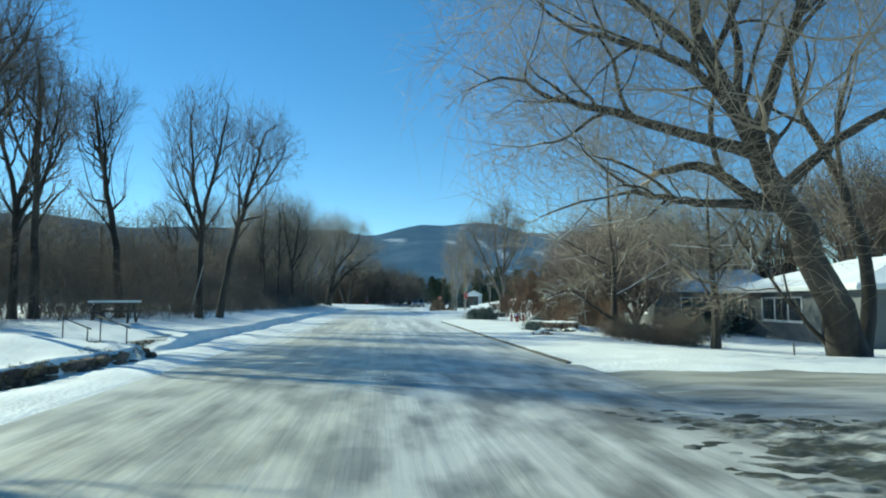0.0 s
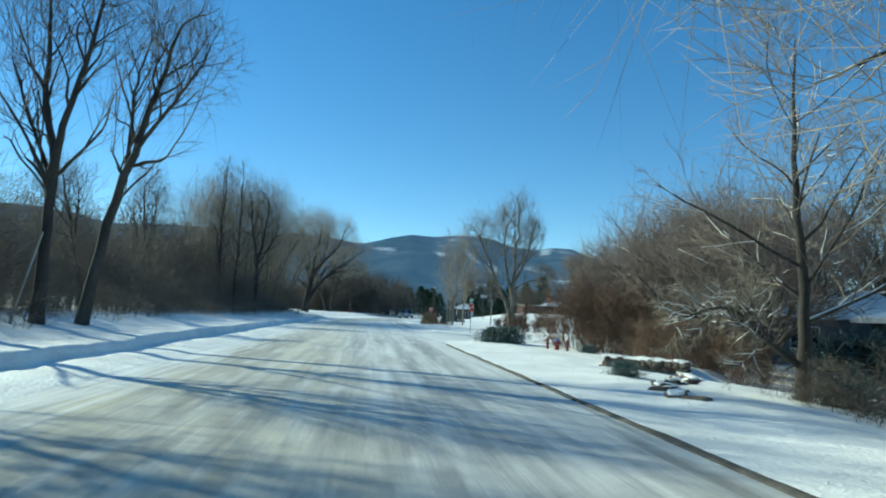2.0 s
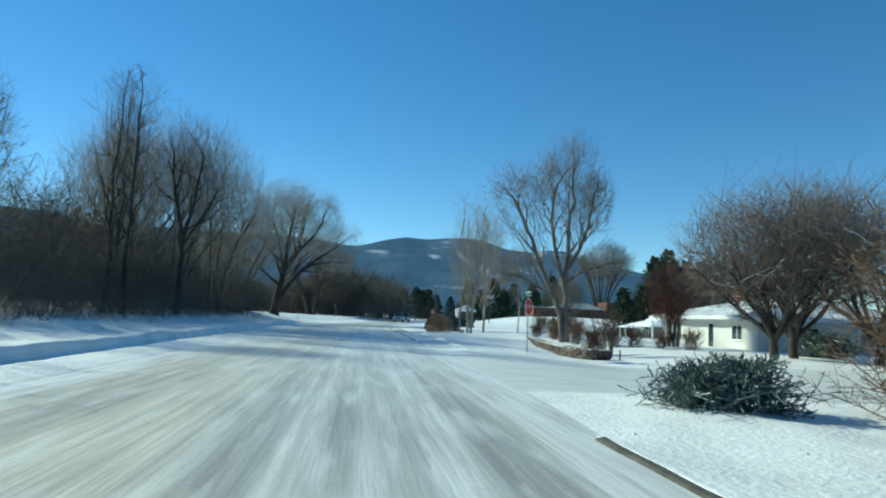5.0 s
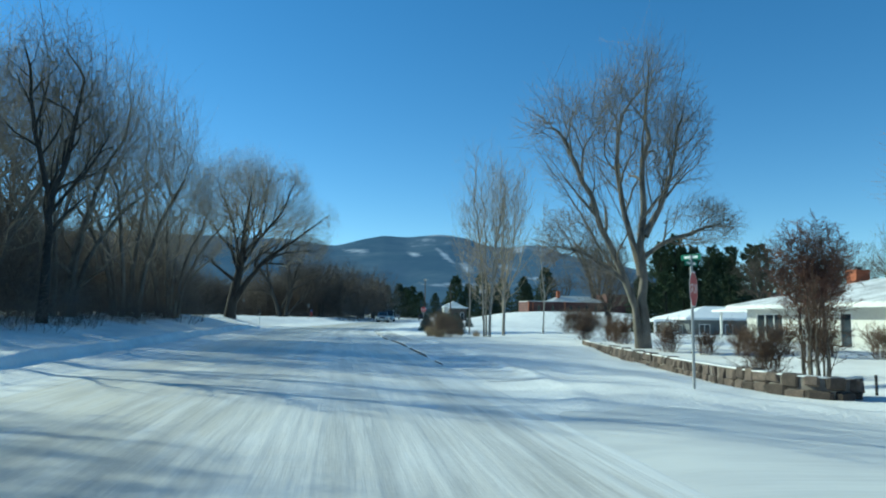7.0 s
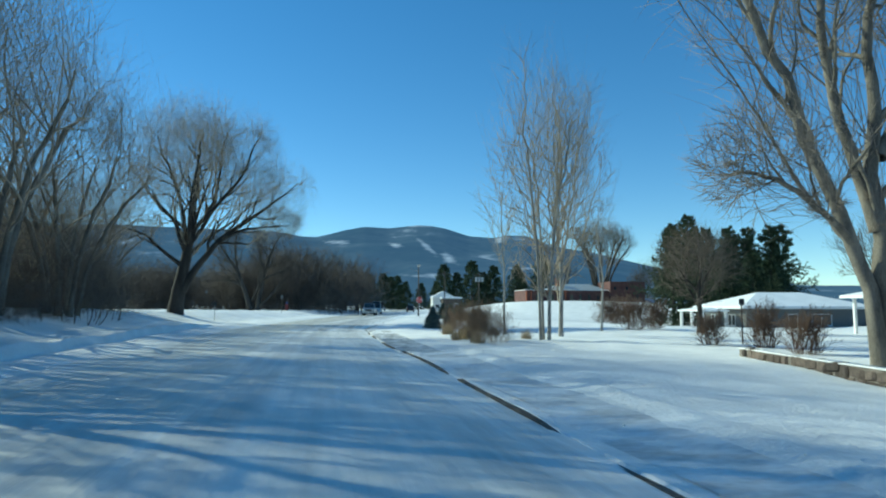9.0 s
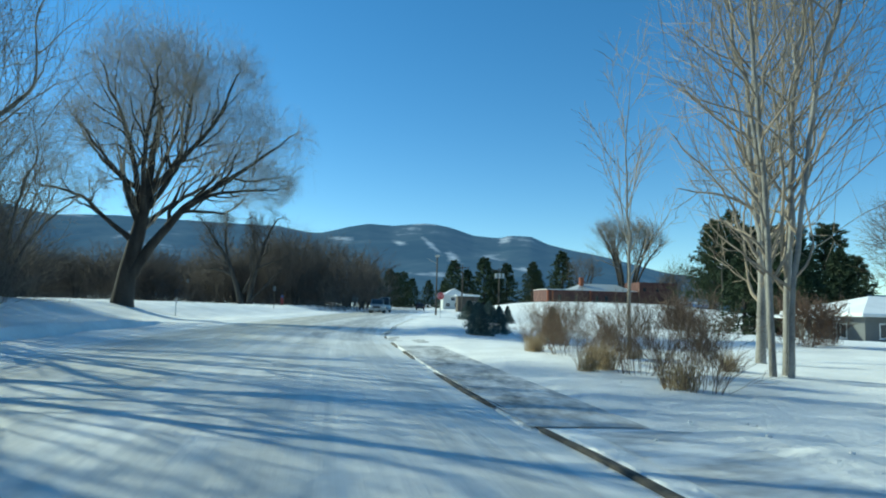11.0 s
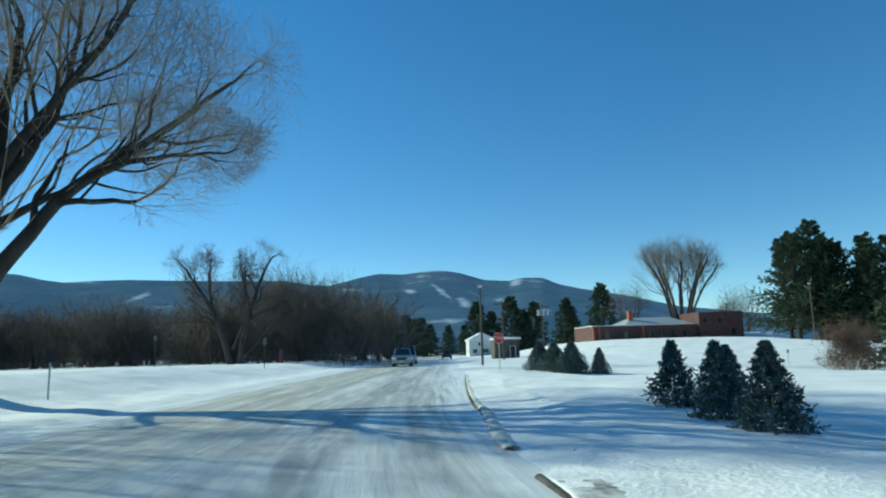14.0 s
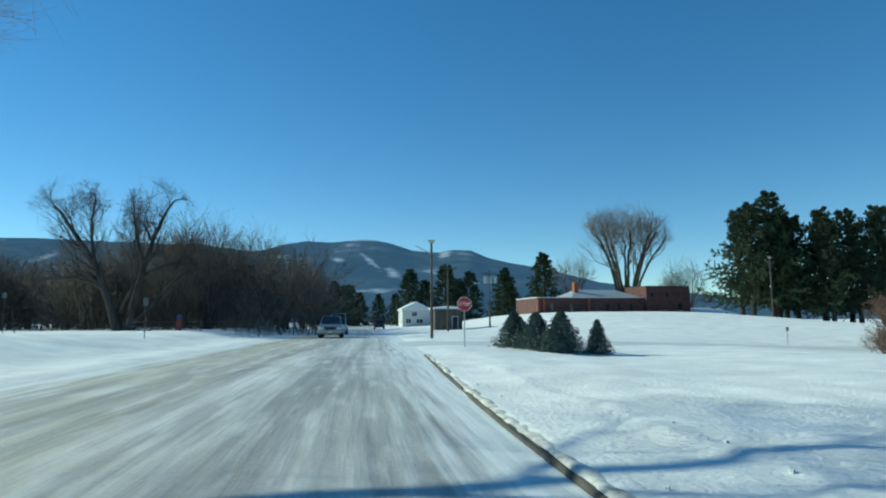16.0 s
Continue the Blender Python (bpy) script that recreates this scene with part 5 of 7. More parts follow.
# more bare trees behind
willow_back = forked_meshes("back_willow", 45, splayed(45, 12, 16, 0.46, 0.34, 1.4), (2, 2, 3, 3), (0, 0, 15.5), (11.5, 9, 7.5), shoots=5, first=0.5, up=0.14, least=0.024, spread=(16, 38), wander=0.12, split=True, trunk_sides=6)
put("willow_tree", willow_back, 53.5, 239.0, "great pale bare willow behind the brick building", twig=TWIG_GREY)
for x, y, sz, tn in ((69, 242, 1.3, 10), (64, 238, 1.0, 90), (44, 245, 1.2, 170), (46, 125, 0.9, 40), (52, 131, 1.0, 220), (30, 112, 0.8, 100), (38, 104, 0.85, 10), (45, 96, 0.9, 300), (35, 64, 0.9, 20), (30, 70, 0.9, 130), (42, 56, 1.0, 70), (26, 52, 0.8, 200), (38, 44, 0.9, 310), (46, 75, 1.0, 150), (27, 52, 1.2, 15), (29, 45, 1.2, 95), (34, 52, 1.35, 175), (38, 58, 1.4, 255), (33, 40, 1.2, 335), (42, 50, 1.4, 55), (36, 66, 1.4, 135), (44, 62, 1.4, 215), (34, 30, 1.0, 80), (35, 36, 1.1, 10), (40, 33, 1.2, 190), (37, 50, 1.1, 260), (32, 46, 1.0, 45), (44, 40, 1.25, 120), (29, 24, 1.0, 330), (36, 22, 1.1, 70), (21, 62, 0.75, 250), (36, 82, 0.8, 330), (62, 118, 1.0, 60)):
    put("bare_tree", far_tree, x, y, "bare yard tree behind the houses", size=sz, turn=tn, twig=TWIG_TAN, group="bare yard trees")

# rowan with dried berries inside the wall's corner
rowan = tree_meshes("rowan", 73, stems(73, 9, 3.9, 0.27, 0.045, 0.3), [dict(SMALL[0], n=10, angle=(25, 50)), dict(SMALL[1], n=7, seg=2), dict(SMALL[2], n=6, seg=1, least=0.009), dict(SMALL[3], n=3, least=0.008)], split=True)
put("rowan_tree", rowan, 15.0, 82.6, "bare rowan with many stems and red dried berries", size=1.36, twig=TWIG_RUST, bark=BARK)
lilac = tree_meshes("lilac", 74, stems(74, 9, 2.3, 0.3, 0.05, 0.22), [dict(SMALL[0], n=5, angle=(18, 40)), dict(SMALL[1], n=5, seg=2), dict(SMALL[2], n=4, seg=1, least=0.006), dict(SMALL[3], n=2, least=0.005)], split=True)
put("lilac_shrub", lilac, 6.9, 70.3, "old bare lilac with thick stems inside the wall", twig=TWIG_RED, bark=BARK_GREY, category="shrub")
for x, y, sz, k in ((6.75, 72.4, 1.15, 1), (8.2, 88.6, 1.1, 0), (8.4, 83.0, 1.05, 1), (9.0, 80.6, 0.85, 0), (9.9, 79.3, 1.0, 1), (11.2, 79.0, 1.0, 0), (12.6, 78.2, 0.8, 1), (14.2, 77.4, 1.0, 0), (8.6, 91.5, 1.2, 1), (7.4, 93.0, 1.0, 0), (14.8, 82, 0.9, 1), (10.6, 108.5, 1.7, 0), (12.4, 109.5, 1.4, 1)):
    shrub("clipped_shrub", clipped[k], x, y, "leafless clipped shrub with a narrow foot", TWIG_RED, sz, 70 * x, "clipped shrubs along the wall")

# ---- stone wall ----
WALL_RUN = resample([(6.1, 88.6), (5.5, 83.5), (4.98, 77.5), (4.78, 72.5), (4.86, 69.5), (5.2, 68.2), (5.85, 67.75), (6.5, 68.3)], 160)
seg_len = np.linalg.norm(np.diff(WALL_RUN, axis=0), axis=1)
run = np.concatenate([[0], np.cumsum(seg_len)])


def along(d):
    x, y = np.interp(d, run, WALL_RUN[:, 0]), np.interp(d, run, WALL_RUN[:, 1])
    x2, y2 = np.interp(d + 0.1, run, WALL_RUN[:, 0]), np.interp(d + 0.1, run, WALL_RUN[:, 1])
    return x, y, math.atan2(y2 - y, x2 - x)


def stone_mesh(seed, w, d, h):
    rng = random.Random(seed)
    bm = bmesh.new()
    bmesh.ops.create_cube(bm, size=1.0)
    bmesh.ops.bevel(bm, geom=list(bm.edges), offset=0.13, segments=1, affect="EDGES")
    for v in bm.verts:
        v.co.x *= w * rng.uniform(0.9, 1.05)
        v.co.y *= d * rng.uniform(0.88, 1.08)
        v.co.z *= h * rng.uniform(0.9, 1.05)
    me = bpy.data.meshes.new("stone")
    bm.to_mesh(me)
    bm.free()
    me.materials.append(STONE)
    return me


def block_run(d0, d1, z0, z1, depth, step_d=0.5):
    """A solid band along the wall's run."""
    ds = np.arange(d0, d1 + 0.01, step_d)
    v = []
    for d in ds:
        x, y, a = along(d)
        nx, ny = -math.sin(a), math.cos(a)
        for o, z in ((-depth / 2, z0), (depth / 2, z0), (depth / 2, z1), (-depth / 2, z1)):
            v.append((x + nx * o, y + ny * o, z))
    q = [[4 * i + j, 4 * i + (j + 1) % 4, 4 * i + 4 + (j + 1) % 4, 4 * i + 4 + j] for i in range(len(ds) - 1) for j in range(4)]
    e = 4 * (len(ds) - 1)
    return np.array(v), np.array(q + [[3, 2, 1, 0], [e, e + 1, e + 2, e + 3]])


stone_wall = thing("stone_wall", pose(0, 0, 0), "low retaining wall of brown field stones capped with snow", "wall")
MORTAR = surface("mortar", (0.12, 0.10, 0.085), (0.25, 0.22, 0.19), 4, 40, 0.95, 0.4)
part("core", mesh_of("core", *block_run(0.05, run[-1] - 0.05, -0.6, 0.27, 0.24), smooth=False), MORTAR, stone_wall)
stone_kinds = [stone_mesh(200 + k, 0.36 + 0.05 * (k % 4), 0.36, 0.23 + 0.03 * (k % 3)) for k in range(8)]
rng = random.Random(12)
for row, z in enumerate((-0.34, -0.1, 0.15)):
    d = 0.1 + 0.17 * row
    while d < run[-1] - 0.15:
        me = stone_kinds[rng.randrange(8)]
        tall = rng.uniform(0.8, 1.25)
        x, y, a = along(d)
        ob = part("stone", me, STONE, stone_wall, at=pose(x, y, z + rng.uniform(-0.05, 0.05), rng.uniform(-6, 6), rng.uniform(-9, 9), math.degrees(a) + rng.uniform(-6, 6)) @ Matrix.Diagonal((rng.uniform(0.6, 1.3), 1, tall, 1)))
        d += rng.uniform(0.36, 0.48)
part("snow_cover", mesh_of("snow_cover", *block_run(0.0, run[-1], 0.27, 0.30, 0.3)), SNOW, stone_wall, "snow along the wall's top")


# ---- houses ----
def pierced(bm, length, height, thick, holes):
    """An upright wall along x from 0, its outer face at y = 0, with oblong holes (x0, z0, x1, z1)."""
    xs = sorted({0.0, length, *[h[0] for h in holes], *[h[2] for h in holes]})
    zs = sorted({0.0, height, *[h[1] for h in holes], *[h[3] for h in holes]})
    for x0, x1 in zip(xs, xs[1:]):
        for z0, z1 in zip(zs, zs[1:]):
            if not any(h[0] <= x0 and x1 <= h[2] and h[1] <= z0 and z1 <= h[3] for h in holes):
                box(bm, x0, 0, z0, x1, thick, z1)
    bmesh.ops.remove_doubles(bm, verts=bm.verts, dist=0.001)
    return bm


def window(parent, m, w, h, trim, mullions=1):
    t = 0.07
    rows = [(0, -0.03, 0, w, 0.09, t), (0, -0.03, h - t, w, 0.09, h), (0, -0.03, t, t, 0.09, h - t), (w - t, -0.03, t, w, 0.09, h - t)]
    for i in range(mullions):
        x = w * (i + 1) / (mullions + 1)
        rows.append((x - 0.03, -0.02, t, x + 0.03, 0.08, h - t))
    win = part("window", boxes(*rows), trim, parent, at=m)
    part("sill", boxes((-0.06, -0.09, -0.06, w + 0.06, 0.06, -0.002), bevel=0.01), trim, win)
    part("pane", boxes((t, 0.035, t, w - t, 0.05, h - t)), GLASS, win)
    return win


def low_roof(x0, y0, x1, y1, z, rise, over=0.5, thick=0.16, hip=0.45):
    """A low hipped roof over the oblong; hip: how far the ends lean in, as a share of the half span."""
    x0, y0, x1, y1 = x0 - over, y0 - over, x1 + over, y1 + over
    w, d = x1 - x0, y1 - y0
    if w >= d:
        k = d / 2 * hip
        ridge = ((x0 + k, (y0 + y1) / 2), (x1 - k, (y0 + y1) / 2))
    else:
        k = w / 2 * hip
        ridge = (((x0 + x1) / 2, y0 + k), ((x0 + x1) / 2, y1 - k))
    bm = bmesh.new()
    lo = [bm.verts.new((x, y, z)) for x, y in ((x0, y0), (x1, y0), (x1, y1), (x0, y1))]
    up = [bm.verts.new((x, y, z + thick)) for x, y in ((x0, y0), (x1, y0), (x1, y1), (x0, y1))]
    r = [bm.verts.new((*p, z + thick + rise)) for p in ridge]
    bm.faces.new(lo[::-1])
    for i in range(4):
        bm.faces.new((lo[i], lo[(i + 1) % 4], up[(i + 1) % 4], up[i]))
    if w >= d:
        for f in ((up[0], up[1], r[1], r[0]), (up[1], up[2], r[1]), (up[2], up[3], r[0], r[1]), (up[3], up[0], r[0])):
            bm.faces.new(f)
    else:
        for f in ((up[0], up[1], r[0]), (up[1], up[2], r[1], r[0]), (up[2], up[3], r[1]), (up[3], up[0], r[0], r[1])):
            bm.faces.new(f)
    return bm


def house(m, label, w, d, h, wall_mat, trim, west=(), south=(), rise=1.3, over=0.6, hip=0.6, name="house", roof_mat=None):
    """A house with its foot at m: x runs from 0 to w, y from 0 to d; holes along its west (y) and south (x) faces as (from, sill, width, height, mullions)."""
    t = thing(name, m, label, "house")
    th = 0.2
    part("wall", pierced(bmesh.new(), w, h, th, [(a, s, a + ww, s + hh) for a, s, ww, hh, _ in south]), wall_mat, t)
    # the west wall's own x runs from the far end towards the near one
    part("wall", pierced(bmesh.new(), d - 2 * th, h, th, [(d - th - a - ww, s, d - th - a, s + hh) for a, s, ww, hh, _ in west]), wall_mat, t, at=pose(0, d - th, 0, 0, 0, -90))
    part("wall", boxes((0, d - th, 0, w, d, h)), wall_mat, t)
    part("wall", boxes((w - th, th, 0, w, d - th, h)), wall_mat, t)
    for a, s, ww, hh, mu in south:
        window(t, pose(a, 0, s), ww, hh, trim, mu)
    for a, s, ww, hh, mu in west:
        window(t, pose(0, a + ww, s, 0, 0, -90), ww, hh, trim, mu)
    part("ceiling", boxes((th, th, h - 0.1, w - th, d - th, h - 0.02)), TRIM, t)
    roof = part("roof", low_roof(0, 0, w, d, h, rise, over, 0.2, hip), trim, t)
    part("snow_cover", low_roof(0, 0, w, d, h + 0.17, rise + 0.02, over - 0.05, 0.1, hip), roof_mat or ROOF_SNOW, roof, "smooth snow on the roof")
    return t


def chimney(parent, x, y, z0, z1, w=0.9, mat=None):
    c = part("chimney", boxes((x - w / 2, y - w / 2, z0, x + w / 2, y + w / 2, z1), (x - w / 2 - 0.05, y - w / 2 - 0.05, z1 - 0.18, x + w / 2 + 0.05, y + w / 2 + 0.05, z1 - 0.03)), mat or BRICK_ORANGE, parent, "orange brick chimney")
    part("flue", boxes((x - 0.15, y - 0.15, z1, x + 0.15, y + 0.15, z1 + 0.18)), DARK, c)


# chimney brick; on the far building's edges it stands in for sunlit brick
BRICK_ORANGE = surface("orange_brick", (0.26, 0.075, 0.036), (0.38, 0.13, 0.07), 3, 18, 0.9, 0.3)
# grey house by the first side street
house(pose(19.6, 30.0, -0.95), "low grey house with a snow-covered hipped roof", 11, 14.2, 2.95, GREY_SIDING, TRIM, west=((5.0, 1.25, 4.4, 1.4, 2), (11.2, 1.35, 1.2, 1.2, 1)), south=((3, 1.2, 2, 1.2, 1),), rise=1.7, hip=0.9)
house(pose(15.6, 47.5, -0.35), "grey house with a snowy roof behind bare trees", 9, 6.5, 2.5, GREY_SIDING, TRIM, west=((1.2, 0.9, 1.4, 1.3, 1), (4.0, 0.2, 1.0, 2.0, 0)), south=((2, 0.9, 1.6, 1.2, 1),), rise=1.5, hip=0.2, over=0.4)
# white house with the chimney behind the stone wall
white_house = house(pose(20.0, 80.5, -0.15), "low white house with a snowy roof and a brick chimney", 12, 16.8, 2.35, WHITE_SIDING, TRIM, west=((12.6, 0.45, 3.0, 1.6, 2), (2.0, 0.9, 1.6, 1.1, 1), (6.4, 0.1, 1.0, 2.0, 0)), south=((2.5, 0.8, 1.8, 1.2, 1), (7, 0.8, 1.8, 1.2, 1)), rise=1.7, hip=0.8, over=1.0, roof_mat=SHINGLE_SNOW)
chimney(white_house, 5.7, 13.5, 2.5, 4.95)
part("porch_roof", low_roof(0.8, 17.8, 9, 22.6, 2.2, 0.6, 0.3, 0.15, 0.7), ROOF_SNOW, white_house)
for x, y in ((1.0, 22.4), (8.8, 22.4), (5, 22.4)):
    part("porch_post", boxes((x - 0.07, y - 0.07, 0, x + 0.07, y + 0.07, 2.3)), TRIM, white_house)
# grey house beyond the birches
grey_house = house(pose(31.5, 131.5, -1.25), "small grey house with a snowy hipped roof", 13, 9, 2.6, GREY_SIDING, TRIM, west=((2.0, 0.8, 1.5, 1.2, 1), (5.5, 0.8, 1.5, 1.2, 1)), south=((1.2, 0.9, 1.4, 1.2, 1), (4.5, 0.1, 1.0, 2.0, 0), (7.0, 0.9, 2.2, 1.2, 1)), rise=1.5, hip=0.9, over=0.8)
part("porch_roof", low_roof(-3.6, 2.0, -0.9, 7.0, 2.3, 0.3, 0.2, 0.14, 0.8), ROOF_SNOW, grey_house)
for x, y in ((-3.5, 2.1), (-3.5, 6.9), (-3.5, 4.5), (-1.0, 2.1)):
    part("porch_post", boxes((x - 0.12, y - 0.12, 0, x + 0.12, y + 0.12, 2.35)), TRIM, grey_house)
# far white house of two storeys, and its neighbours
house(pose(9.4, 262, 0.0), "far white two-storey house with dark windows", 6.4, 8, 4.0, WHITE_SIDING, TRIM, south=((0.8, 0.9, 1.2, 1.1, 1), (3.2, 0.9, 1.6, 1.1, 1), (2.2, 2.6, 1.2, 1.0, 1)), west=((2, 0.9, 1.2, 1.1, 1), (5, 2.6, 1.2, 1.0, 1)), rise=1.7, hip=0.05, over=0.3)
shed = house(pose(7.2, 204, -0.1), "small grey-brown flat-roofed shed with a pale roof edge", 3.9, 4.0, 3.2, POLE_WOOD, TRIM, south=((2.4, 0.2, 0.9, 2.0, 0),), rise=0.15, hip=0.9, over=0.25, name="shed")

BRONZE = paint("bronze_frame", (0.07, 0.06, 0.055), 0.5, 0.3)
# brick building on the rise
brick = thing("brick_building", pose(30.4, 228.5, 2.25, 0, 0, 3) @ Matrix.Scale(0.9, 4), "long low red-brick building with a corner tower", "building")
part("wall", pierced(bmesh.new(), 24.5, 3.7, 0.3, [(a, 0.9, a + 0.8, 2.5) for a in (3.0, 7.4, 13.0, 15.6, 18.2, 21.0)]), BRICK, brick)
# added orange strip paints the sunlit west return of the wall
part("lit_brick_edge", boxes((11.3, -0.55, 0, 11.7, -0.004, 3.75)), BRICK_ORANGE, brick)
part("wall", boxes((0, 0.3, 0, 0.3, 12, 3.7)), BRICK, brick)
# buttress ends in orange: the sun on them put into the colour
for a in (0.0, 1.3):
    part("lit_brick_edge", boxes((a, -0.4, 0, a + 0.35, -0.004, 3.6), bevel=0.02), BRICK_ORANGE, brick)
part("wall", boxes((0, 12, 0, 24.5, 12.3, 3.7)), BRICK, brick)
for a in (3.0, 7.4, 13.0, 15.6, 18.2, 21.0):
    window(brick, pose(a, 0.08, 0.9), 0.8, 1.6, BRONZE, 1)
part("parapet", boxes((-0.05, -0.05, 3.7, 24.5, 0.3, 3.86), (-0.05, 0.3, 3.7, 0.3, 12, 3.86)), TRIM, brick)
tower = part("tower", pierced(bmesh.new(), 10.5, 6.3, 0.3, [(1.0, 3.9, 1.8, 4.9), (4.6, 3.9, 5.4, 4.9), (7.6, 1.2, 8.6, 2.6)]), BRICK, brick, at=pose(24.6, -0.8, 0))
part("tower_side", boxes((24.6, -0.5, 0, 24.9, 9, 6.3), (34.8, -0.5, 0, 35.1, 9, 6.3), (24.9, 8.7, 0, 34.8, 9, 6.3)), BRICK, brick)
part("tower_roof", boxes((24.9, -0.5, 5.0, 34.8, 8.7, 5.1)), ROOF_SNOW, brick)
for a, s, ww, hh in ((1.0, 3.9, 0.8, 1.0), (4.6, 3.9, 0.8, 1.0), (7.6, 1.2, 1.0, 1.4)):
    window(brick, pose(24.6 + a, -0.72, s), ww, hh, BRONZE, 0)
part("roof", low_roof(8, 0.5, 24.3, 11.8, 3.7, 1.9, 0.1, 0.1, 0.6), paint("metal_roof", (0.5, 0.53, 0.54), 0.4, 0.3), brick)
part("flat_roof", boxes((0.3, 0.3, 3.3, 24.3, 12, 3.4)), ROOF_SNOW, brick)
part("chimney", boxes((10.3, 4, 3.4, 11.3, 5, 7.2)), BRICK_ORANGE, brick)
house(pose(63.5, 232.5, 0.0), "distant low house with a snowy roof", 10, 8, 2.3, GREY_SIDING, TRIM, south=((2, 0.8, 1.4, 1.2, 1),), rise=1.2, hip=0.4)


# ---- signs, poles and street things ----
def flat_sign(points, thick):
    bm = bmesh.new()
    f = bm.faces.new([bm.verts.new((x, -thick / 2, z)) for x, z in points])
    r = bmesh.ops.extrude_face_region(bm, geom=[f])
    for v in r["geom"]:
        if isinstance(v, bmesh.types.BMVert):
            v.co.y += thick
    bmesh.ops.recalc_face_normals(bm, faces=bm.faces)
    return bm


def octagon(r):
    return [(r * math.cos(math.pi / 8 + k * math.pi / 4), r * math.sin(math.pi / 8 + k * math.pi / 4)) for k in range(8)]


def lettering(name, text, size, mat, parent, m):
    cu = bpy.data.curves.new(name, "FONT")
    cu.body, cu.size, cu.align_x, cu.align_y, cu.extrude = text, size, "CENTER", "CENTER", 0.001
    cu.materials.append(mat)
    tmp = new(name, cu)
    me = bpy.data.meshes.new_from_object(tmp.evaluated_get(bpy.context.evaluated_depsgraph_get()))
    bpy.data.objects.remove(tmp)
    return part(name, me, mat, parent, at=m)


def stop_sign(x, y, turn, label, high=2.45, blades=False):
    """A stop sign that faces along -y before it is turned."""
    t = thing("stop_sign", pose(x, y, on_ground(x, y, 0.1), 0, 0, turn), label, "sign")
    part("post", bar(0.03, 0.03, (0, 0.03, -0.2), (0, 0.03, high + (0.72 if blades else 0.3)), 10), STEEL, t)
    face = part("sign_face", flat_sign(octagon(0.40), 0.004), WHITE, t, "white border of the sign", at=pose(0, -0.006, high))
    part("sign_field", flat_sign(octagon(0.375), 0.003), RED, face, "red field", at=pose(0, -0.004, 0))
    lettering("word", "STOP", 0.27, WHITE, face, pose(0, -0.0065, 0, 90, 0, 0))
    part("bolt", bar(0.012, 0.012, (0, -0.012, high + 0.3), (0, 0.0, high + 0.3), 8), STEEL, t)
    if blades:
        for k, (a, z) in enumerate(((-20, high + 0.55), (70, high + 0.68))):
            b = part("street_sign", boxes((-0.23, -0.003, -0.06, 0.23, 0.003, 0.06), bevel=0.0), GREEN, t, "green street name blade", at=pose(0, 0.03, z, 0, 0, a))
            part("writing_bar", boxes((-0.16, -0.0045, -0.025, 0.16, -0.0035, 0.025)), WHITE, b)
            part("writing_bar", boxes((-0.16, 0.0035, -0.025, 0.16, 0.0045, 0.025)), WHITE, b)
    return t


stop_sign(2.42, 67.5, 53, "red stop sign on a steel post with green street blades", 2.2, True)
stop_sign(-0.75, 147.8, 0, "red and white stop sign on a thin steel post", 2.3)


def utility_pole(x, y, h, label, lamp=False, cans=0, arms=1, turn=0.0):
    t = thing("utility_pole", pose(x, y, on_ground(x, y, 0.3), 0, 0, turn), label, "pole")
    part("pole", bar(0.12, 0.08, (0, 0, 0), (0, 0, h + 0.3), 12), POLE_WOOD, t)
    for k in range(arms):
        part("crossarm", boxes((-1.1, -0.06, h - 0.3 - 0.8 * k, 1.1, 0.06, h - 0.18 - 0.8 * k), bevel=0.01), POLE_WOOD, t)
        for dx in (-1.0, -0.4, 0.4, 1.0):
            part("insulator", bar(0.05, 0.035, (dx, 0, h - 0.18 - 0.8 * k), (dx, 0, h - 0.02 - 0.8 * k), 8), DARK, t)
    for k in range(cans):
        part("transformer", bar(0.26, 0.26, (-0.55 + 0.62 * k * 1.0, -0.32, h - 1.6), (-0.55 + 0.62 * k, -0.32, h - 0.7), 14), STEEL, t)
    if lamp:
        part("lamp_head", bar(0.16, 0.3, (0, 0, h + 0.3), (0, 0, h + 0.55), 12), STEEL, t)
        part("arm", bar(0.03, 0.03, (0, 0, h - 0.5), (-1.2, 0, h + 0.1), 8), STEEL, t)
    return t


utility_pole(-0.1, 162.3, 7.1, "dark wooden street pole with a lamp on top", lamp=True, arms=0)
utility_pole(14.6, 202, 8.0, "wooden utility pole with grey transformers", cans=3, arms=1, turn=-8)
utility_pole(6.2, 189, 8.0, "wooden utility pole with one crossarm", arms=1, turn=-8)
utility_pole(56.0, 198.2, 8.6, "wooden utility pole with a lamp before the pines", arms=1, lamp=True, turn=20)
utility_pole(33.5, 100.5, 8.6, "wooden utility pole behind the white house", arms=1, turn=30)
utility_pole(-24.2, 45.0, 6.2, "thin dark pole standing in the brush", arms=0)


def marker(x, y, h, label, size=(0.3, 0.45), mat=None, lean=0.0, post=None):
    t = thing("road_sign", pose(x, y, on_ground(x, y, 0.15), 0, lean, 0), label, "sign")
    part("post", bar(0.03, 0.03, (0, 0, 0), (0, 0, h), 8), post or STEEL, t)
    if size:
        b = part("panel", boxes((-size[0] / 2, -0.035, h - size[1], size[0] / 2, -0.031, h), bevel=0.0), mat or WHITE, t)
        part("panel_rib", boxes((-size[0] / 2 + 0.03, -0.031, h - size[1] * 0.55, size[0] / 2 - 0.03, -0.022, h - size[1] * 0.45)), STEEL, b)
    return t


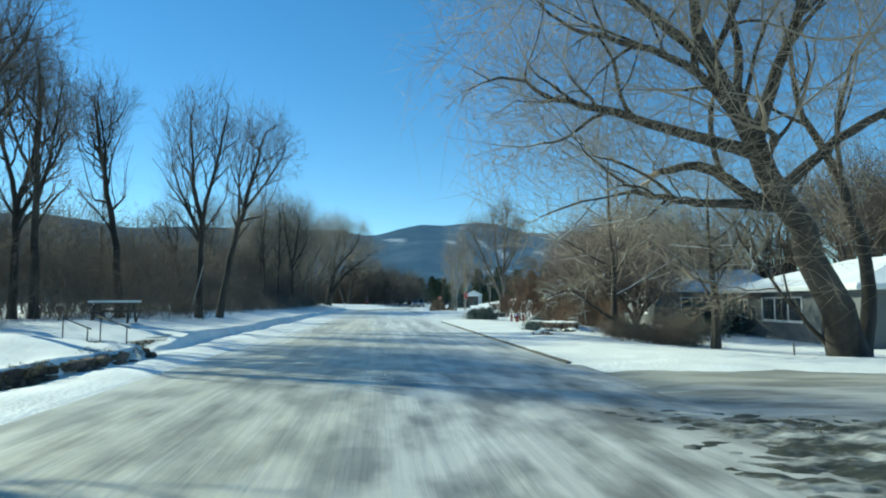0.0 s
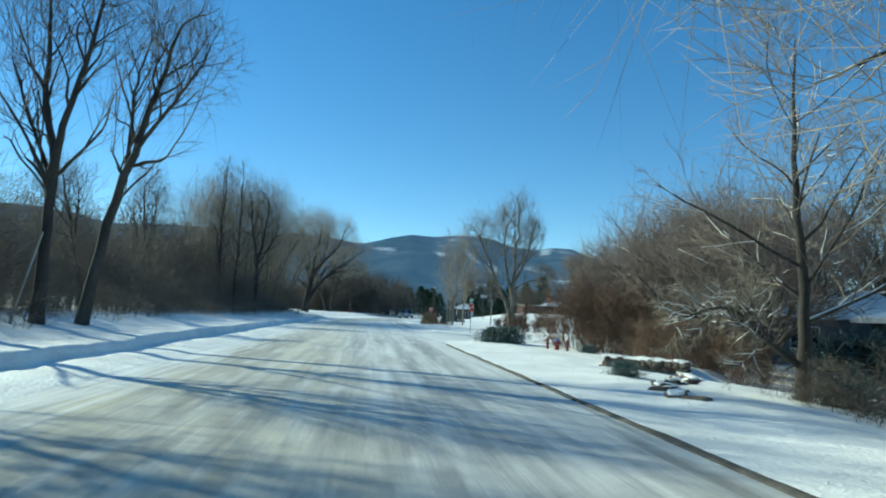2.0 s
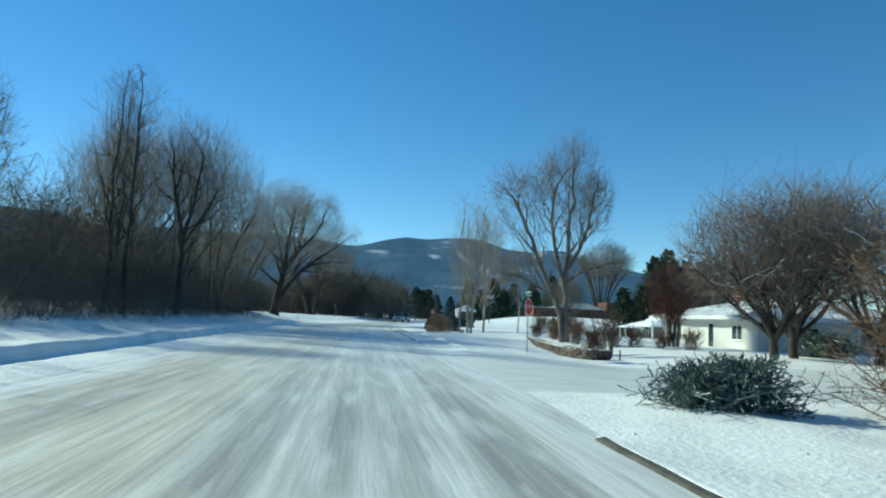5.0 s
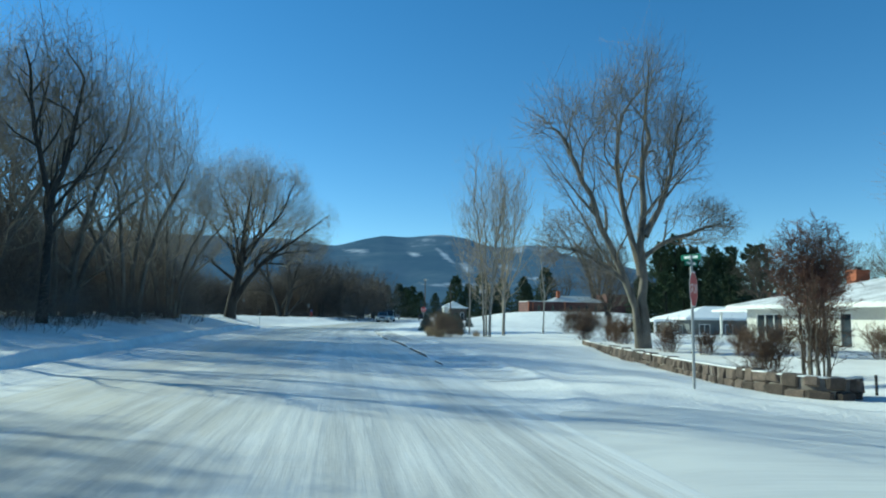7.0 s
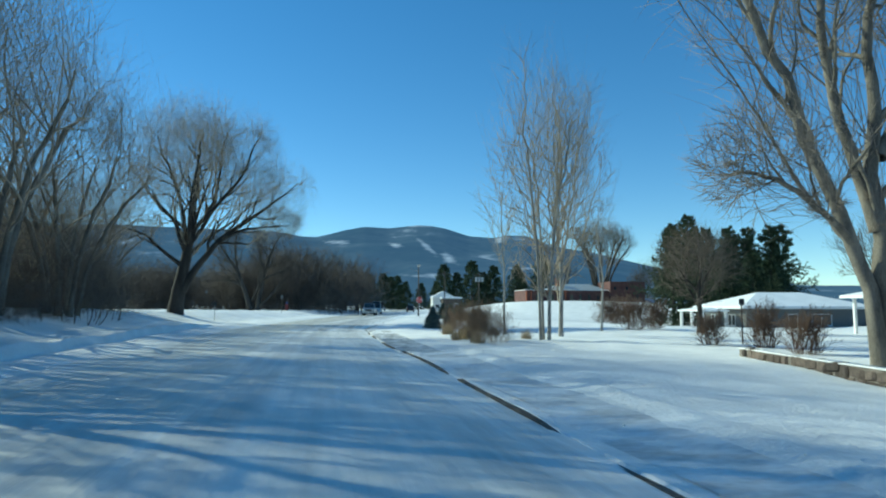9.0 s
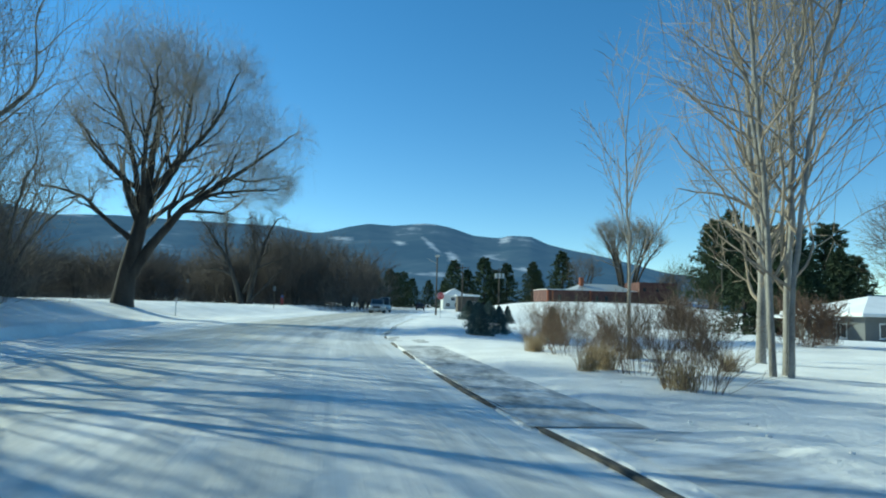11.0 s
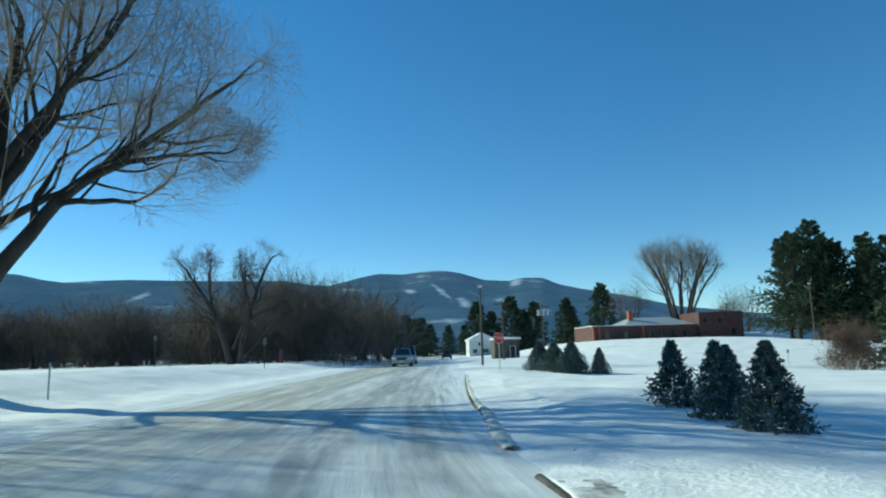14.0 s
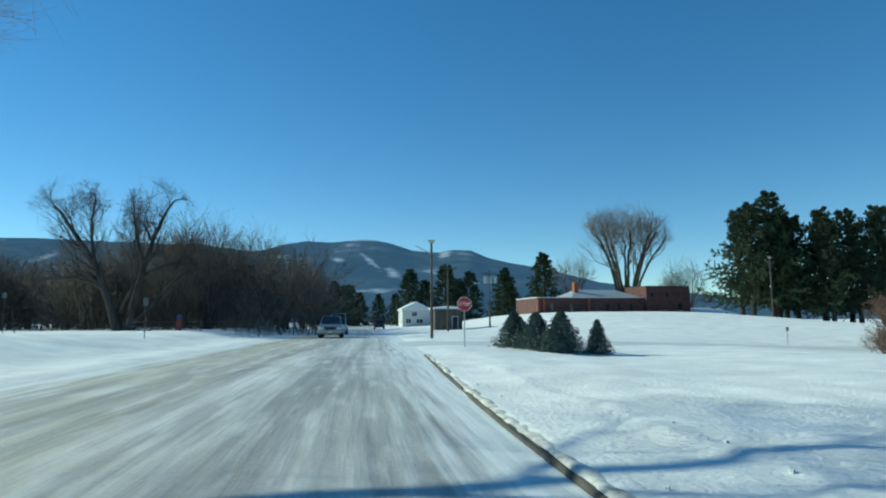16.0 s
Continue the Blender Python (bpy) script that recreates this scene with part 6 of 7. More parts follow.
marker(-19.4, 125.9, 1.75, "dark marker panel on a thin post in the snow", (0.3, 0.42), DARK)
marker(-18.6, 156.5, 2.6, "dull grey sign on a steel post by the verge", (0.3, 0.5), GREY_SIDING, post=POLE_WOOD)
marker(-31.5, 168, 3.2, "small dull grey sign on a post", (0.3, 0.42), GREY_SIDING, post=POLE_WOOD)
marker(-27.2, 160.0, 1.7, "leaning wooden stake in the snow", None, lean=-8, post=POLE_WOOD)
marker(27.0, 159.0, 1.5, "small marker on a stake in the field", (0.25, 0.3), STEEL)
marker(-13.5, 34.0, 3.0, "old weathered leaning stake before the brush", None, lean=14, post=BARK_PALE)
marker(6.95, 68.3, 0.62, "short dark post beside the wall's end", None, post=DARK)
marker(8.9, 93.4, 1.9, "dark lamp post in the front yard", (0.22, 0.25), DARK, post=DARK)
marker(12.3, 22.6, 0.6, "short dark post beside the willow", None, post=DARK)


HYDRANT_RED = paint("hydrant_red", (0.17, 0.018, 0.018), 0.5)


def hydrant(x, y):
    t = thing("fire_hydrant", pose(x, y, on_ground(x, y, 0.03)) @ Matrix.Scale(0.86, 4), "red fire hydrant with a blue bonnet in the snow", "hydrant")
    part("barrel", cone(cone(bmesh.new(), 0.12, 0.115, (0, 0, 0), (0, 0, 0.5), 16), 0.17, 0.17, (0, 0, 0.06), (0, 0, 0.1), 16), HYDRANT_RED, t)
    bonnet = part("bonnet", cone(cone(bmesh.new(), 0.15, 0.15, (0, 0, 0.5), (0, 0, 0.54), 16), 0.13, 0.05, (0, 0, 0.54), (0, 0, 0.66), 16), paint("hydrant_blue", (0.05, 0.15, 0.4), 0.4), t, "blue bonnet")
    part("operating_nut", bar(0.03, 0.03, (0, 0, 0.66), (0, 0, 0.71), 5), HYDRANT_RED, bonnet)
    for a, r in ((0, 0.055), (180, 0.055), (-90, 0.075)):
        c, s = math.cos(radians(a)), math.sin(radians(a))
        o = part("outlet", bar(r, r, (0.1 * c, 0.1 * s, 0.38), (0.2 * c, 0.2 * s, 0.38), 12), HYDRANT_RED, t)
        part("cap", bar(r + 0.015, r + 0.01, (0.2 * c, 0.2 * s, 0.38), (0.235 * c, 0.235 * s, 0.38), 8), HYDRANT_RED, o)


hydrant(5.3, 46.1)
for x, y, m, lab in ((5.02, 47.1, DARK, "dark red guard post beside the hydrant"), (5.72, 45.7, RED, "red guard post beside the hydrant")):
    t = thing("guard_post", pose(x, y, on_ground(x, y, 0.05)), lab, "post", "hydrant guard posts")
    part("pipe", bar(0.065, 0.065, (0, 0, 0), (0, 0, 0.56), 14), paint("guard_red", (0.16, 0.022, 0.022), 0.5), t)
    part("cap", bar(0.065, 0.03, (0, 0, 0.56), (0, 0, 0.6), 14), SNOW, t, "snow on the cap")


def picnic_table(x, y, turn):
    t = thing("picnic_table", pose(x, y, on_ground(x, y, 0.02), 0, 0, turn), "weathered picnic table with snow on its top", "table")
    for k in range(5):
        part("top_board", boxes((-0.9, -0.36 + 0.15 * k, 0.72, 0.9, -0.23 + 0.15 * k, 0.76), bevel=0.006), POLE_WOOD, t)
    for s in (-1, 1):
        part("bench_board", boxes((-0.9, s * 0.72 - 0.13, 0.42, 0.9, s * 0.72 + 0.13, 0.46), bevel=0.006), POLE_WOOD, t)
        part("crosspiece", boxes((s * 0.62 - 0.03, -0.8, 0.36, s * 0.62 + 0.03, 0.8, 0.42)), POLE_WOOD, t)
        for u in (-1, 1):
            part("leg", bar(0.05, 0.05, (s * 0.62, u * 0.62, 0), (s * 0.62, u * 0.25, 0.72), 6), POLE_WOOD, t)
    part("snow_cover", boxes((-0.88, -0.34, 0.76, 0.88, 0.37, 0.84), bevel=0.03), SNOW, t, "snow on the table top")


picnic_table(-12.6, 24.6, 12)


def rail_fence(x, y, n, turn, label, span=2.4, h=1.0):
    t = thing("rail_fence", pose(x, y, on_ground(x, y, 0.1), 0, 0, turn), label, "fence")
    for k in range(n + 1):
        part("post", boxes((k * span - 0.06, -0.06, 0, k * span + 0.06, 0.06, h + 0.15), bevel=0.01), POLE_WOOD, t)
    for k in range(n):
        for z in (0.45, 0.85):
            part("rail", boxes((k * span + 0.06, -0.03, z, (k + 1) * span - 0.06, 0.03, z + 0.1), bevel=0.01), POLE_WOOD, t)


rail_fence(-26, 178, 6, 12, "dark wooden rail fence along the snowy lot", 2.2, 0.8)
rail_fence(-64, 190, 12, 8, "long dark rail fence across the field", 2.8, 0.9)

red_box = thing("kiosk", pose(-21.0, 177.0, on_ground(-21, 177, 0.05)), "red and blue standing box by the parking lot", "kiosk")
part("body", boxes((-0.2, -0.2, 0, 0.2, 0.2, 1.1), bevel=0.03), HYDRANT_RED, red_box)
part("top", boxes((-0.22, -0.22, 1.1, 0.22, 0.22, 1.5), bevel=0.04), paint("kiosk_blue", (0.02, 0.045, 0.14), 0.5), red_box)
part("pole", bar(0.04, 0.04, (0, 0, 1.5), (0, 0, 2.3), 8), DARK, red_box)


# ---- vehicles ----
def lofted(sections):
    """A closed skin over rows of points, one row for each section along y."""
    bm = bmesh.new()
    rows = [[bm.verts.new(p) for p in s] for s in sections]
    for a, b in zip(rows, rows[1:]):
        for i in range(len(a)):
            j = (i + 1) % len(a)
            bm.faces.new((a[i], a[j], b[j], b[i]))
    bm.faces.new(rows[0][::-1])
    bm.faces.new(rows[-1])
    bmesh.ops.recalc_face_normals(bm, faces=bm.faces)
    bmesh.ops.bevel(bm, geom=list(bm.edges), offset=0.02, segments=1, affect="EDGES")
    return bm


def ring(y, w, z0, z1, tuck=0.06):
    return [(-w + tuck, y, z0), (w - tuck, y, z0), (w, y, z0 + 0.2), (w, y, z1 - 0.12), (w - 0.1, y, z1), (-w + 0.1, y, z1), (-w, y, z1 - 0.12), (-w, y, z0 + 0.2)]


def vehicle(m, label, category, mat, pickup=True, length=5.4, width=0.98, tall=1.85):
    """A car whose front looks along -y."""
    t = thing(category.replace(" ", "_"), m, label, category)
    hood = 1.12 if pickup else 1.0
    part("body", lofted([ring(0.0, width * 0.94, 0.42, hood - 0.18), ring(0.12, width, 0.36, hood - 0.06), ring(1.35, width, 0.34, hood + 0.02), ring(length - 0.1, width, 0.36, hood + 0.02), ring(length, width * 0.96, 0.45, hood - 0.05)]), mat, t)
    c1 = 3.5 if pickup else length - 0.5
    cab = part("cab", lofted([[(-width * 0.93, 1.25, hood), (width * 0.93, 1.25, hood), (width * 0.9, 1.28, hood + 0.03), (-width * 0.9, 1.28, hood + 0.03)], [(-width * 0.93, 2.05, hood), (width * 0.93, 2.05, hood), (width * 0.76, 2.05, tall), (-width * 0.76, 2.05, tall)], [(-width * 0.93, c1 - 0.35, hood), (width * 0.93, c1 - 0.35, hood), (width * 0.76, c1 - 0.35, tall), (-width * 0.76, c1 - 0.35, tall)], [(-width * 0.93, c1, hood), (width * 0.93, c1, hood), (width * 0.85, c1, hood + 0.1), (-width * 0.85, c1, hood + 0.1)]]), mat, t)
    ws = bmesh.new()
    ws.faces.new([ws.verts.new(p) for p in ((-width * 0.82, 1.34, hood + 0.09), (width * 0.82, 1.34, hood + 0.09), (width * 0.70, 1.98, tall - 0.06), (-width * 0.70, 1.98, tall - 0.06))])
    part("windscreen", ws, GLASS, cab, at=pose(0, -0.025, 0.02))
    for s in (-1, 1):
        sw = bmesh.new()
        sw.faces.new([sw.verts.new(p) for p in ((s * width * 0.92, 1.6, hood + 0.08), (s * width * 0.92, c1 - 0.35, hood + 0.08), (s * width * 0.79, c1 - 0.45, tall - 0.1), (s * width * 0.79, 2.05, tall - 0.1))])
        part("side_window", sw, GLASS, cab, at=pose(s * 0.02, 0, 0))
        part("headlight", boxes((s * width * 0.9 - s * 0.34, -0.04, hood - 0.36, s * width * 0.9, 0.06, hood - 0.2), bevel=0.02), WHITE, t, "clear headlight")
        part("mirror", boxes((s * (width + 0.02), 1.45, hood + 0.08, s * (width + 0.2), 1.55, hood + 0.3), bevel=0.03), DARK, t)
        part("tail_light", boxes((s * width * 0.86 - s * 0.06, length - 0.03, hood - 0.35, s * width * 0.86, length + 0.02, hood - 0.05)), RED, t)
        for y in (0.95, length - 1.15):
            wheel = part("wheel", bar(0.39, 0.39, (s * (width - 0.24), y, 0.37), (s * (width + 0.02), y, 0.37), 20), DARK, t, "black tyre")
            part("rim", bar(0.22, 0.2, (s * (width + 0.015), y, 0.37), (s * (width + 0.035), y, 0.37), 14), STEEL, wheel)
    part("grille", boxes((-0.5, -0.045, hood - 0.42, 0.5, 0.05, hood - 0.18), bevel=0.02), DARK, t, "dark grille")
    part("front_bumper", boxes((-width * 0.95, -0.12, 0.4, width * 0.95, 0.08, 0.62), bevel=0.04), STEEL, t)
    part("number_plate", boxes((-0.16, -0.13, 0.45, 0.16, -0.121, 0.57)), WHITE, t)
    return t


vehicle(pose(-7.5, 170.5, 0.03, 0, 0, -3), "silver pickup truck with snowy hood on the road", "pickup truck", paint("silver_paint", (0.42, 0.43, 0.43), 0.3, 0.5), True, 5.6, 1.0, 1.9)
vehicle(pose(-6.6, 185.5, 0.03, 0, 0, -3), "pale boxy van following on the road", "van", paint("pale_paint", (0.6, 0.6, 0.58), 0.4), False, 5.2, 0.95, 2.3)
vehicle(pose(1.6, 232, 0.03, 0, 0, 176), "dark car far down the road", "car", paint("black_paint", (0.03, 0.03, 0.035), 0.3), False, 4.7, 0.92, 1.65)
vehicle(pose(-6.0, 262, 0.03, 0, 0, -3), "grey car parked far down the road", "car", paint("grey_paint", (0.2, 0.2, 0.21), 0.35), False, 4.6, 0.9, 1.5)


# ---- side streets, driveway and bare patches ----
def strip(name, x0, x1, y0, y1, z, mat, label, category, flare=0.0, n=120, lift=0.0):
    """A side street's surface between the kerb line and x1, widening towards the road."""
    xs = np.linspace(0, 1, n)
    v, uv = [], []
    rows = 7
    for i, f in enumerate(xs):
        for j in range(rows):
            g = j / (rows - 1)
            wide = flare * math.exp(-f * (x1 - x0) / 3.0)
            y = (y0 - wide) * (1 - g) + (y1 + wide) * g
            x = (float(kerb_x(y)) - 0.7) * (1 - f) + x1 * f
            rise = float(step(0.2, 1.6, np.array(x - kerb_x(y) + 0.9)))
            bed = min(1.0, 9 * min(g, 1 - g))
            v.append((x, y, -0.01 * (1 - rise) + (float(ground_z(x, y, False)) + z * bed - 0.03 * (1 - bed)) * rise + lift * math.sin(g * math.pi) + 0.01 * float(value_noise(np.array(x / 1.5), np.array(y / 1.5), 3))))
            uv.append((y - y0 + 2.0, x))
    i = (np.arange(n - 1)[:, None] * rows + np.arange(rows - 1)[None]).ravel()
    q = np.stack([i, i + rows, i + rows + 1, i + 1], -1)
    me = mesh_of(name, v, q)
    lay = me.uv_layers.new(name="UVMap")
    lay.data.foreach_set("uv", np.array(uv, dtype=np.float32)[q.ravel()].ravel())
    ob = new(name, me)
    me.materials.append(mat)
    return tagged(ob, label, category, kind="structure")


strip("side_street", 3, 60, 8.0, 13.0, 0.045, PACKED_DARK, "side street of packed grey snow", "road", 2.0)
strip("side_street", 0, 60, 52.4, 64.2, 0.045, PACKED_LIGHT, "side street of packed snow", "road", 2.0)
strip("side_street", -3, 60, 151.6, 158.6, 0.045, PACKED_LIGHT, "side street of packed snow", "road", 2.0)

SLUSH = surface("bare_concrete", (0.17, 0.165, 0.15), (0.78, 0.78, 0.77), 1.3, 6, 0.6, 0.4, stretch=(1.6, 0.7, 1), low=0.5, high=0.95)
THIN_SNOW = surface("thin_snow", (0.34, 0.34, 0.33), (0.8, 0.81, 0.81), 0.9, 7, 0.6, 0.5, stretch=(0.8, 1.4, 1), low=0.42, high=0.82, bump_dist=0.03)
pavement = new("pavement", sheet("pavement", np.arange(-1.36, -0.1, 0.13), np.arange(69.0, 91.05, 0.26), lambda x, y: ground_z(x, y) + 0.008 + 0.012 * value_noise(x / 0.6, y / 0.9, 41)))
pavement.data.materials.append(THIN_SNOW)
tagged(pavement, "pavement under thin grey trodden snow", "pavement", kind="structure")
drive = new("driveway", sheet("driveway", np.array([-1.03, -0.7, -0.3, 0.1, 0.36]), np.arange(91.1, 104.61, 0.5), lambda x, y: 0.052 + 0 * x))
drive.data.materials.append(SLUSH)
tagged(drive, "bare grey asphalt apron with thin snow beside the kerb", "driveway", kind="structure")


def tuft_mesh(name, seed, n, h, spread):
    """Blades of dry grass."""
    rg = np.random.default_rng(seed)
    a, d = rg.random(n) * 6.283, rg.random(n) ** 0.7 * spread
    foot = np.stack([np.cos(a) * d, np.sin(a) * d, np.zeros(n)], -1)
    lean = rg.normal(0, 0.35 if h > 0.2 else 1.6, (n, 3))
    lean[:, 2] = 1
    hh = h * rg.uniform(0.5, 1.1, n)[:, None]
    tip = foot + lean * hh
    mid = foot + lean * hh * 0.5 + np.array([0, 0, 0.1]) * hh
    return mesh_of(name, *tubes(np.stack([foot, mid, tip], 1), np.full((n, 3), 0.006) * np.array([1, 0.8, 0.3]), 3))


dry_tuft = [tuft_mesh("tuft", 300 + k, 150, 0.55, 0.28) for k in range(2)]
GRASS = surface("winter_grass", (0.045, 0.042, 0.026), (0.15, 0.13, 0.08), 1.5, 20, 0.9, 0, per_object=0.2)
green_tuft = tuft_mesh("tuft_green", 310, 130, 0.045, 0.4)


def tuft(me, x, y, mat, label, size=1.0, group=""):
    t = thing("grass_tuft", pose(x, y, on_ground(x, y, 0.02), 0, 0, 40 * x) @ Matrix.Scale(size, 4), label, "grass", group)
    part("blade_mass", me, mat, t)["kind"] = "stuff"


for x, y, sz in ((-1.8, 102.2, 1.0), (-1.45, 97.3, 1.1), (-1.4, 93.8, 1.0), (-1.9, 96.9, 0.8), (-1.5, 103.3, 0.8), (-0.9, 99.4, 0.7), (0.4, 100.2, 0.8), (1.2, 97.0, 0.8)):
    tuft(dry_tuft[int(abs(x * 10)) % 2], x, y, STRAW, "tuft of dry straw-coloured grass in snow", sz, "dry grass tufts")
rng = random.Random(21)
# rough grass through the snow on the verge before the first side street
for k in range(60):
    x, y = 2.6 + 4.5 * rng.random(), 2.5 + 5.2 * rng.random()
    if x > float(kerb_x(y)) - 1.4:
        tuft(green_tuft, x, y, GRASS, "matted winter grass showing through the snow", rng.uniform(0.7, 1.5), "verge grass")
# grass along the cut edge of the bank, and bare places by the bend
for k in range(20):
    y = 16 + 9 * rng.random()
    x = float(kerb_x(y)) - 12.35 - 0.35 * rng.random()
    tuft(green_tuft, x, y, GRASS, "matted winter grass on the bank's edge", rng.uniform(0.6, 1.1), "bank grass")
# clods of ploughed snow along the verge
clod = [stone_mesh(400 + k, 0.13, 0.12, 0.09) for k in range(4)]
for me in clod:
    me.materials.clear()
    me.materials.append(SNOW)
for k in range(90):
    y = rng.choice((rng.uniform(69, 95), rng.uniform(112, 142), rng.uniform(16, 47)))
    x = float(kerb_x(y)) + (abs(rng.gauss(0.5, 0.35)) + 0.12 if rng.random() < 0.4 else rng.gauss(1.9, 0.3))
    ob = new("snow_clod", clod[rng.randrange(4)])
    sc = rng.uniform(0.12, 0.4)
    ob.matrix_world = pose(x, y, float(ground_z(x, y)) + 0.01, 0, 0, rng.uniform(0, 360)) @ Matrix.Scale(sc, 4)
    tagged(ob, "small clod of ploughed snow on the verge", "snow", "ploughed snow clods")


# dark slush and trodden grass where the first side street meets the road
SLUSH_DARK = surface("slush_and_grass", (0.035, 0.037, 0.027), (0.42, 0.42, 0.4), 1.6, 9, 0.7, 0.8, stretch=(0.8, 1.3, 1), bump_dist=0.04, low=0.66, high=1.0)

SLUSH_THIN = surface("thin_brown_slush", (0.16, 0.145, 0.115), (0.7, 0.69, 0.67), 3.5, 12, 0.7, 0.5, low=0.5, high=0.9)


def slush_patch(s0, s1, y0, y1, label, seed, lift=0.03, mat=SLUSH_DARK):
    """A ragged patch that sinks into the snow round its edge."""
    mid_s, mid_y, half_s, half_y = (s0 + s1) / 2, (y0 + y1) / 2, (s1 - s0) / 2, (y1 - y0) / 2

    def height(x, y):
        u = np.maximum(np.abs((kerb_x(y) - x - mid_s) / half_s), np.abs((y - mid_y) / half_y))
        ragged = 0.5 * value_noise(x / 0.9, y / 0.6, seed) + 0.55 * value_noise(x / 0.28, y / 0.2, seed + 1) + 0.5 * value_noise(x / 0.11, y / 0.09, seed + 2)
        return np.maximum(ground_z(x, y), 0.0) + lift * (1.1 - 1.6 * u ** 3 + ragged) - 0.008
    ob = new("slush", sheet("slush", np.arange(s0, s1 + 0.01, 0.05), np.arange(y0, y1 + 0.01, 0.05), height))
    ob.data.materials.append(mat)
    return tagged(ob, label, "slush", kind="structure")


slush_patch(-5.0, 2.3, 2.2, 9.0, "dark slush and trodden winter grass by the street corner", 30, 0.05)
slush_patch(-1.0, -0.35, 105.5, 108.6, "ragged brown bare patch in the verge snow", 33, 0.012, SLUSH_THIN)
slush_patch(-0.2, 0.6, 107.5, 110.5, "ragged brown bare patch in the verge snow", 36, 0.012, SLUSH_THIN)

# dark rocks along the lip of the ditch
LIP = resample([(5.1, 36.8), (6.4, 36.2), (7.2, 35.2), (6.6, 33.2), (5.3, 31.2), (4.5, 29.7), (4.3, 27.6)], 44)
for i, (x, y) in enumerate(LIP):
    rock = thing("rock", pose(x + rng.uniform(-0.2, 0.2), y, on_ground(x, y, 0.02), rng.uniform(-12, 12), rng.uniform(-12, 12), rng.uniform(0, 360)) @ Matrix.Diagonal((rng.uniform(0.6, 1.5), rng.uniform(0.6, 1.3), rng.uniform(0.5, 1.2), 1)), "dark field rock half buried in snow", "rock", "rocks along the ditch")
    part("stone", stone_kinds[rng.randrange(8)], STONE, rock)
    if rng.random() < 0.6:
        part("snow_cover", clod[rng.randrange(4)], SNOW, rock, "snow on the rock", at=pose(0, 0, 0.13) @ Matrix.Diagonal((2.4, 2.2, 0.9, 1)))
rubble_wall = thing("rubble_wall", pose(0, 0, 0), "low dry-laid wall of dark rubble before the shrubs, snow on top", "wall")
for row in range(2):
    for k in range(14):
        d = 0.05 + 0.2 * k + 0.09 * (row % 2) + rng.uniform(-0.03, 0.03)
        x, y = 5.1 + 0.795 * d - 0.606 * 0.02 * row, 36.75 - 0.606 * d - 0.02 * row
        part("stone", stone_kinds[rng.randrange(8)], STONE, rubble_wall, at=pose(x, y, 0.1 + 0.13 * row + rng.uniform(-0.02, 0.02), rng.uniform(-15, 15), rng.uniform(-15, 15), rng.uniform(0, 360)) @ Matrix.Diagonal((rng.uniform(0.45, 0.75), rng.uniform(0.5, 0.75), rng.uniform(0.55, 0.8), 1)))
ds = np.linspace(-0.1, 2.75, 30)
cap = np.stack([np.stack([5.1 + 0.795 * ds + 0.606 * o + 0.03 * value_noise(ds / 0.3, ds * 0 + o, 61), 36.75 - 0.606 * ds + 0.795 * o, z + 0.035 * value_noise(ds / 0.35, ds * 0 + 3 * o, 62)], -1) for o, z in ((-0.1, 0.28), (-0.07, 0.36), (0.1, 0.4), (0.35, 0.38), (0.55, 0.26))], 1)
i = (np.arange(29)[:, None] * 5 + np.arange(4)[None]).ravel()
part("snow_cover", mesh_of("snow_cover", cap, np.stack([i, i + 5, i + 6, i + 1], -1)), SNOW, rubble_wall, "snow along the wall's top")
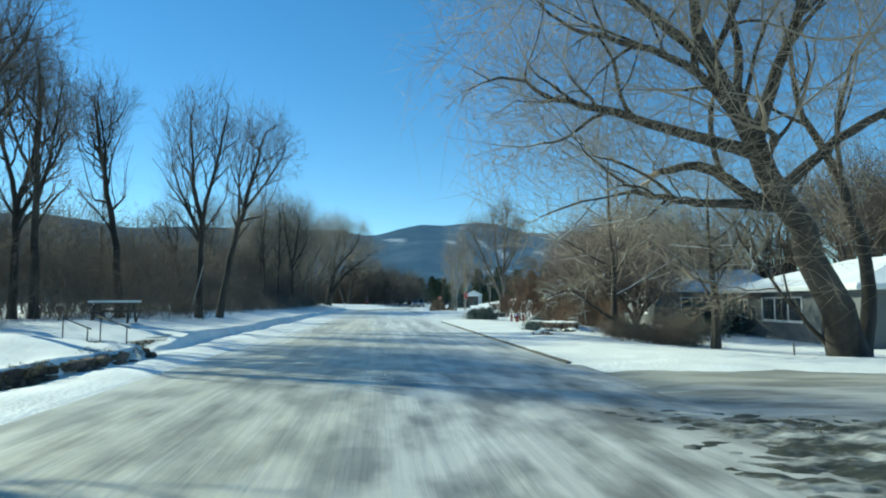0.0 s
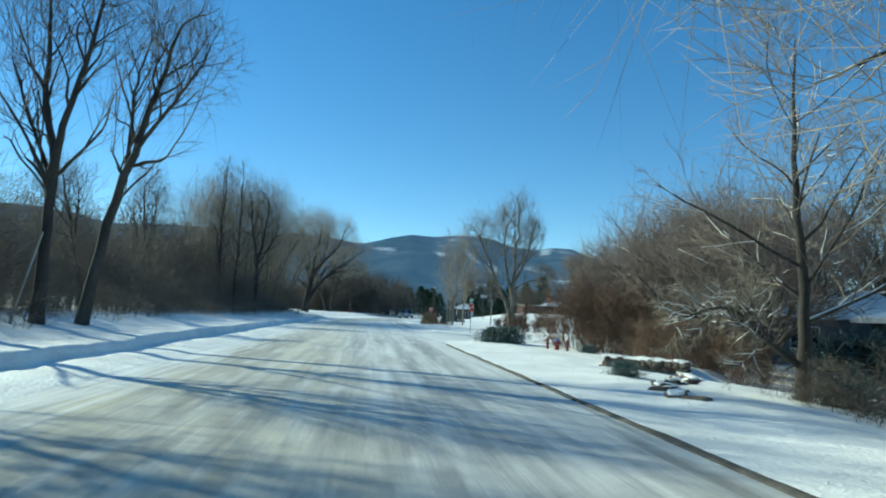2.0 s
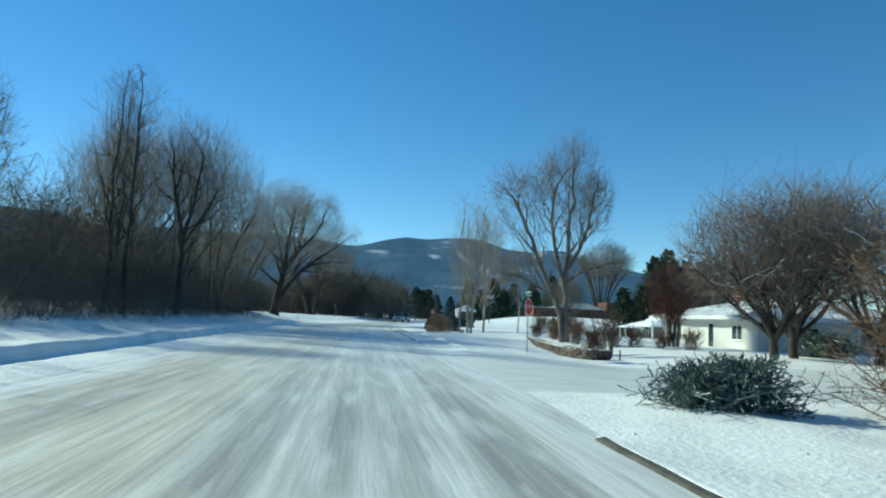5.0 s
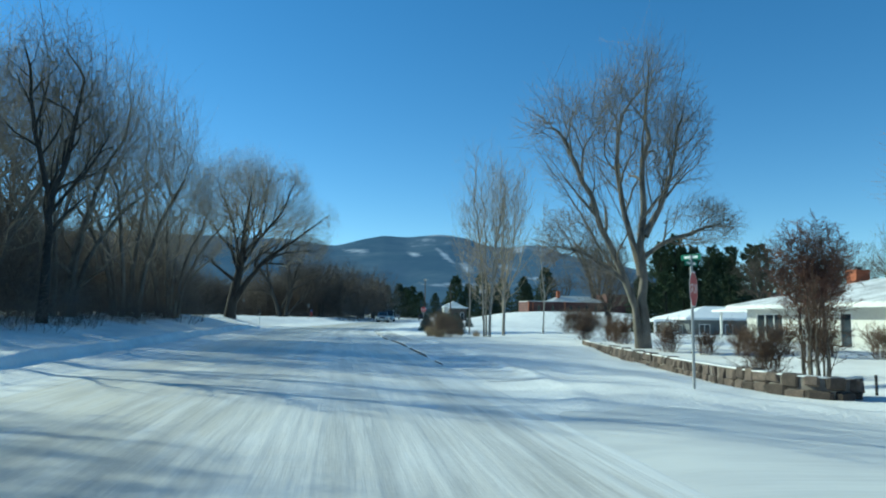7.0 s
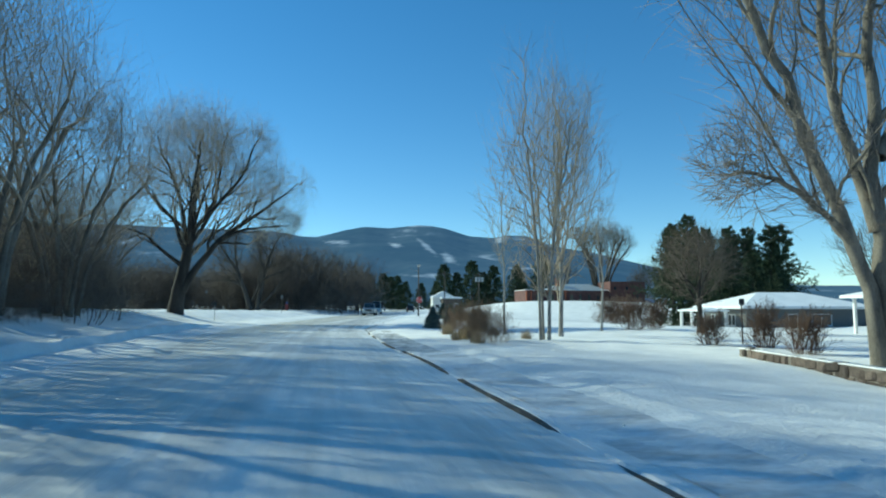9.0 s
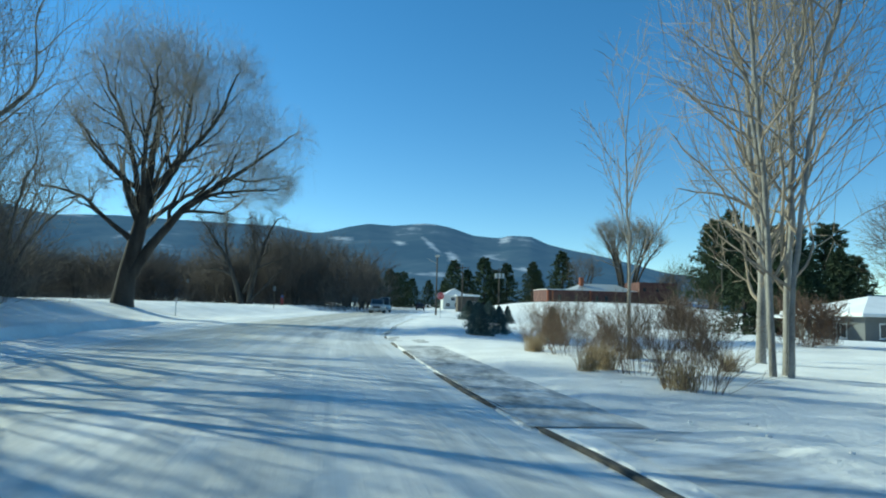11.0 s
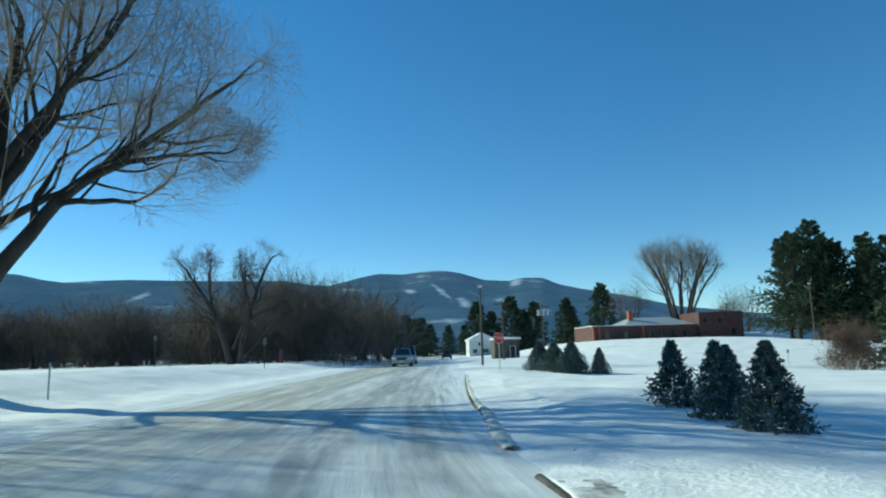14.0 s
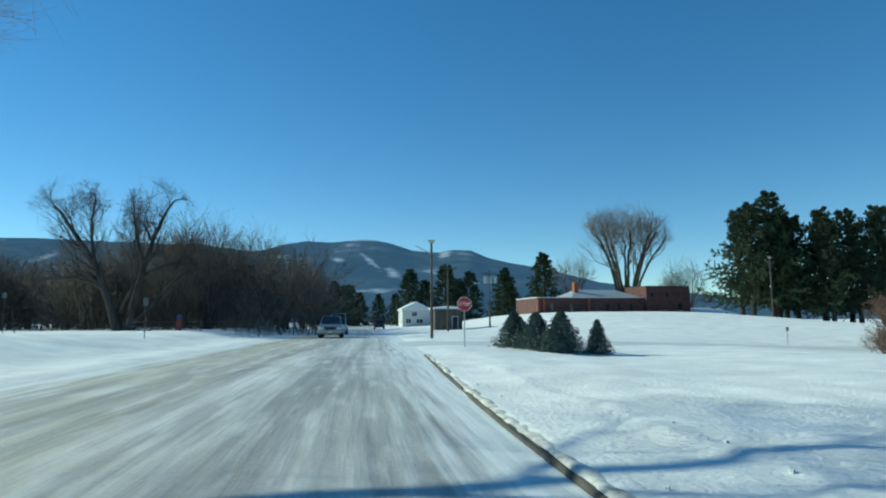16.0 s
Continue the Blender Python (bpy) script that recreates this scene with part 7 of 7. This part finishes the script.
for k in range(12):
    x, y = rng.uniform(7.0, 11.0), rng.uniform(24.5, 31)
    shrub("ditch_brush", brush_a[rng.randrange(3)], x, y, "low tangle of dark brown brush in the ditch", TWIG, rng.uniform(0.17, 0.26), rng.uniform(0, 360), "ditch brush", 2.2, 0.2)


# snowy mound with a stone edging and two handrails on the far side of the road
terrace = thing("stone_edging", pose(0, 0, 0), "low edging of dark stones at the foot of a snowy mound", "wall")
EDGE = [(-7.62, 3.5 + 0.42 * k) for k in range(30)] + [(-9.85 + 2.23 * math.cos(a), 16.2 + 2.23 * math.sin(a)) for a in np.arange(0.12, 1.5, 0.18)]
for i, (x, y) in enumerate(EDGE):
    turn = 90 if i < 30 else 90 + math.degrees(0.12 + 0.18 * (i - 30))
    for row in range(2):
        if rng.random() < 0.85:
            part("stone", stone_kinds[rng.randrange(8)], STONE, terrace, at=pose(x + rng.uniform(-0.06, 0.06) - 0.1 * row, y + rng.uniform(-0.1, 0.1), 0.04 + 0.15 * row, rng.uniform(-12, 12), rng.uniform(-12, 12), turn + rng.uniform(-16, 16)) @ Matrix.Diagonal((rng.uniform(0.5, 1.1), rng.uniform(0.5, 0.9), rng.uniform(0.5, 0.9), 1)))
for k in range(44):
    x, y = EDGE[rng.randrange(len(EDGE))]
    t = thing("grass_tuft", pose(x + rng.uniform(-0.25, 0.1), y + rng.uniform(-0.2, 0.2), 0.16 + rng.uniform(0, 0.15), 0, 25, 40 * k) @ Matrix.Scale(rng.uniform(0.5, 1.0), 4), "matted winter grass over the edging stones", "grass", "edging grass")
    part("blade_mass", green_tuft, GRASS, t)["kind"] = "stuff"
for a, b in (((-9.1, 18.5), (-10.5, 19.7)), ((-9.9, 17.9), (-11.3, 19.1))):
    rail = thing("handrail", pose(a[0], a[1], 0.0), "thin dark metal handrail beside the snowy mound", "handrail", "handrails at the mound")
    dx, dy = b[0] - a[0], b[1] - a[1]
    part("post", bar(0.018, 0.018, (0, 0, -0.1), (0, 0, 0.8), 8), DARK, rail)
    part("post", bar(0.018, 0.018, (dx, dy, -0.1), (dx, dy, 1.05), 8), DARK, rail)
    part("rail", bar(0.02, 0.02, (-0.12 * dx, -0.12 * dy, 0.77), (1.12 * dx, 1.12 * dy, 1.08), 8), DARK, rail)
